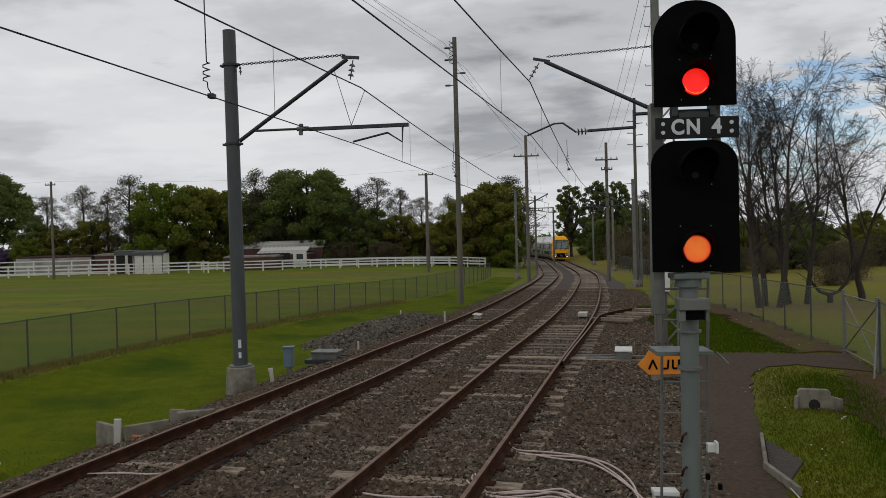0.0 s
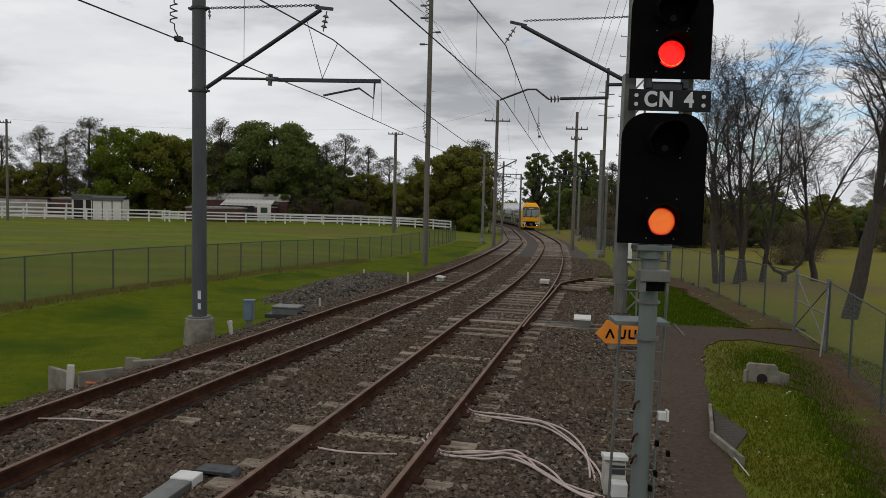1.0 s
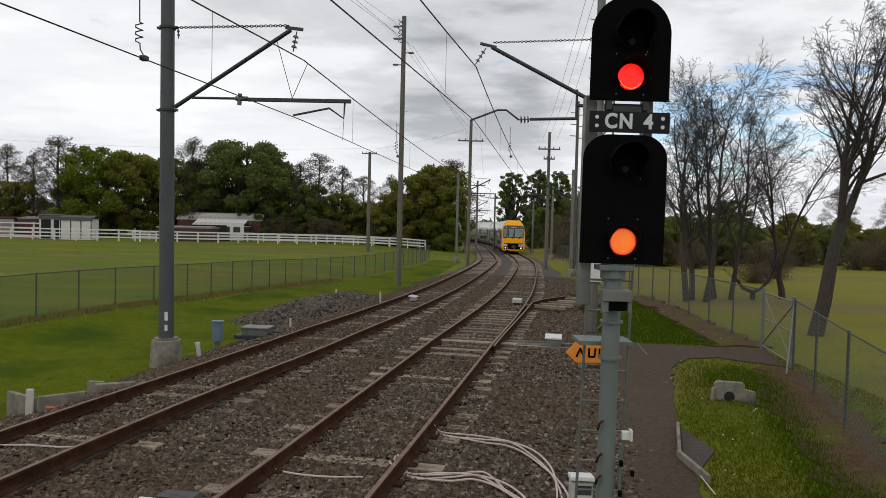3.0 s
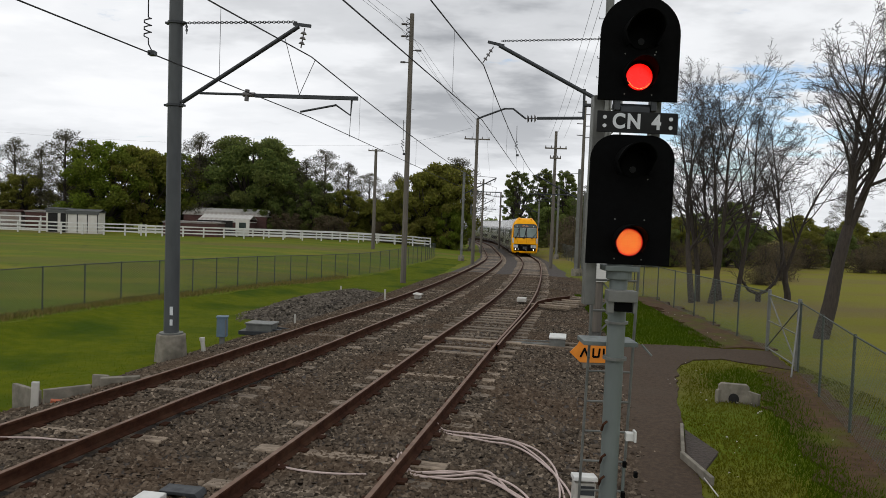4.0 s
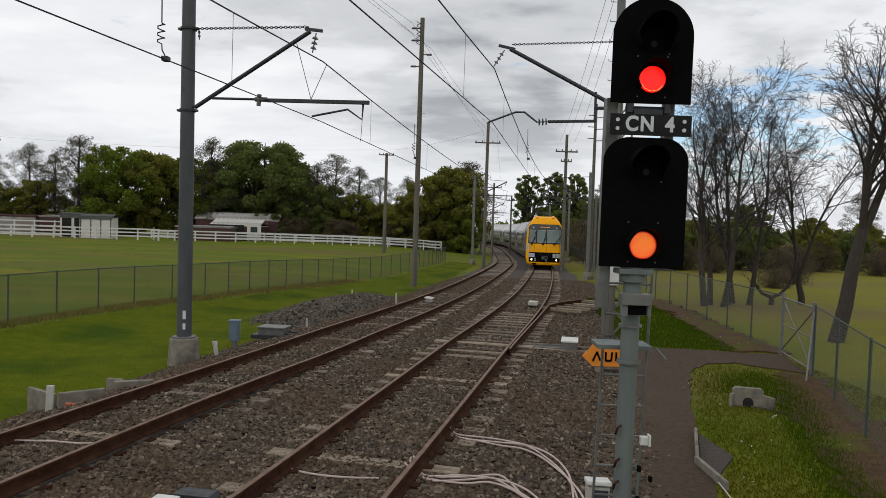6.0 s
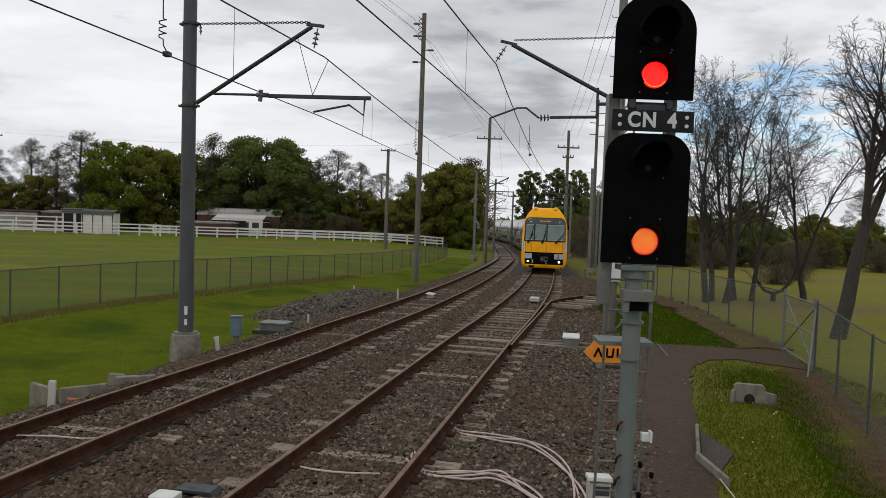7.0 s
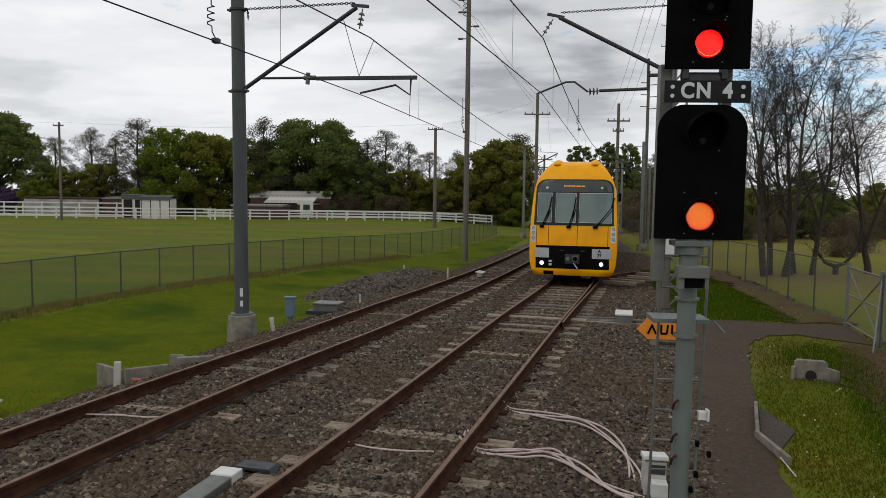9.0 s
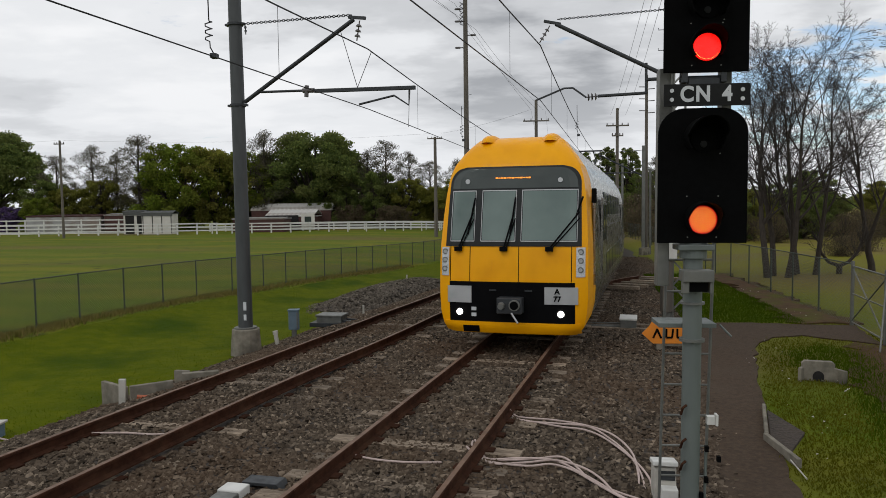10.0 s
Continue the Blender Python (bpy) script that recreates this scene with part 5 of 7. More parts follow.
WHERE = [  # kind, x, y, scale, label
    ("fig", -29.2, 107, 1.19, "big dark round-crowned tree behind the house"), ("fig", -34.0, 114, 0.85, "dark spreading tree behind the house"), ("fig", -25.0, 112, 0.80, "dark spreading tree behind the house"),
    ("gum", -18.0, 105, 1.02, "thin grey-leaved gum tree"), ("gum", -15.0, 108, 0.90, "thin grey-leaved gum tree"), ("gum", -35.8, 103, 1.12, "wispy gum tree beside the dark crown"), ("gum", -12.0, 110, 0.80, "thin grey-leaved gum tree"), ("gum", -20.5, 104, 0.9, "thin grey-leaved gum tree"),
    ("green", -48.0, 100, 1.18, "fresh green spreading tree"), ("olive", -43.0, 102, 1.22, "olive brown spreading tree"), ("green", -39.8, 106, 1.1, "olive green spreading tree"), ("dark", -36.5, 110, 1.0, "dark dense spreading tree"),
    ("gum", -53.4, 100, 1.10, "sparse tall gum tree against the sky"), ("gum", -58.5, 103, 0.92, "sparse grey gum tree"), ("gum", -63.0, 104, 1.0, "sparse grey gum tree"), ("gum", -67.5, 102, 0.9, "sparse grey gum tree"), ("olive", -60, 101, 0.78, "dark low olive tree"), ("dark", -68, 100, 0.78, "dark low dense tree"), ("olive", -54, 104, 0.72, "dark low olive tree"), ("olive", -64.5, 99, 0.66, "dark low olive tree"),
    ("fig", -81.5, 106, 1.28, "dark spreading tree at the field's edge"), ("green", -64.5, 93, 0.46, "fresh green small tree"), ("purple", -69.5, 94, 0.78, "purple blossoming garden tree"), ("dark", -94, 100, 1.1, "dark dense spreading tree"), ("dark", -88, 100, 0.7, "dark dense low tree"),
    ("dark", -19.0, 103, 0.85, "dark shrubby spreading tree"), ("olive", -14.5, 104, 0.74, "dark shrubby olive tree"), ("olive", -10.5, 106, 0.62, "dark shrubby olive tree"), ("gum", -7.4, 106, 0.80, "slim gum tree by the pole"), ("olive", -7.0, 110, 0.7, "dark shrubby olive tree"), ("dark", -24, 103, 0.6, "dark shrubby low tree"), ("dark", -29, 104, 0.6, "dark shrubby low tree"),
    ("olive", -2.4, 98, 1.05, "olive brown bushy tree beside the railway"), ("olive", -0.9, 100, 1.20, "olive brown bushy tree beside the railway"), ("green", 0.5, 96.5, 0.56, "yellow-green bushy tree beside the railway"), ("olive", -6.2, 98, 0.78, "olive green bushy tree beside the railway"),
    ("gum", 1.5, 101, 1.02, "tall gum tree beside the line"), ("scrub", -8, 99, 0.7, "low brown scrub under trees"), ("scrub", -16, 99, 0.75, "low brown scrub under trees"), ("scrub", -22, 101, 0.8, "low brown scrub under trees"),
    ("slim", 20.6, 150, 1.0, "distant dark tree beyond the curve"), ("slim", 14.9, 152, 1.0, "distant dark tree beyond the curve"), ("slim", 24.0, 148, 0.97, "distant dark tree beyond the curve"), ("dark", 19.5, 150, 0.85, "distant dark tree beyond the curve"), ("dark", 28, 146, 1.0, "distant dark spreading tree"), ("dark", 33, 140, 0.9, "distant dark spreading tree"), ("gum", 26, 130, 0.9, "distant thin gum tree"),
    ("brush", 15.0, 84, 0.8, "brown-green scrub beside the line"), ("brush", 13.6, 68, 0.55, "brown-green scrub beside the line"), ("brush", 13.2, 58, 0.5, "brown-green scrub beside the line"), ("brush", 17.5, 98, 1.2, "brown-green scrub beside the line"), ("dark", 17, 120, 0.7, "dark tree beside the line"),
    ("gum", 30, 96, 0.62, "sparse grey tree across the park"), ("dark", 40, 100, 0.75, "dark tree across the park"), ("scrub", 36, 88, 0.75, "brown scrub across the park"), ("scrub", 50, 92, 0.82, "brown scrub across the park"), ("gum", 58, 104, 0.75, "sparse grey tree across the park"),
    ("gum", 66, 104, 0.7, "grey gum tree across the park"), ("scrub", 62, 92, 0.88, "brown scrub across the park"), ("dark", 78, 108, 0.8, "dark tree across the park"), ("scrub", 27, 92, 0.82, "brown scrub across the park"), ("scrub", 44, 86, 0.68, "brown scrub across the park"),
    ("brush", 24, 82, 0.68, "grey-brown brush across the park"), ("brush", 33, 84, 0.74, "grey-brown brush across the park"), ("brush", 41, 80, 0.62, "grey-brown brush across the park"), ("brush", 48, 84, 0.74, "grey-brown brush across the park"), ("brush", 56, 82, 0.68, "grey-brown brush across the park"), ("brush", 64, 84, 0.74, "grey-brown brush across the park"), ("brush", 20, 76, 0.56, "grey-brown brush across the park"),
    ("brush", 17.1, 62.4, 0.60, "low twiggy brown bush across the park"), ("mallee", 19.8, 62.6, 0.60, "low twiggy brown bush across the park"), ("mallee", 21.0, 59.0, 0.58, "low twiggy brown bush across the park"), ("brush", 24.1, 65.4, 0.66, "low twiggy brown bush across the park"), ("mallee", 26.2, 58.5, 0.55, "low twiggy brown bush across the park"), ("mallee", 28.6, 60.4, 0.60, "low twiggy brown bush across the park"), ("brush", 30.5, 66.3, 0.62, "low twiggy brown bush across the park"), ("mallee", 32.7, 64.9, 0.67, "low twiggy brown bush across the park"), ("mallee", 35.5, 60.8, 0.55, "low twiggy brown bush across the park"), ("brush", 38.1, 61.2, 0.6, "low twiggy brown bush across the park"), ("mallee", 40.6, 66.7, 0.72, "low twiggy brown bush across the park"), ("mallee", 42.9, 62.3, 0.62, "low twiggy brown bush across the park"), ("brush", 44.2, 68.2, 0.65, "low twiggy brown bush across the park"), ("mallee", 47.5, 67.8, 0.72, "low twiggy brown bush across the park"), ("mallee", 49.0, 62.8, 0.6, "low twiggy brown bush across the park"), ("olive", 28.3, 107.0, 0.59, "dark olive tree beyond the park"), ("olive", 36.0, 110.8, 0.53, "dark olive tree beyond the park"), ("olive", 45.2, 112.2, 0.56, "dark olive tree beyond the park"), ("olive", 53.3, 108.8, 0.61, "dark olive tree beyond the park"), ("olive", 60.2, 113.8, 0.45, "dark olive tree beyond the park"), ("olive", 71.0, 112.4, 0.45, "dark olive tree beyond the park"), ("olive", 79.2, 107.7, 0.58, "dark olive tree beyond the park"),
    ("dark", 18.6, 63, 0.42, "dark low tree along the far side of the park"), ("olive", 21.8, 66, 0.44, "olive low tree along the far side of the park"), ("dark", 25.2, 64, 0.40, "dark low tree along the far side of the park"), ("dark", 29.0, 68, 0.42, "dark low tree along the far side of the park"), ("olive", 33.4, 66, 0.36, "olive low tree along the far side of the park"), ("dark", 37.6, 69, 0.38, "dark low tree along the far side of the park"), ("olive", 42.4, 70, 0.38, "olive low tree along the far side of the park"),
    ("dark", 30.5, 88, 0.55, "dark low-branched tree across the park"), ("dark", 36.0, 92, 0.52, "dark low-branched tree across the park"), ("olive", 47.5, 96, 0.5, "olive low-branched tree across the park"), ("olive", 55.5, 98, 0.52, "olive low-branched tree across the park"),
    ("dark", -13.9, 17.3, 0.11, "small dark shrub beside the field fence"),
    ("brush", 19.5, 44.0, 0.32, "brown undergrowth behind the bare tree"), ("brush", 22.5, 48.0, 0.36, "brown undergrowth behind the bare tree"),
]


def build_trees():
    rng = random.Random(2)
    for i, (kind, x, y, s, label) in enumerate(WHERE):
        tr, cr = TREES[kind][i % len(TREES[kind])]
        t = thing("tree", label, "tree", pose(x, y, ground_z(x, y) - 0.1, 0, 0, rng.uniform(0, 360)) @ Matrix.Diagonal((s, s, s, 1)))
        for n, me in (("trunk", tr), ("crown", cr)):
            ob = new(n, me)
            ob.parent = t


build_trees()


def far_woods():
    """A low wooded skyline all round the open land."""
    rng = np.random.default_rng(8)
    blobs = []
    for i in range(420):
        a = rng.uniform(0, 2 * math.pi)
        r = rng.uniform(230, 420)
        x, y = r * math.sin(a), r * math.cos(a)
        h = rng.uniform(1.5, 4.2)
        blobs.append((x, y, h * 0.55, rng.uniform(6, 14), h))
    v, f = leaf_cloud(blobs, 60000, 0.9, 8)
    tagged(new("far_woods", fast_mesh("far_woods", v, f, M["leaf_dark"])), "dark distant woods along the horizon", "woods", kind="stuff")


far_woods()


def bare_tree(seed, h, stems, r0, lean=0.25, first=0.28, side=0.42, fork=None):
    """Bare limbs that rise from a few stems, each bearing finer ones along its length. fork: where one trunk splits into the stems."""
    rng = random.Random(seed)
    g, fine = Geo(), Geo()
    count = (11, 9, 8, 3) if not fork else (11, 9, 8, 2)

    def grow(p, d, length, r, k):
        n = (9, 6, 4, 3, 2)[k]
        pts, ways = [p.copy()], [d.copy()]
        for _ in range(n):
            wob = Vector((rng.gauss(0, 1), rng.gauss(0, 1), rng.gauss(0, 0.6))) * (0.06, 0.10, 0.15, 0.2, 0.25)[k]
            d = (d + wob + Vector((0, 0, (0.03, 0.06, 0.03, 0.0, 0.0)[k]))).normalized()
            p = p + d * (length / n)
            pts.append(p.copy())
            ways.append(d.copy())
        if k < 2:
            g.tube(pts, r, 7 if k == 0 else 5, False, max(r * 0.1, 0.006))
        else:
            fine.tube(pts, r, 3, False, max(r * 0.45, 0.0046))
        if k == 4:
            return
        u0 = first if k == 0 else 0.2
        for i in range(count[k]):
            u = u0 + (1 - u0) * (i + rng.random()) / count[k]
            j = min(int(u * n), n - 1)
            q, w = pts[j].lerp(pts[j + 1], u * n - j), ways[j + 1]
            ax = w.cross(Vector((rng.gauss(0, 1), rng.gauss(0, 1), rng.gauss(0, 0.35)))).normalized()
            e = Matrix.Rotation(rng.uniform(0.35, 0.85) if k == 0 else rng.uniform(0.45, 1.05), 3, ax) @ w
            run = length * (side, 0.46, 0.45, 0.5)[k] * (1.1 - 0.55 * u) * rng.uniform(0.75, 1.25)
            grow(q, e, run, max(r * (1 - 0.85 * u) * (0.55, 0.55, 0.6, 0.7)[k], 0.0060), k + 1)

    base, turn = Vector((0, 0, -0.2)), rng.uniform(0, 6)
    if fork:
        f = Vector(fork)
        g.tube([base, base.lerp(f, 0.35) + Vector((0.06, 0.05, 0)), base.lerp(f, 0.7) + Vector((-0.04, 0, 0)), f], r0 * 1.7, 10, False, r0 * 1.15)
        base = f - Vector((0, 0, 0.12))
    for s in range(stems):
        a = 6.28 * s / stems + rng.uniform(-.4, .4) + turn
        w = lean * rng.uniform(0.6, 1.3)
        foot = base if fork else base + Vector((0.45 * math.cos(a), 0.45 * math.sin(a), 0))
        grow(foot, Vector((w * math.cos(a), w * math.sin(a), 1)).normalized(), (h - max(base.z, 0)) * rng.uniform(0.85, 1.0), r0 * rng.uniform(0.7, 1), 0)
    return g, fine


def build_bare(x, y, h, stems, r0, seed, label, heading=0, lean=0.25, first=0.28, side=0.42, fork=None):
    t = thing("bare_tree", label, "tree", pose(x, y, ground_z(x, y), 0, 0, heading), "bare trees")
    g, fine = bare_tree(seed, h, stems, r0, lean, first, side, fork)
    part("trunk", g, M["bark"], t, "", 0, True)
    part("twig", fine, M["twig"], t, "fine leafless twigs")


build_bare(11.6, 32.3, 9.3, 3, 0.16, 3, "leafless tree with several grey stems behind the fence", 0, 0.15, 0.24, 0.50)
build_bare(13.1, 33.2, 9.8, 3, 0.17, 4, "leafless tree with several dark stems behind the fence", 130, 0.20, 0.22, 0.50)
build_bare(11.65, 22.0, 9.8, 3, 0.14, 33, "tall leafless tree with a leaning trunk behind the fence", 0, 0.20, 0.10, 0.52, (0.80, 0.2, 3.5))
build_bare(16.4, 34.0, 8.2, 3, 0.10, 8, "leafless tree with thin twigs in the park", 0, 0.34, 0.2, 0.46, (-0.2, 0, 1.4))


def build_crooked(x, y):
    """A small tree of two stems that sag outward and turn up."""
    t = thing("bare_tree", "small crooked leafless tree forked low in the park", "tree", pose(x, y, ground_z(x, y)), "bare trees")
    rng = random.Random(6)
    g, fine = Geo(), Geo()
    g.tube([(0, 0, -0.2), (0.02, 0, 0.25), (0, 0, 0.42)], 0.13, 8, False, 0.11)
    for s, top in ((-1, 1.9), (1, 2.2)):
        run = [Vector((0, 0, 0.36)), Vector((0.42 * s, 0.05, 0.52)), Vector((0.78 * s, 0, 0.95)), Vector((0.92 * s, -0.05, 1.45)), Vector((1.15 * s, 0.1, top))]
        g.tube(run, 0.09, 7, False, 0.035)
        for k in range(16):
            u = rng.uniform(1.2, 3.98)
            p = run[int(u)].lerp(run[int(u) + 1], u - int(u))
            q = p + Vector((rng.uniform(-.6, .6), rng.uniform(-.5, .5), rng.uniform(0.3, 0.9)))
            fine.tube([p, p.lerp(q, 0.5) + Vector((0.05 * s, 0.04, -0.04)), q], 0.02, 4, False, 0.007)
            for _ in range(4):
                e = q + Vector((rng.uniform(-.35, .35), rng.uniform(-.3, .3), rng.uniform(0.0, 0.4)))
                fine.tube([p.lerp(q, rng.uniform(0.4, 1)), e], 0.008, 3, False, 0.005)
    part("trunk", g, M["bark"], t, "", 0, True)
    part("twig", fine, M["twig"], t, "fine leafless twigs")


build_crooked(14.7, 33.4)


# ---- path, bare earth and kerbs ----
def rough_outline(pts, jit, seed):
    rng = random.Random(seed)
    out = []
    for a, b in zip(pts, pts[1:] + pts[:1]):
        n = max(int(math.hypot(b[0] - a[0], b[1] - a[1]) / 0.3), 1)
        out += [(a[0] + (b[0] - a[0]) * i / n + rng.uniform(-jit, jit), a[1] + (b[1] - a[1]) * i / n + rng.uniform(-jit, jit)) for i in range(n)]
    return out


def slab(name, pts, top, thick, material, label, category, jit=0.05, seed=1):
    o = rough_outline(pts, jit, seed)
    n = len(o)
    g = Geo().add([(x, y, top) for x, y in o] + [(x, y, top - thick) for x, y in o], [tuple(range(n)), tuple(range(2 * n - 1, n - 1, -1))] + [(i, i + n, (i + 1) % n + n, (i + 1) % n) for i in range(n)])
    return solid(name, g, material, label, category, kind="structure")


PATH_EDGE = [(0.2, 2.0), (1.85, 7.75), (2.90, 11.95), (3.62, 15.0), (4.2, 17.2), (4.6, 19.35), (6.3, 19.35), (7.5, 19.1), (8.75, 19.0), (8.15, 16.5), (7.7, 16.9), (6.9, 17.55), (6.1, 17.3), (5.45, 16.4), (4.72, 14.2), (4.05, 12.0), (3.42, 9.3), (3.05, 7.8), (1.4, 2.0)]
slab("path", PATH_EDGE, -0.264, 0.2, M["asphalt"], "worn dark asphalt path beside the railway", "path", 0.05, 3)
M["earth"] = mat("bare_brown_earth", (0.100, 0.060, 0.034), (0.060, 0.037, 0.022), 6, 0.95, 0.6, 30, 0, (0.075, 0.085, 0.010), 1.1, 0.95, spec=0.1)
slab("bare_earth", [(4.3, 6.0), (5.0, 9.4), (5.55, 11.4), (6.0, 13.0), (6.7, 14.9), (7.6, 16.7), (8.35, 16.4), (7.4, 12.5), (6.6, 9.5), (5.4, 6.0)], -0.272, 0.2, M["earth"], "bare brown earth under the fence", "earth", 0.24, 4)
slab("bare_earth", [(7.2, 19.45), (7.7, 21.5), (8.0, 24.0), (8.5, 28.5), (8.4, 33.0), (9.7, 33), (9.3, 24), (9.0, 19.3)], -0.270, 0.2, M["earth"], "bare brown earth along the park fence", "earth", 0.24, 5)

# pit beside the path
pit = thing("concrete_pit_wall", "weathered concrete edging of a shallow pit beside the path", "pit wall")
part("edging", Geo().box((3.63, 10.55, -0.23), (0.05, 1.5, 0.10), -17.5), M["concrete"], pit, "", 0.012)
part("edging", Geo().box((3.40, 9.30, -0.23), (0.06, 1.0, 0.12), 3), M["concrete"], pit, "", 0.012)
# flat slab in the dark bed colour stands in for the pit's inside
part("side_slab", Geo().add([(3.45, 9.2, -0.255), (3.45, 9.8, -0.255), (3.88, 11.2, -0.255), (4.0, 10.1, -0.255), (3.45, 9.2, -0.4), (3.45, 9.8, -0.4), (3.88, 11.2, -0.4), (4.0, 10.1, -0.4)], [(0, 1, 2, 3), (7, 6, 5, 4), (0, 4, 5, 1), (1, 5, 6, 2), (2, 6, 7, 3), (3, 7, 4, 0)]), M["ballast"], pit, "dark slab laid flat for the pit's dark inside", 0.0)
solid("pipe_scrap", Geo().tube([(3.36, 8.9, -0.22), (3.33, 8.35, -0.24)], 0.009, 8), M["pvc"], "short pale pipe lying by the pit", "pipe")

# culvert headwall
cv = thing("culvert_headwall", "grey concrete drain headwall with a round dark pipe mouth in grass", "culvert", pose(5.46, 13.2, -0.34, 0, 0, -14) @ Matrix.Diagonal((0.74, 0.76, 0.84, 1)))
part("wall", Geo().prism([(-0.36, 0), (0.36, 0), (0.36, 0.42), (0.30, 0.47), (-0.30, 0.47), (-0.36, 0.42)], 0.0, 0.16), M["concrete"], cv, "", 0.012)
part("wing", Geo().box((0.44, -0.10, 0.17), (0.08, 0.38, 0.34), 35), M["concrete"], cv, "", 0.012)
part("wing", Geo().box((-0.38, -0.05, 0.17), (0.08, 0.24, 0.34), -25), M["concrete"], cv, "", 0.012)
# the pipe's unlit inside is a flat dark disc on the wall
part("pipe_mouth", disc(Geo(), 0.0, 0.14, 0.125, -0.02, 0.02, 24), M["darkvoid"], cv, "dark disc painted as the shaded pipe opening")


# ---- trackside equipment ----
def build_trackside():
    # concrete troughs at the foot of the verge
    tr = thing("concrete_kerb", "broken weathered concrete kerb pieces beside the ballast", "kerb")
    for c, s, rz in (((-7.05, 12.05, -0.42), (0.80, 0.08, 0.46), -32), ((-6.28, 11.90, -0.36), (0.72, 0.08, 0.46), 40), ((-6.22, 12.95, -0.36), (0.30, 0.08, 0.42), -8), ((-5.84, 12.90, -0.36), (0.66, 0.14, 0.40), 24)):
        part("kerb_piece", Geo().box(c, s, rz), M["concrete"], tr, "", 0.012)
    jb = thing("junction_box", "pale blue-grey cable junction box beside the ballast", "junction box", pose(-8.28, 10.30, ground_z(-8.28, 10.30) - 0.06, 0, 0, 8))
    part("case", Geo().box((0, 0, 0.12), (0.58, 0.42, 0.34)), M["bluegrey"], jb, "", 0.012)
    part("lid", Geo().box((0, 0, 0.305), (0.64, 0.48, 0.035)), M["pvc"], jb, "white lid", 0.008)
    part("lead", Geo().tube([(0.25, -0.15, 0.24), (0.38, -0.18, 0.16), (0.55, -0.15, 0.10), (1.1, -0.20, 0.24), (1.85, -0.30, 0.42), (2.6, -0.55, 0.62)], 0.016, 6), M["cable"], jb, "pale cable to the rail", 0, True)
    bk = mat("broken_orange_brick", (0.42, 0.12, 0.055), (0.30, 0.08, 0.04), 9, 0.95, 0.4, 40)
    solid("brick_fragment", Geo().box((-6.22, 11.52, -0.30), (0.24, 0.10, 0.09), 28, 6, 10), bk, "broken orange brick lying against the kerb", "brick", bevel=0.01)
    solid("white_peg", Geo().box((-6.55, 11.42, -0.22), (0.11, 0.06, 0.55), 12, 0, 2), M["pvc"], "short white-painted timber peg by the kerb", "peg", bevel=0.008)
    # cabinet and pipe
    cb = thing("trackside_cabinet", "small blue-grey steel cabinet on a post", "cabinet", pose(-5.72, 18.45, -0.60, 0, 0, 8))
    part("cabinet_body", Geo().box((0, 0, 0.52), (0.26, 0.20, 0.50)), M["bluegrey"], cb, "", 0.012)
    part("cabinet_lid", Geo().box((0, 0, 0.79), (0.30, 0.24, 0.04)), M["bluegrey"], cb, "", 0.01)
    part("post", Geo().box((0, 0, 0.13), (0.12, 0.10, 0.30)), M["galv"], cb)
    part("hinge_strip", Geo().box((0.10, -0.105, 0.52), (0.03, 0.02, 0.42)), M["galv"], cb)
    solid("vent_pipe", Geo().tube([(-5.60, 16.75, -0.55), (-5.66, 16.75, -0.12)], 0.05, 14).tube([(-5.657, 16.75, -0.15), (-5.668, 16.75, -0.07)], 0.062, 14), M["pvc"], "leaning white plastic vent pipe", "pipe", smooth=True)
    gb = thing("equipment_box", "low grey lidded steel box on a timber base", "equipment box", pose(-4.92, 19.35, -0.36, 0, 0, -6) @ Matrix.Diagonal((0.82, 0.82, 0.9, 1)))
    part("base", Geo().box((0.1, 0, 0.05), (1.5, 0.8, 0.12)), M["steel_dark"], gb, "", 0.012)
    part("box_body", Geo().box((0, 0, 0.20), (0.86, 0.62, 0.20)), M["galv"], gb, "", 0.015)
    part("box_lid", Geo().box((0, 0, 0.32), (0.94, 0.70, 0.045)), M["galv"], gb, "", 0.012)
    for dy in (-0.22, 0.22):
        part("rod", Geo().tube([(0.45, dy, 0.16), (1.9, dy - 0.05, 0.10)], 0.028, 8), M["steel_dark"], gb, "dark operating rod")
    # point machine by the near track
    pm = thing("point_machine", "pale grey lidded point machine with rods to the rail", "point machine", pose(2.98, 18.35, -0.24, 0, 0, -10) @ Matrix.Diagonal((0.86, 0.86, 0.9, 1)))
    part("machine_body", Geo().box((0, 0, 0.14), (0.46, 0.78, 0.26)), M["galv"], pm, "", 0.015)
    part("machine_lid", Geo().box((0, 0, 0.29), (0.50, 0.84, 0.05)), M["white"], pm, "pale flat lid", 0.012)
    for dy in (-0.30, -0.12, 0.28):
        part("rod", Geo().tube([(-0.2, dy, 0.08), (-1.35, dy + 0.05, 0.06)], 0.022, 8), M["galv"], pm, "bright steel rod")
    for dy in (-0.36, 0.36):
        part("bearer", Geo().box((-0.35, dy, 0.0), (2.2, 0.22, 0.12)), M["sleeper"], pm, "timber bearer", 0.012)
    # train stop between the tracks
    ts = thing("train_stop", "grey steel train stop with a white end cap and dark guard", "train stop", pose(-2.98, 7.50, -0.37, 0, 0, -9))
    part("beam", Geo().box((-0.03, -1.05, 0.13), (0.25, 1.7, 0.24)), M["galv"], ts, "", 0.012)
    part("end_cap", Geo().box((-0.03, -0.10, 0.14), (0.27, 0.22, 0.26)), M["white"], ts, "white painted end", 0.012)
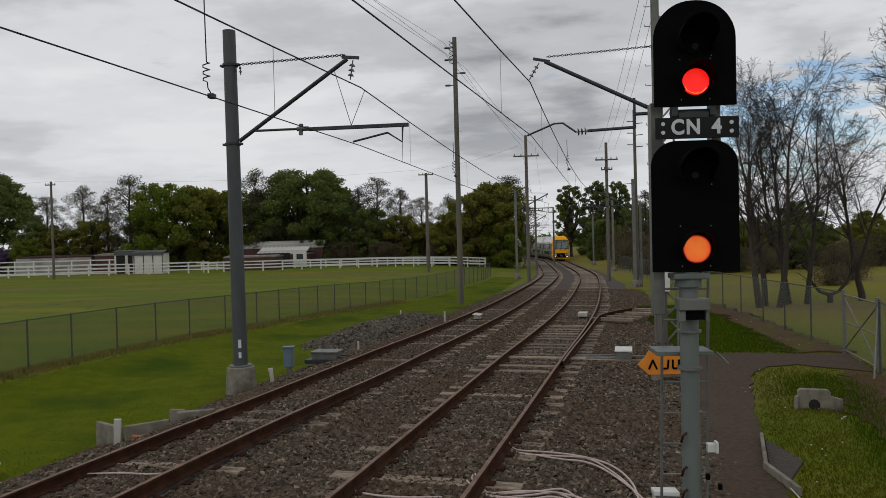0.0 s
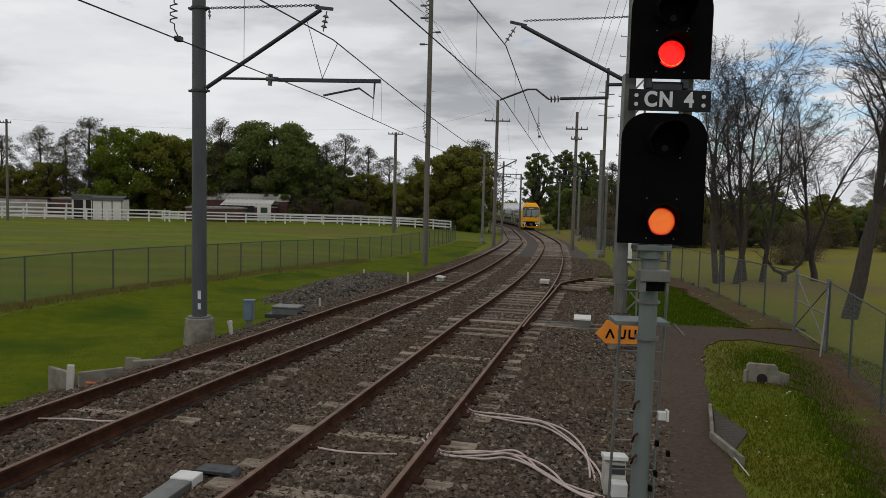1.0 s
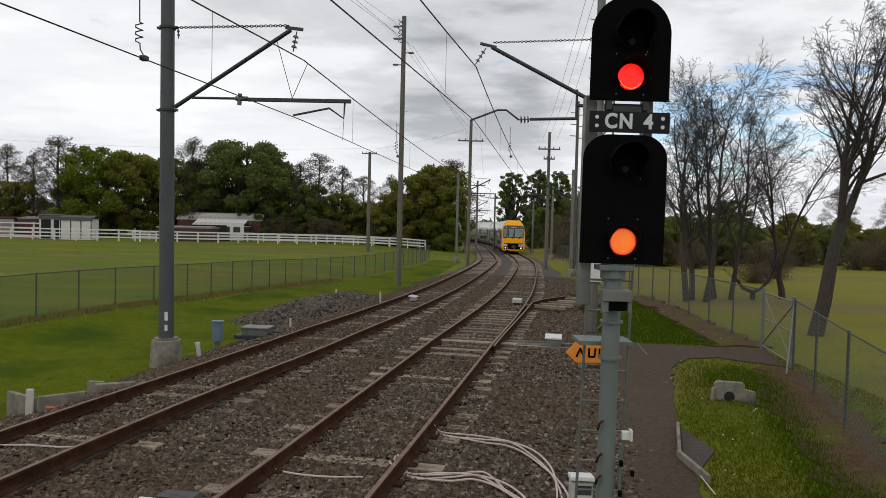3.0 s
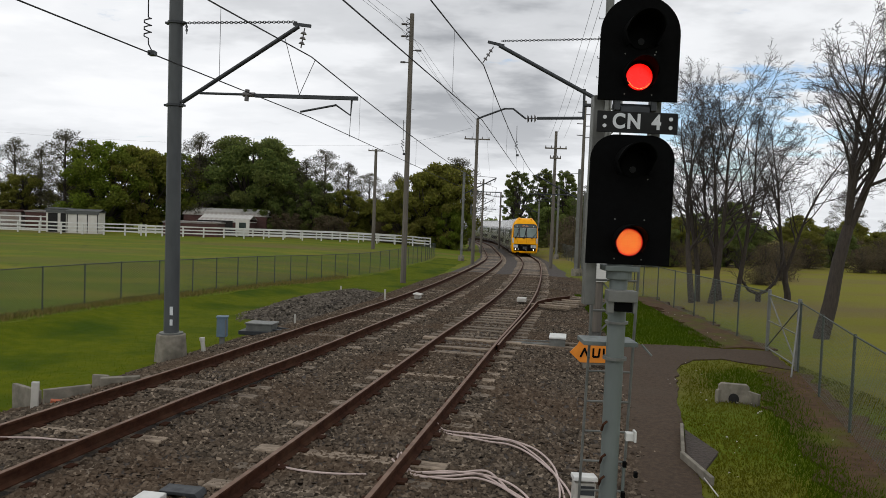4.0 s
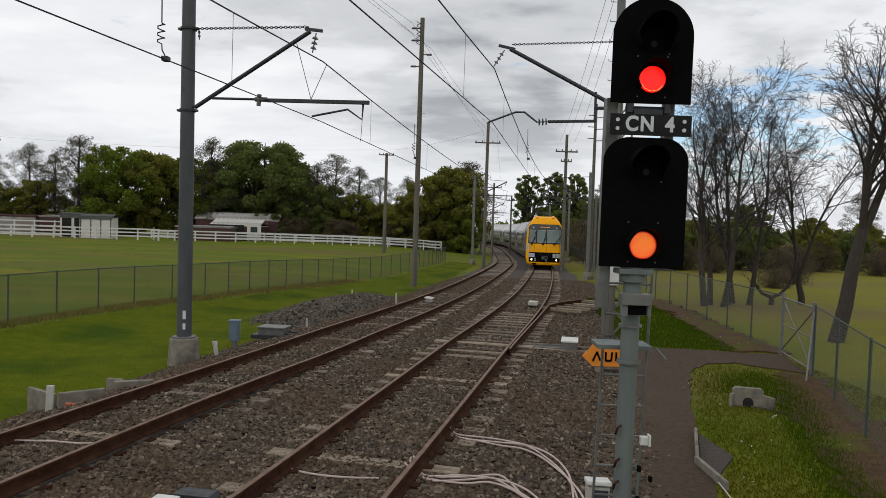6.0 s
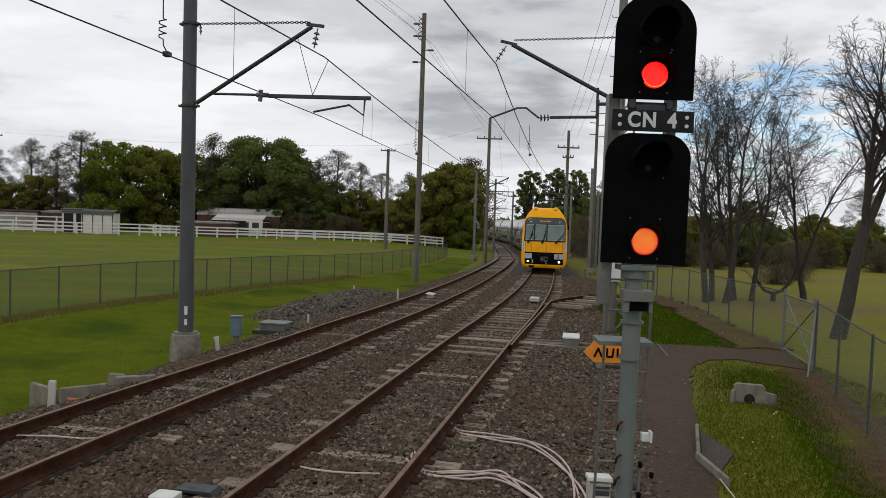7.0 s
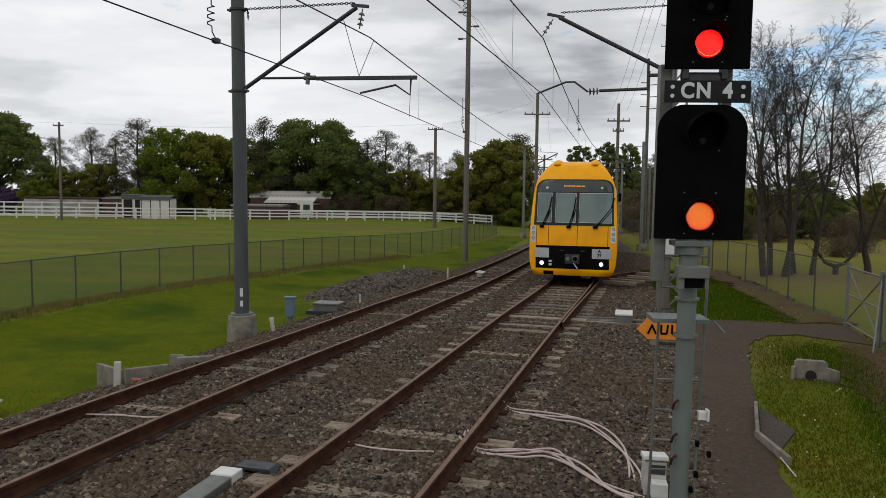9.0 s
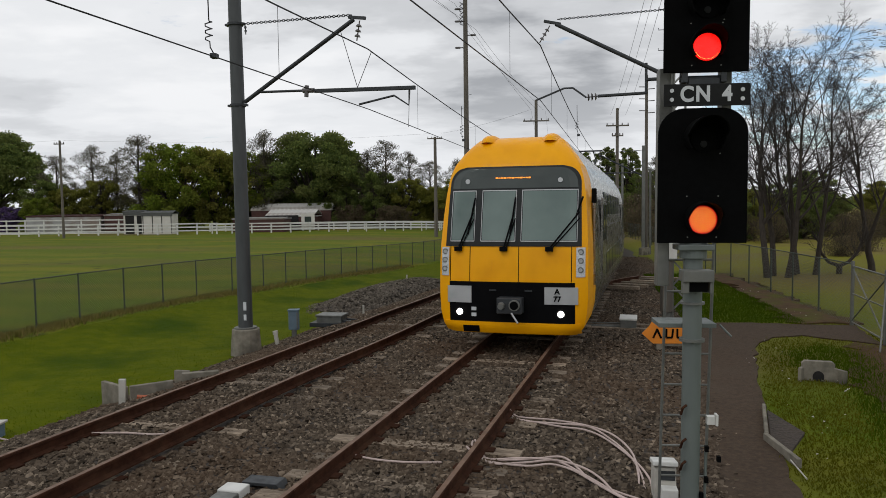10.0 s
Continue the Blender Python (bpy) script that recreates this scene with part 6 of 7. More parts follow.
    part("bracket", Geo().box((0.20, -0.55, 0.05), (0.06, 0.36, 0.14)).box((0.24, -0.55, 0.12), (0.14, 0.36, 0.025)), M["white"], ts, "small white bracket", 0.006)
    part("guard", Geo().prism([(-0.02, 0.0), (0.05, 0.0), (0.05, 0.20), (0.24, 0.20), (0.24, 0.0), (0.31, 0.0), (0.31, 0.20), (0.48, 0.05), (0.50, 0.07), (0.36, 0.235), (-0.06, 0.235)], 0.12, 0.34), M["steel_dark"], ts, "dark sheet guard", 0.004)
    # relay cases at the signal's foot
    rb = thing("junction_case", "pale grey relay case with a glazed hatch at the signal's foot", "junction case", pose(1.60, 7.72, -0.27, 0, 0, -4) @ Matrix.Diagonal((0.68, 0.8, 1, 1)))
    part("case_body", Geo().box((0, 0, 0.20), (0.34, 0.30, 0.40)), M["pvc"], rb, "", 0.015)
    part("case_lid", Geo().box((0, -0.02, 0.43), (0.38, 0.36, 0.05), 0, -8), M["white"], rb, "", 0.012)
    part("hatch", Geo().box((0.04, -0.155, 0.32), (0.22, 0.012, 0.10)), M["steel_dark"], rb)
    part("lower_case", Geo().box((0.05, -0.24, 0.11), (0.24, 0.18, 0.22)), M["white"], rb, "", 0.012)
    # markers
    for x, y, z, h, lab in ((-4.45, 30.8, -0.4, 0.30, "short pale timber peg on the ballast heap"), (-2.30, 27.9, -0.3, 0.42, "small timber post beside the far track"), (-4.45, 21.4, -0.4, 0.30, "thin pale peg beside the far track")):
        solid("marker_peg", Geo().box((x, y, z + h / 2), (0.06, 0.05, h), 10), M["pvc"], lab, "peg", "marker pegs", bevel=0.006)
    solid("track_marker", Geo().box((-1.02, 28.4, -0.08), (0.30, 0.6, 0.04), -12, 0, 10).box((-1.02, 28.4, -0.17), (0.2, 0.4, 0.15), -12), M["pvc"], "white painted wedge on the far track", "track marker", bevel=0.008)
    solid("impedance_bond", Geo().box((3.12, 28.4, -0.14), (0.36, 0.60, 0.14), -10), M["pvc"], "pale box between the near rails", "bond box", bevel=0.012)
    # limit sign
    sn = thing("limit_sign", "orange arrow-pointed trackside sign on a pale concrete stub", "sign", pose(3.42, 15.6, -0.44, 0, 0, 2))
    part("board", Geo().prism([(-0.62, 0.56), (-0.38, 0.34), (0.34, 0.34), (0.34, 0.86), (-0.38, 0.86), (-0.46, 0.72)], -0.02, 0.0), M["orange"], sn, "orange board", 0.003)
    ch = Geo()
    for x0, z0, x1, z1 in ((-0.38, 0.46, -0.29, 0.66), (-0.21, 0.46, -0.30, 0.66), (-0.10, 0.47, -0.10, 0.66), (-0.10, 0.47, 0.02, 0.47), (0.02, 0.47, 0.04, 0.66), (0.13, 0.47, 0.13, 0.66), (0.13, 0.47, 0.26, 0.47), (0.26, 0.47, 0.26, 0.66)):
        ch.tube([(x0, -0.024, z0), (x1, -0.024, z1)], 0.022, 6)
    part("marks", ch, M["black"], sn, "black strokes")
    part("stub", Geo().box((-0.22, 0.06, 0.17), (0.18, 0.14, 0.36)).box((0.0, 0.06, 0.31), (0.64, 0.12, 0.06)), M["concrete"], sn, "", 0.012)
    # power pole and lattice column
    pp = thing("power_pole", "tall grey pole with climbing pegs and a brown lower sleeve", "power pole", pose(3.97, 18.55, -0.30), "power poles")
    part("shaft", Geo().tube([(0, 0, -0.2), (0.02, 0, 12.5)], 0.125, 14, True, 0.10), M["galv"], pp, "", 0, True)
    part("lower_sleeve", Geo().box((-0.02, -0.04, 1.20), (0.26, 0.30, 1.5)), M["timber"], pp, "brown weathered sleeve", 0.02)
    part("white_band", Geo().box((0.03, -0.06, 2.02), (0.34, 0.34, 0.52)), M["white"], pp, "pale painted band", 0.02)
    for i in range(18):
        part("peg", Geo().tube([(-0.11, 0, 3.0 + 0.5 * i), (-0.25, 0, 3.0 + 0.5 * i), (-0.25, 0, 3.05 + 0.5 * i)], 0.010, 5), M["steel_dark"], pp)


build_trackside()


def build_cables():
    def bundle(pts, offs, label):
        t = thing("cable_bundle", label, "cable")
        for k, (dx, dz) in enumerate(offs):
            # a smooth run through the corners
            P = [Vector((x + dx * math.sin(i * 1.3 + k), y + dx * 1.4 + 0.05 * math.sin(i * 2.1 + k * 2), z + dz - 0.055)) for i, (x, y, z) in enumerate(pts)]
            run = []
            for i in range(len(P) - 1):
                a, b, c, d = P[max(i - 1, 0)], P[i], P[i + 1], P[min(i + 2, len(P) - 1)]
                for j in range(6):
                    u = j / 6
                    run.append(0.5 * ((2 * b) + (c - a) * u + (2 * a - 5 * b + 4 * c - d) * u * u + (3 * b - a - 3 * c + d) * u ** 3))
            part("cable", Geo().tube(run + [P[-1]], 0.013, 7), M["cable"], t, "", 0, True)

    bundle([(-0.12, 10.55, -0.05), (-0.02, 10.44, -0.13), (0.18, 10.22, -0.12), (0.65, 10.0, -0.10), (1.04, 9.85, -0.10), (1.28, 9.45, -0.11), (1.44, 8.8, -0.13), (1.47, 8.2, -0.15), (1.45, 7.95, -0.2)], ((0, 0), (0.06, 0.012), (-0.07, 0.0)), "dusty pink cables looping from the rail across ballast")
    bundle([(-0.52, 8.95, -0.05), (-0.42, 8.75, -0.13), (-0.24, 8.50, -0.12), (0.16, 8.46, -0.10), (0.5, 8.50, -0.10), (0.75, 8.28, -0.11), (0.95, 7.95, -0.13), (1.15, 7.6, -0.15), (1.4, 7.4, -0.16)], ((0, 0), (0.05, 0.012), (-0.06, 0.004), (0.09, 0.0)), "dusty pink cables looping from the rail across ballast")
    bundle([(-1.98, 8.65, -0.10), (-1.9, 8.52, -0.10), (-1.61, 8.46, -0.09), (-1.25, 8.36, -0.09), (-0.85, 8.36, -0.10)], ((0, 0),), "pale cable lying between the near rails")
    bundle([(-5.75, 9.22, -0.09), (-5.27, 9.18, -0.08), (-4.88, 9.25, -0.09), (-4.6, 9.3, -0.10)], ((0, 0),), "pale cable lying between the far rails")


build_cables()


def build_catch_point():
    """A short trap rail that leaves the near track."""
    tp = thing("trap_rail", "rusty trap rail with short sleepers, turning out of the near track", "trap rail")
    pts = []
    for i in range(15):
        u = i / 14
        y = 17.0 + 9.0 * u
        p = line_at(y, 0.83 + 0.10 * u * u)[0]
        pts.append(p)
    a = pts[-1]
    for u in (0.25, 0.5, 0.75, 1.0):
        pts.append(Vector((a.x + 0.75 * u + 1.15 * u * u, a.y + 3.3 * u, 0)))
    part("rail", Geo().sweep(pts, [(x * 0.8, z) for x, z in RAIL]), M["rust"], tp, "rust brown rail")
    part("rail_head", Geo().sweep(pts, [(x * 0.8, z) for x, z in HEAD]), M["railtop"], tp, "worn running surface, colour raised to carry a highlight")
    for i in range(6):
        q = Vector((a.x + 0.5 + 0.42 * i, a.y + 1.0 + 0.62 * i, -0.13))
        part("sleeper", Geo().box((q.x + 0.25, q.y - 0.2, q.z - 0.04), (1.5, 0.22, 0.12), -24), M["sleeper"], tp, "", 0.012)


build_catch_point()


def build_mound():
    """A low heap of spare ballast on the verge."""
    rim = [(-6.9, 23.6), (-7.3, 25.6), (-6.5, 28.9), (-5.2, 32.6), (-3.6, 35.6), (-2.4, 35.2), (-2.2, 30.6), (-2.9, 26.4), (-4.0, 21.8), (-5.3, 22.0)]
    c = Vector((-4.5, 28.2))
    v, f = [(c.x, c.y, -0.27)], []
    n, R = len(rim) * 4, 6
    ring = []
    for i in range(len(rim)):
        a, b = Vector(rim[i]), Vector(rim[(i + 1) % len(rim)])
        ring += [a.lerp(b, k / 4) for k in range(4)]
    for j in range(1, R + 1):
        u = j / R
        for p in ring:
            q = c.lerp(p, u)
            v.append((q.x, q.y, (ground_z(q.x, q.y) - 0.03) * ease(0.3, 1, u) + (1 - ease(0.3, 1, u)) * -0.27 + 0.05 * noise.noise((q.x, q.y, 1))))
    for i in range(n):
        f.append((0, 1 + i, 1 + (i + 1) % n))
    g = Geo().add(v, f)
    for j in range(R - 1):
        for i in range(n):
            a, b = 1 + j * n + i, 1 + j * n + (i + 1) % n
            g.f.append((a, a + n, b + n, b))
    solid("ballast_heap", g, M["ballast"], "low heap of grey crushed stone on the verge", "stone heap", smooth=True)
    rng = np.random.default_rng(4)
    px, py, pz = [], [], []
    while len(px) < 7000:
        i = rng.integers(0, n)
        a, b = ring[i], ring[(i + 1) % n]
        u, w = math.sqrt(rng.random()), rng.random()
        q = c.lerp(a.lerp(b, w), u * 1.03)
        k = ease(0.3, 1, u)
        px.append(q.x), py.append(q.y), pz.append((ground_z(q.x, q.y) - 0.03) * k + (1 - k) * -0.27 + 0.03)
    stone_field("heap_stones", "loose grey crushed stones on the heap", np.array(px), np.array(py), np.array(pz), 0.045, M["greystones"])


build_mound()


# ---- grass ----
def build_verge():
    """The soft grass strip between the ballast and the field fence."""
    ys = [4 + i for i in range(66)]
    edge = ((2, 15.2, 19.7, 24.9, 28.6, 36.6, 52, 62, 72), (-17.3, -13.2, -12.3, -11.1, -9.9, -7.7, -3.2, -1.5, -0.8))
    rng = random.Random(31)
    v, f = [], []
    for y in ys:
        a = float(np.interp(y, *edge)) + rng.uniform(-0.12, 0.12)
        b = line_at(y, -6.0)[0].x + rng.uniform(-0.1, 0.1)
        for i in range(13):
            x = a + (b - a) * i / 12
            v.append((x, y, ground_z(x, y) + (0.022 if 0 < i < 12 else -0.05)))
    for j in range(len(ys) - 1):
        f += [(j * 13 + i, j * 13 + i + 1, j * 13 + i + 14, j * 13 + i + 13) for i in range(12)]
    solid("verge", Geo().add(v, f), M["verge"], "soft green grass verge beside the ballast", "grass verge", kind="structure", smooth=True)


build_verge()


def blades(name, label, pts, h, w, material, seed):
    rng = np.random.default_rng(seed)
    p = np.array(pts)
    n = len(p)
    a = rng.uniform(0, 6.28, n)
    hh = h * rng.uniform(0.4, 1.3, n)
    lean = rng.normal(0, 0.45, (n, 2)) * hh[:, None]
    d = np.stack([np.cos(a), np.sin(a), np.zeros(n)], 1) * w
    tip = p + np.concatenate([lean, hh[:, None]], 1)
    v = np.stack([p - d, p + d, tip], 1).reshape(-1, 3)
    return tagged(new(name, fast_mesh(name, v, np.arange(3 * n).reshape(-1, 3), material)), label, "grass", kind="stuff")


def inside(x, y, poly):
    c = False
    for (x0, y0), (x1, y1) in zip(poly, poly[1:] + poly[:1]):
        if (y0 > y) != (y1 > y) and x < (x1 - x0) * (y - y0) / (y1 - y0) + x0:
            c = not c
    return c


def build_grass():
    rng = random.Random(12)
    left, dry, right = [], [], []
    while len(left) < 30000:
        y = 7 + 50 * rng.random() ** 1.6
        o = rng.uniform(-13.5, -6.35)
        p = line_at(y, o)[0]
        if p.x < float(np.interp(p.y, (2, 15.2, 19.7, 24.9, 28.6, 36.6, 52, 62), (-17.3, -13.2, -12.3, -11.1, -9.9, -7.7, -3.2, -1.5))):
            continue
        if noise.noise((p.x * 0.35, p.y * 0.35, 3)) > rng.uniform(-1.6, 0.05) and not (-7 < p.x < -2.3 and 22.2 < p.y < 35 and o > -8.6 and o > -6.3 - 0.2 * abs(28 - p.y)):
            left.append((p.x, p.y, ground_z(p.x, p.y) + 0.012))
    for _ in range(12000):
        u = rng.random()
        P = [(-13.1, 16.0), (-12.4, 19.7), (-11.2, 24.9), (-10.0, 28.6), (-7.8, 36.6), (-6.0, 42.7)]
        k = min(int(u * 5), 4)
        f = u * 5 - k
        x, y = P[k][0] + (P[k + 1][0] - P[k][0]) * f + rng.gauss(0, 0.22), P[k][1] + (P[k + 1][1] - P[k][1]) * f + rng.gauss(0, 0.1)
        dry.append((x, y, ground_z(x, y)))
    bare = [(5.1, 6.0), (5.45, 9.5), (5.95, 11.4), (6.5, 13.0), (7.2, 14.9), (7.8, 16.7), (8.35, 16.4), (7.4, 12.5), (6.6, 9.5), (5.9, 6.0)]
    lush = [(4.1, 7.2), (5.25, 7.2), (5.55, 9.5), (6.1, 11.4), (6.7, 13.0), (7.35, 15.2), (6.9, 16.4), (5.9, 15.6), (5.35, 14.4), (6.05, 13.4), (5.6, 12.0), (5.0, 10.2)]
    tall = []
    while len(right) + len(tall) < 78000:
        x, y = rng.uniform(2.0, 8.6), 5.5 + 27 * rng.random() ** 1.5
        jx, jy = x + rng.gauss(0, 0.09), y + rng.gauss(0, 0.16)
        if inside(jx, jy, PATH_EDGE) or (inside(x + rng.gauss(0, 0.25), jy, bare) and rng.random() < 0.8) or inside(x, y, [(3.42, 9.0), (3.42, 9.8), (3.88, 11.3), (4.02, 10.1)]):
            continue
        if y > 19.3 and (x < 4.6 + 0.1 * (y - 19) or x > 7.7 + 0.06 * (y - 19)):
            continue
        if y <= 19.4 and jx < float(np.interp(y, (5, 7.8, 9.3, 12, 14.2, 16.4), (2.4, 3.15, 3.5, 4.15, 4.85, 5.5))):
            continue
        if y > 19.3 or inside(x + rng.gauss(0, 0.12), y + rng.gauss(0, 0.2), lush):
            tall.append((x, y, -0.285))
        elif noise.noise((x * 0.6, y * 0.6, 5)) > rng.uniform(-1.1, 0.25):
            right.append((x, y, -0.285))
    blades("verge_grass", "bright green rough grass on the railway verge", left, 0.034, 0.010, M["blade"], 1)
    blades("dry_grass", "dry brown grass along the field's edge", dry, 0.12, 0.014, M["leaf_straw"], 2)
    blades("path_grass", "short olive green grass beside the path", right, 0.040, 0.009, M["blade_dark"], 3)
    blades("lush_grass", "long bright green grass round the drain", tall, 0.085, 0.008, M["blade_lush"], 4)


build_grass()


def build_litter():
    """Pale chips and dead leaves along the edges of the path."""
    rng = np.random.default_rng(21)
    e = [(3.75, 8.6), (4.45, 11.6), (4.95, 13.6), (5.7, 15.7), (4.9, 10.4), (5.8, 12.6), (8.2, 21), (8.4, 26)]
    n = 46
    k = rng.integers(0, len(e), n)
    px = np.array([e[i][0] for i in k]) + rng.normal(0, 0.22, n)
    py = np.array([e[i][1] for i in k]) + rng.normal(0, 0.9, n)
    stone_field("path_litter", "pale chips and dead leaves beside the path", px, py, np.full(n, -0.25), 0.013, M["pvc"])


build_litter()


# ---- the train ----
PROF_Z = [0.28, 0.42, 0.70, 1.05, 1.35, 1.75, 2.10, 2.60, 3.10, 3.45, 3.70, 3.95, 4.15, 4.28, 4.34]
PROF_W = [1.294, 1.422, 1.492, 1.511, 1.511, 1.511, 1.502, 1.477, 1.437, 1.383, 1.294, 1.136, 0.978, 0.889, 0.731]
FRONT = [0.08, 0.01, 0.0, 0.0, 0.0, 0.03, 0.08, 0.19, 0.31, 0.40, 0.48, 0.64, 0.84, 1.10, 1.45]


def half_w(z):
    return float(np.interp(z, PROF_Z, PROF_W))


def nose(x, z):
    """How far back the nose's skin lies at this place."""
    u = abs(x) / half_w(z)
    return float(np.interp(z, PROF_Z, FRONT)) + 0.045 * u * u + 0.13 * u ** 10


def skin(x0, x1, z0, z1, out, thick=0.03, nx=12, nz=6, taper=0.0, corner=0.0):
    """A panel that follows the nose, set out from it."""
    g = Geo()
    v = []
    for lay in (out, out - thick):
        for j in range(nz + 1):
            z = z0 + (z1 - z0) * j / nz
            k = 1 - taper * j / nz
            dz = max(z - (z1 - corner), 0.0)
            k -= (corner - math.sqrt(max(corner * corner - dz * dz, 0.0))) / max(abs(x0), abs(x1))
            for i in range(nx + 1):
                x = (x0 + (x1 - x0) * i / nx) * k
                v.append((x, nose(x, z) - lay, z))
    n = nx + 1
    half = n * (nz + 1)
    f = []
    for j in range(nz):
        for i in range(nx):
            a = j * n + i
            f += [(a, a + 1, a + n + 1, a + n), (half + a, half + a + n, half + a + n + 1, half + a + 1)]
    rim = [i for i in range(n)] + [j * n + nx for j in range(1, nz + 1)] + [nz * n + i for i in range(nx - 1, -1, -1)] + [j * n for j in range(nz - 1, 0, -1)]
    for a, b in zip(rim, rim[1:] + rim[:1]):
        f.append((a, a + half, b + half, b))
    return g.add(v, f)


def body_shell(y0, y1, nose_in=False):
    g = Geo()
    ring = [(-w, z) for w, z in zip(PROF_W, PROF_Z)] + [(w, z) for w, z in reversed(list(zip(PROF_W, PROF_Z)))]
    n = len(ring)
    g.add([(x, y0, z) for x, z in ring] + [(x, y1, z) for x, z in ring], [(i, (i + 1) % n, (i + 1) % n + n, i + n) for i in range(n)])
    g.f += [tuple(range(n)), tuple(range(n, 2 * n))]
    return g


def side_things(car, y0, y1):
    """Windows and doors down both flanks of a double-deck car."""
    for s in (-1, 1):
        for z, h, a, b in ((2.95, 0.62, y0 + 3.9, y1 - 3.9), (1.30, 0.60, y0 + 3.9, y1 - 3.9)):
            n = 6
            for i in range(n):
                c = a + (b - a) * (i + 0.5) / n
                part("window", Geo().box((s * (half_w(z) + 0.002), c, z), (0.03, (b - a) / n * 0.86, h), 0, 0, -s * (4 if z > 2 else 0)), M["glass"], car)
        for c in (y0 + 2.6, y1 - 2.6):
            d = part("door", Geo().box((s * 1.53, c, 2.05), (0.05, 1.5, 2.0)), M["steel"], car, "grey sliding door")
            for k in (-0.38, 0.38):
                part("door_window", Geo().box((s * 1.55, c + k, 2.45), (0.03, 0.5, 0.9)), M["glass"], d)
        part("rib_band", Geo().box((s * 1.537, (y0 + y1) / 2, 2.1), (0.02, y1 - y0 - 8, 0.5)), M["steel"], car)


def bogie(car, y):
    b = part("bogie", Geo().box((-1.0, y, 0.55), (0.16, 2.9, 0.22)).box((1.0, y, 0.55), (0.16, 2.9, 0.22)).box((0, y, 0.6), (2.0, 0.5, 0.25)), M["trainblack"], car, "", 0.02)
    for dy in (-1.2, 1.2):
        for x in (-0.75, 0.75):
            part("wheel", Geo().tube([(x - 0.06, y + dy, 0.45), (x + 0.06, y + dy, 0.45)], 0.45, 20), M["rust"], b)


def build_cab_car():
    car = thing("cab_car", "yellow-nosed silver double-deck train car with lit headlamps, moving", "train car", None, "train cars")
    # the nose
    g = Geo()
    nu = 36
    v = []
    levels = [PROF_Z[0] + (PROF_Z[-1] - PROF_Z[0]) * i / 56 for i in range(57)]
    for z in levels:
        for i in range(nu + 1):
            u = -1 + 2 * i / nu
            x = half_w(z) * math.sin(u * math.pi / 2) if abs(u) < 1 else half_w(z) * u
            v.append((x, nose(x, z), z))
    n = nu + 1
    f = [(j * n + i, j * n + i + 1, (j + 1) * n + i + 1, (j + 1) * n + i) for j in range(len(levels) - 1) for i in range(nu)]
    k = len(v)
    for z in levels:
        v += [(-half_w(z), 2.2, z), (half_w(z), 2.2, z)]
    for j in range(len(levels) - 1):
        f += [(j * n, (j + 1) * n, k + 2 * j + 2, k + 2 * j), (j * n + nu, k + 2 * j + 1, k + 2 * j + 3, (j + 1) * n + nu)]
    top = len(levels) - 1
    f.append(tuple(top * n + i for i in range(n)) + (k + 2 * top + 1, k + 2 * top))
    f.append(tuple(reversed(range(n))) + (k, k + 1))
    g.add(v, f)
    part("nose_shell", g, M["yellow"], car, "rounded yellow nose", 0, True)
    part("body", body_shell(2.2, 20.0), M["steel"], car, "ribbed stainless body", 0, True)
    for s in (-1, 1):
        hump = Geo()
        rows = [[(s * 0.66 + 0.21 * math.cos(b) * math.cos(a), 1.5 + 0.7 * math.cos(b) * math.sin(a), 4.20 + 0.20 * math.sin(b)) for a in [2 * math.pi * i / 16 for i in range(16)]] for b in [radians(18 * j) for j in range(5)]]
        hump.add([p for r in rows for p in r] + [(s * 0.66, 1.5, 4.405)], [(16 * j + i, 16 * j + (i + 1) % 16, 16 * j + 16 + (i + 1) % 16, 16 * j + 16 + i) for j in range(4) for i in range(16)] + [(64 + i, 64 + (i + 1) % 16, 80) for i in range(16)])
        part("roof_fairing", hump, M["yellow"], car, "", 0, True)
    # windscreen
    ws = part("windscreen_surround", skin(-1.37, 1.39, 2.04, 3.66, 0.016, 0.06, 28, 40, 0.03, 0.34), M["screen"], car, "black windscreen surround")
    for x0, x1 in ((-1.24, -0.78), (-0.60, 0.06), (0.22, 1.28)):
        p = part("pane", skin(x0, x1, 2.16, 3.15, 0.024, 0.03, 8, 6), M["pane"], ws, "grey-green reflecting glass")
    for x in (-1.26, -0.76, -0.62, 0.08, 0.20, 1.30):
        part("pane_frame", skin(x - 0.006, x + 0.006, 2.14, 3.17, 0.030, 0.03, 2, 6), M["silver"], ws)
    for x0, x1 in ((-1.26, -0.76), (-0.62, 0.08), (0.20, 1.30)):
        for z in (2.145, 3.165):
            part("pane_trim", skin(x0, x1, z - 0.009, z + 0.009, 0.031, 0.02, 6, 1), M["silver"], ws)
    part("header_glass", skin(-1.28, 1.30, 3.21, 3.62, 0.026, 0.03, 16, 20, 0.02, 0.32), M["header"], ws)
    db = Geo()
    for i in range(13):
        x = -0.34 + 0.056 * i
        db.box((x, nose(x, 3.42) - 0.035, 3.42), (0.046, 0.01, (0.030, 0.018, 0.024)[i % 3]))
    part("destination_display", db, M["dest"], ws, "amber destination lettering too small to read")
    for x in (-0.95, 0.95):
        part("marker_lamp", disc(Geo(), x, 3.36, 0.05, nose(x, 3.36) - 0.05, nose(x, 3.36), 8), M["letters"], ws, "small white marker lamp")
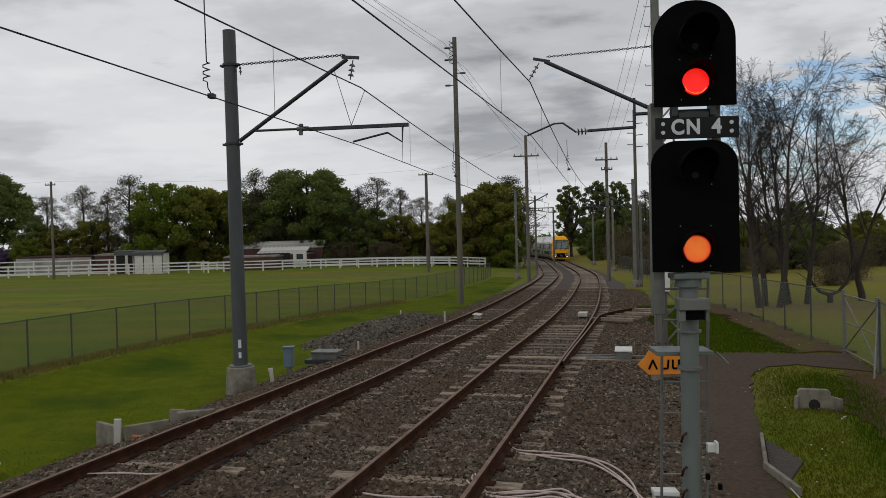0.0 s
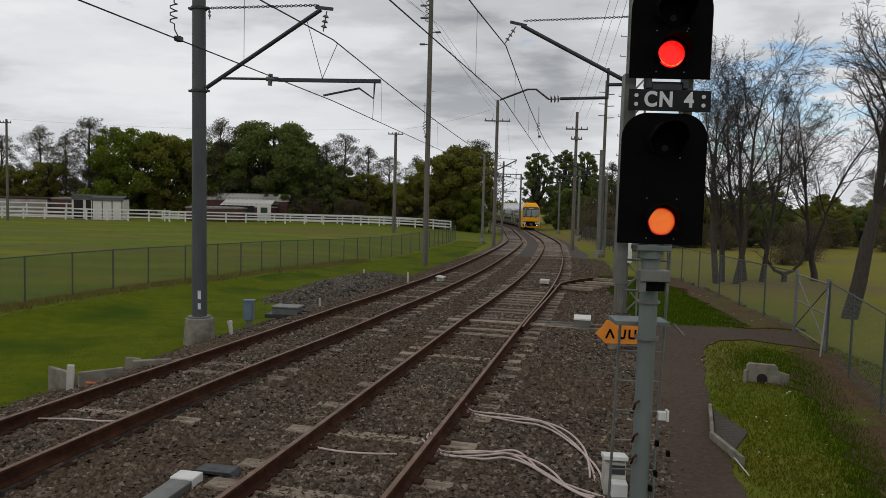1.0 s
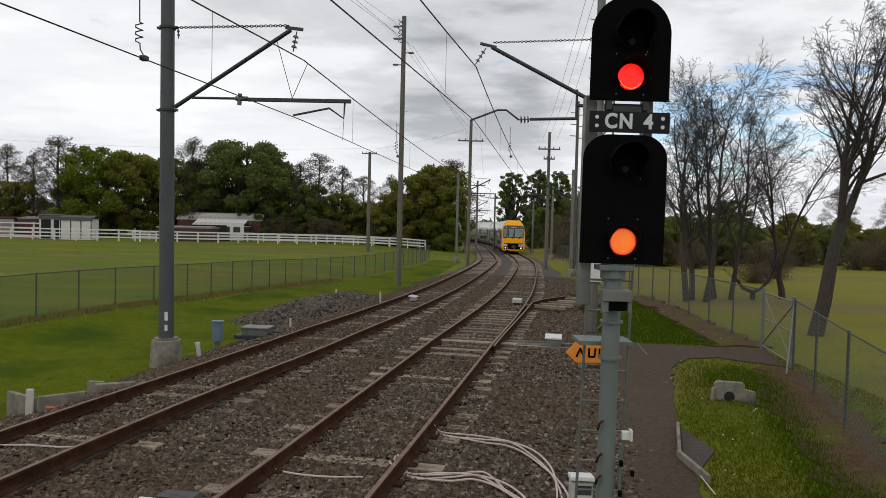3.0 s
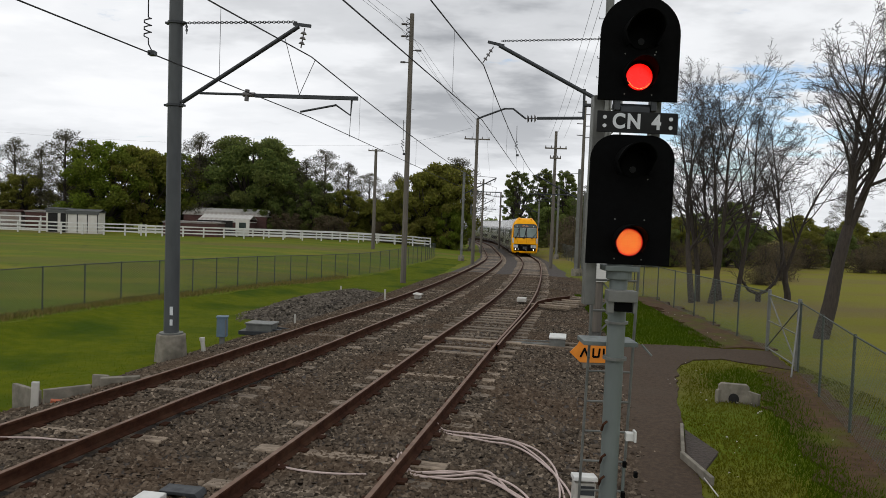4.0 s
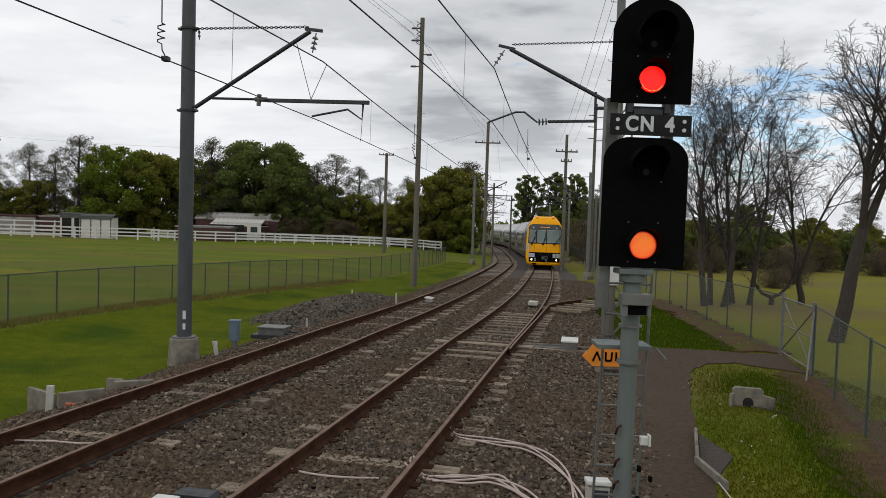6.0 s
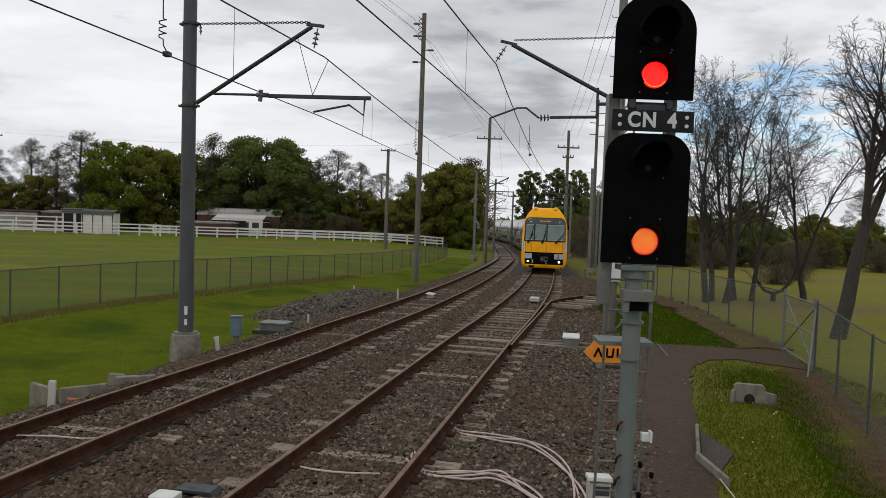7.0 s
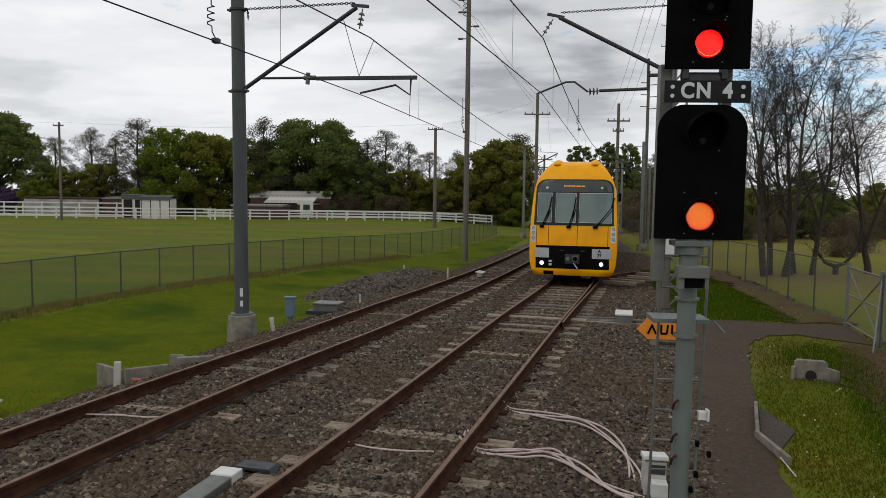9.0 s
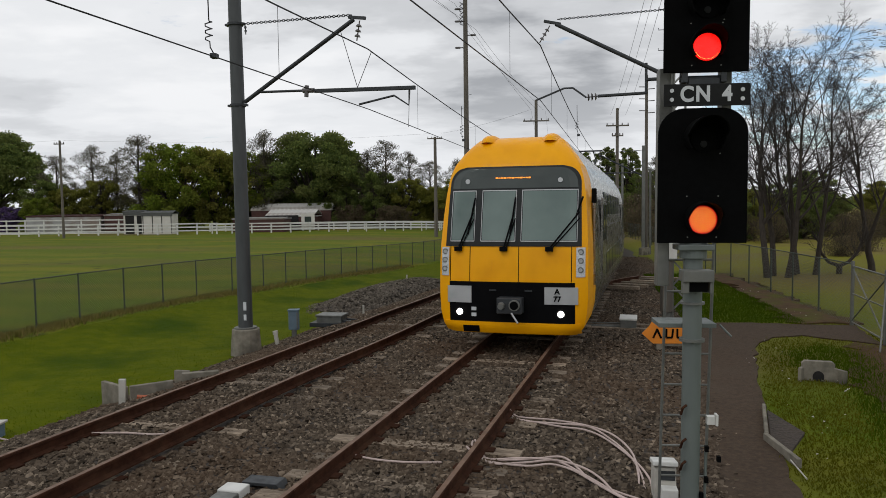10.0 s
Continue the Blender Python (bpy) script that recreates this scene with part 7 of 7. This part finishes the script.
    for x, dx in ((-1.08, 0.30), (-0.14, 0.20), (0.77, 0.60)):
        w = part("wiper", Geo().tube([(x, nose(x, 2.02) - 0.06, 2.0), (x + dx * 0.95, nose(x + dx * 0.95, 2.72) - 0.07, 2.72)], 0.016, 6).tube([(x + 0.05, nose(x, 2.02) - 0.06, 2.0), (x + dx * 0.9 + 0.04, nose(x + dx * 0.9, 2.6) - 0.07, 2.6)], 0.012, 6).tube([(x + dx * 0.62, nose(x + dx, 2.4) - 0.07, 2.28), (x + dx * 1.05, nose(x + dx, 3.0) - 0.06, 3.02)], 0.018, 6), M["trainblack"], car)
        part("wiper_foot", Geo().box((x, nose(x, 1.99) - 0.06, 1.99), (0.15, 0.1, 0.09)), M["trainblack"], w, "", 0.01)
    # seams of the yellow panel
    for x in (-0.84, 0.16, 1.20, -1.26):
        part("panel_seam", skin(x - 0.007, x + 0.007, 1.34, 2.05, 0.006, 0.012, 1, 6), M["trainblack"], car)
    part("hatch", skin(-0.52, -0.38, 1.55, 1.80, 0.010, 0.014, 2, 2), M["yellow"], car)
    # coupler bay, side panels and lamps
    bay = part("coupler_bay", skin(-1.27, 1.27, 0.50, 1.33, 0.010, 0.05, 20, 6), M["trainblack"], car, "black coupler bay")
    for x0, x1 in ((-1.31, -0.80), (0.68, 1.33)):
        part("silver_panel", skin(x0, x1, 0.90, 1.24, 0.030, 0.03, 6, 3), M["silver"], bay, "silver panel")
    tx = text_mesh("A\n77", 0.15, 0.002)
    tx.materials.append(M["trainblack"])
    ob = new("car_mark", tx)
    ob.parent = bay
    ob.matrix_world = pose(0.93, nose(0.93, 1.08) - 0.045, 1.08, 90, 0, 12)
    cp = part("coupler", Geo().box((0.02, -0.10, 0.88), (0.50, 0.35, 0.32)), M["steel_dark"], car, "grey coupler head", 0.02)
    part("coupler_cone", Geo().tube([(-0.13, -0.05, 0.90), (-0.13, -0.38, 0.88)], 0.10, 14, True, 0.06), M["galv"], cp, "worn pale coupling cone", 0, True)
    part("coupler_cup", Geo().tube([(0.13, -0.05, 0.90), (0.13, -0.34, 0.90)], 0.11, 14), M["galv"], cp, "round coupling cup", 0.008)
    # black plug on the closed cup paints its dark hollow
    part("coupler_cup_hole", Geo().tube([(0.13, -0.30, 0.90), (0.13, -0.345, 0.90)], 0.085, 14), M["black"], cp)
    part("coupler_handle", Geo().tube([(0.08, -0.34, 0.75), (0.22, -0.42, 0.57)], 0.02, 6), M["silver"], cp)
    for x in (-0.36, 0.36):
        part("bay_fitting", Geo().box((x, 0.0, 1.16), (0.14, 0.06, 0.03)), M["steel_dark"], bay)
    for x in (-1.05, 1.00):
        part("headlamp", disc(Geo(), x, 0.71, 0.066, nose(x, 0.73) - 0.035, nose(x, 0.73) + 0.02, 20), M["lamp"], car, "glowing white headlamp")
    for s in (-1, 1):
        cl = part("lamp_cluster", skin(s * 1.29, s * 1.46, 1.44, 2.02, 0.018, 0.03, 3, 6), M["lens"], car, "clear lamp cluster")
        for z in (1.58, 1.76, 1.93):
            x = s * 1.375
            part("lamp_eye", disc(Geo(), x, z, 0.06, nose(x, z) - 0.035, nose(x, z), 14), M["galv"], cl)
            part("lamp_glass", disc(Geo(), x, z, 0.038, nose(x, z) - 0.042, nose(x, z) - 0.03, 12), M["lens"], cl)
    part("bumper", skin(-1.38, 1.38, 0.30, 0.52, 0.03, 0.06, 20, 4), M["yellow"], car, "rounded yellow bumper lip", 0, True)
    part("step_recess", skin(-0.98, -0.64, 0.30, 0.44, 0.045, 0.03, 5, 2), M["trainblack"], car)
    for z in (0.66, 0.78):
        part("label", skin(-0.80, -0.70, z - 0.035, z + 0.035, 0.03, 0.02, 2, 2), M["letters"], bay)
    part("side_mirror", Geo().box((1.56, 1.05, 3.05), (0.10, 0.12, 0.3)), M["trainblack"], car, "", 0.02)
    side_things(car, 2.2, 20.0)
    part("cab_door", Geo().box((1.53, 1.9, 2.1), (0.04, 0.7, 1.9)), M["steel"], car)
    part("cab_door", Geo().box((-1.53, 1.9, 2.1), (0.04, 0.7, 1.9)), M["steel"], car)
    for y in (3.4, 16.8):
        bogie(car, y)
    part("underframe", Geo().box((0, 10, 0.55), (2.5, 8, 0.5)), M["trainblack"], car, "", 0.02)
    part("pantograph", Geo().tube([(0.55, 14.2, 4.35), (0.55, 15.6, 4.85), (0.55, 14.3, 5.05)], 0.025, 6).tube([(-0.55, 14.2, 4.35), (-0.55, 15.6, 4.85), (-0.55, 14.3, 5.05)], 0.025, 6).tube([(-0.9, 14.3, 5.07), (0.9, 14.3, 5.07)], 0.03, 6), M["steel_dark"], car, "raised pantograph")
    return car


def build_mid_car():
    car = thing("passenger_car", "silver double-deck passenger car of the train, moving", "train car", None, "train cars")
    part("body", body_shell(0.25, 20.0), M["steel"], car, "ribbed stainless body", 0, True)
    part("gangway", Geo().box((0, 0.1, 2.1), (1.2, 0.5, 2.4)), M["trainblack"], car)
    part("roof_unit", Geo().box((0, 4, 4.36), (1.3, 3.0, 0.12)).box((0, 16, 4.36), (1.3, 3.0, 0.12)), M["silver"], car, "", 0.02)
    side_things(car, 0.25, 20.0)
    for y in (3.2, 16.8):
        bogie(car, y)
    part("underframe", Geo().box((0, 10, 0.55), (2.5, 8, 0.5)), M["trainblack"], car, "", 0.02)
    return car


cab = build_cab_car()
cars = [build_mid_car()]
for _ in range(6):
    cars.append(copy_thing(cars[0], pose(0, 0, 0)))

ARC = np.concatenate([[0], np.cumsum(np.hypot(np.diff(XS), np.diff(YS)))])
NOSE_AT = [(0.0, 126.6), (2.0, 104.8), (4.0, 82.3), (5.5, 65.5), (7.0, 47.8), (8.0, 36.0), (9.0, 25.1), (9.5, 19.8), (10.0, 14.4)]


def nose_y(t):
    """Where along the line the train's nose is."""
    c = np.polyfit([p[0] for p in NOSE_AT], [p[1] for p in NOSE_AT], 3)
    return float(np.polyval(c, t))


def car_pose(t, back):
    """The pose of a car whose front end is that far behind the nose."""
    s0 = float(np.interp(nose_y(t), YS, ARC)) + back
    a = line_at(float(np.interp(s0 + 3.3, ARC, YS)))[0]
    b = line_at(float(np.interp(s0 + 16.8, ARC, YS)))[0]
    d = b - a
    head = -math.degrees(math.atan2(d.x, d.y))
    tilt = math.degrees(math.atan2(d.z, math.hypot(d.x, d.y)))
    m = pose(a.x, a.y, a.z, tilt, 0, head)
    return m @ pose(0, -3.3, 0)


def motions():
    """The train runs towards the camera."""
    for i, c in enumerate([cab] + cars):
        walk(c, [(0.25 * k, car_pose(0.25 * k, 20.2 * i)) for k in range(41)])


motions()
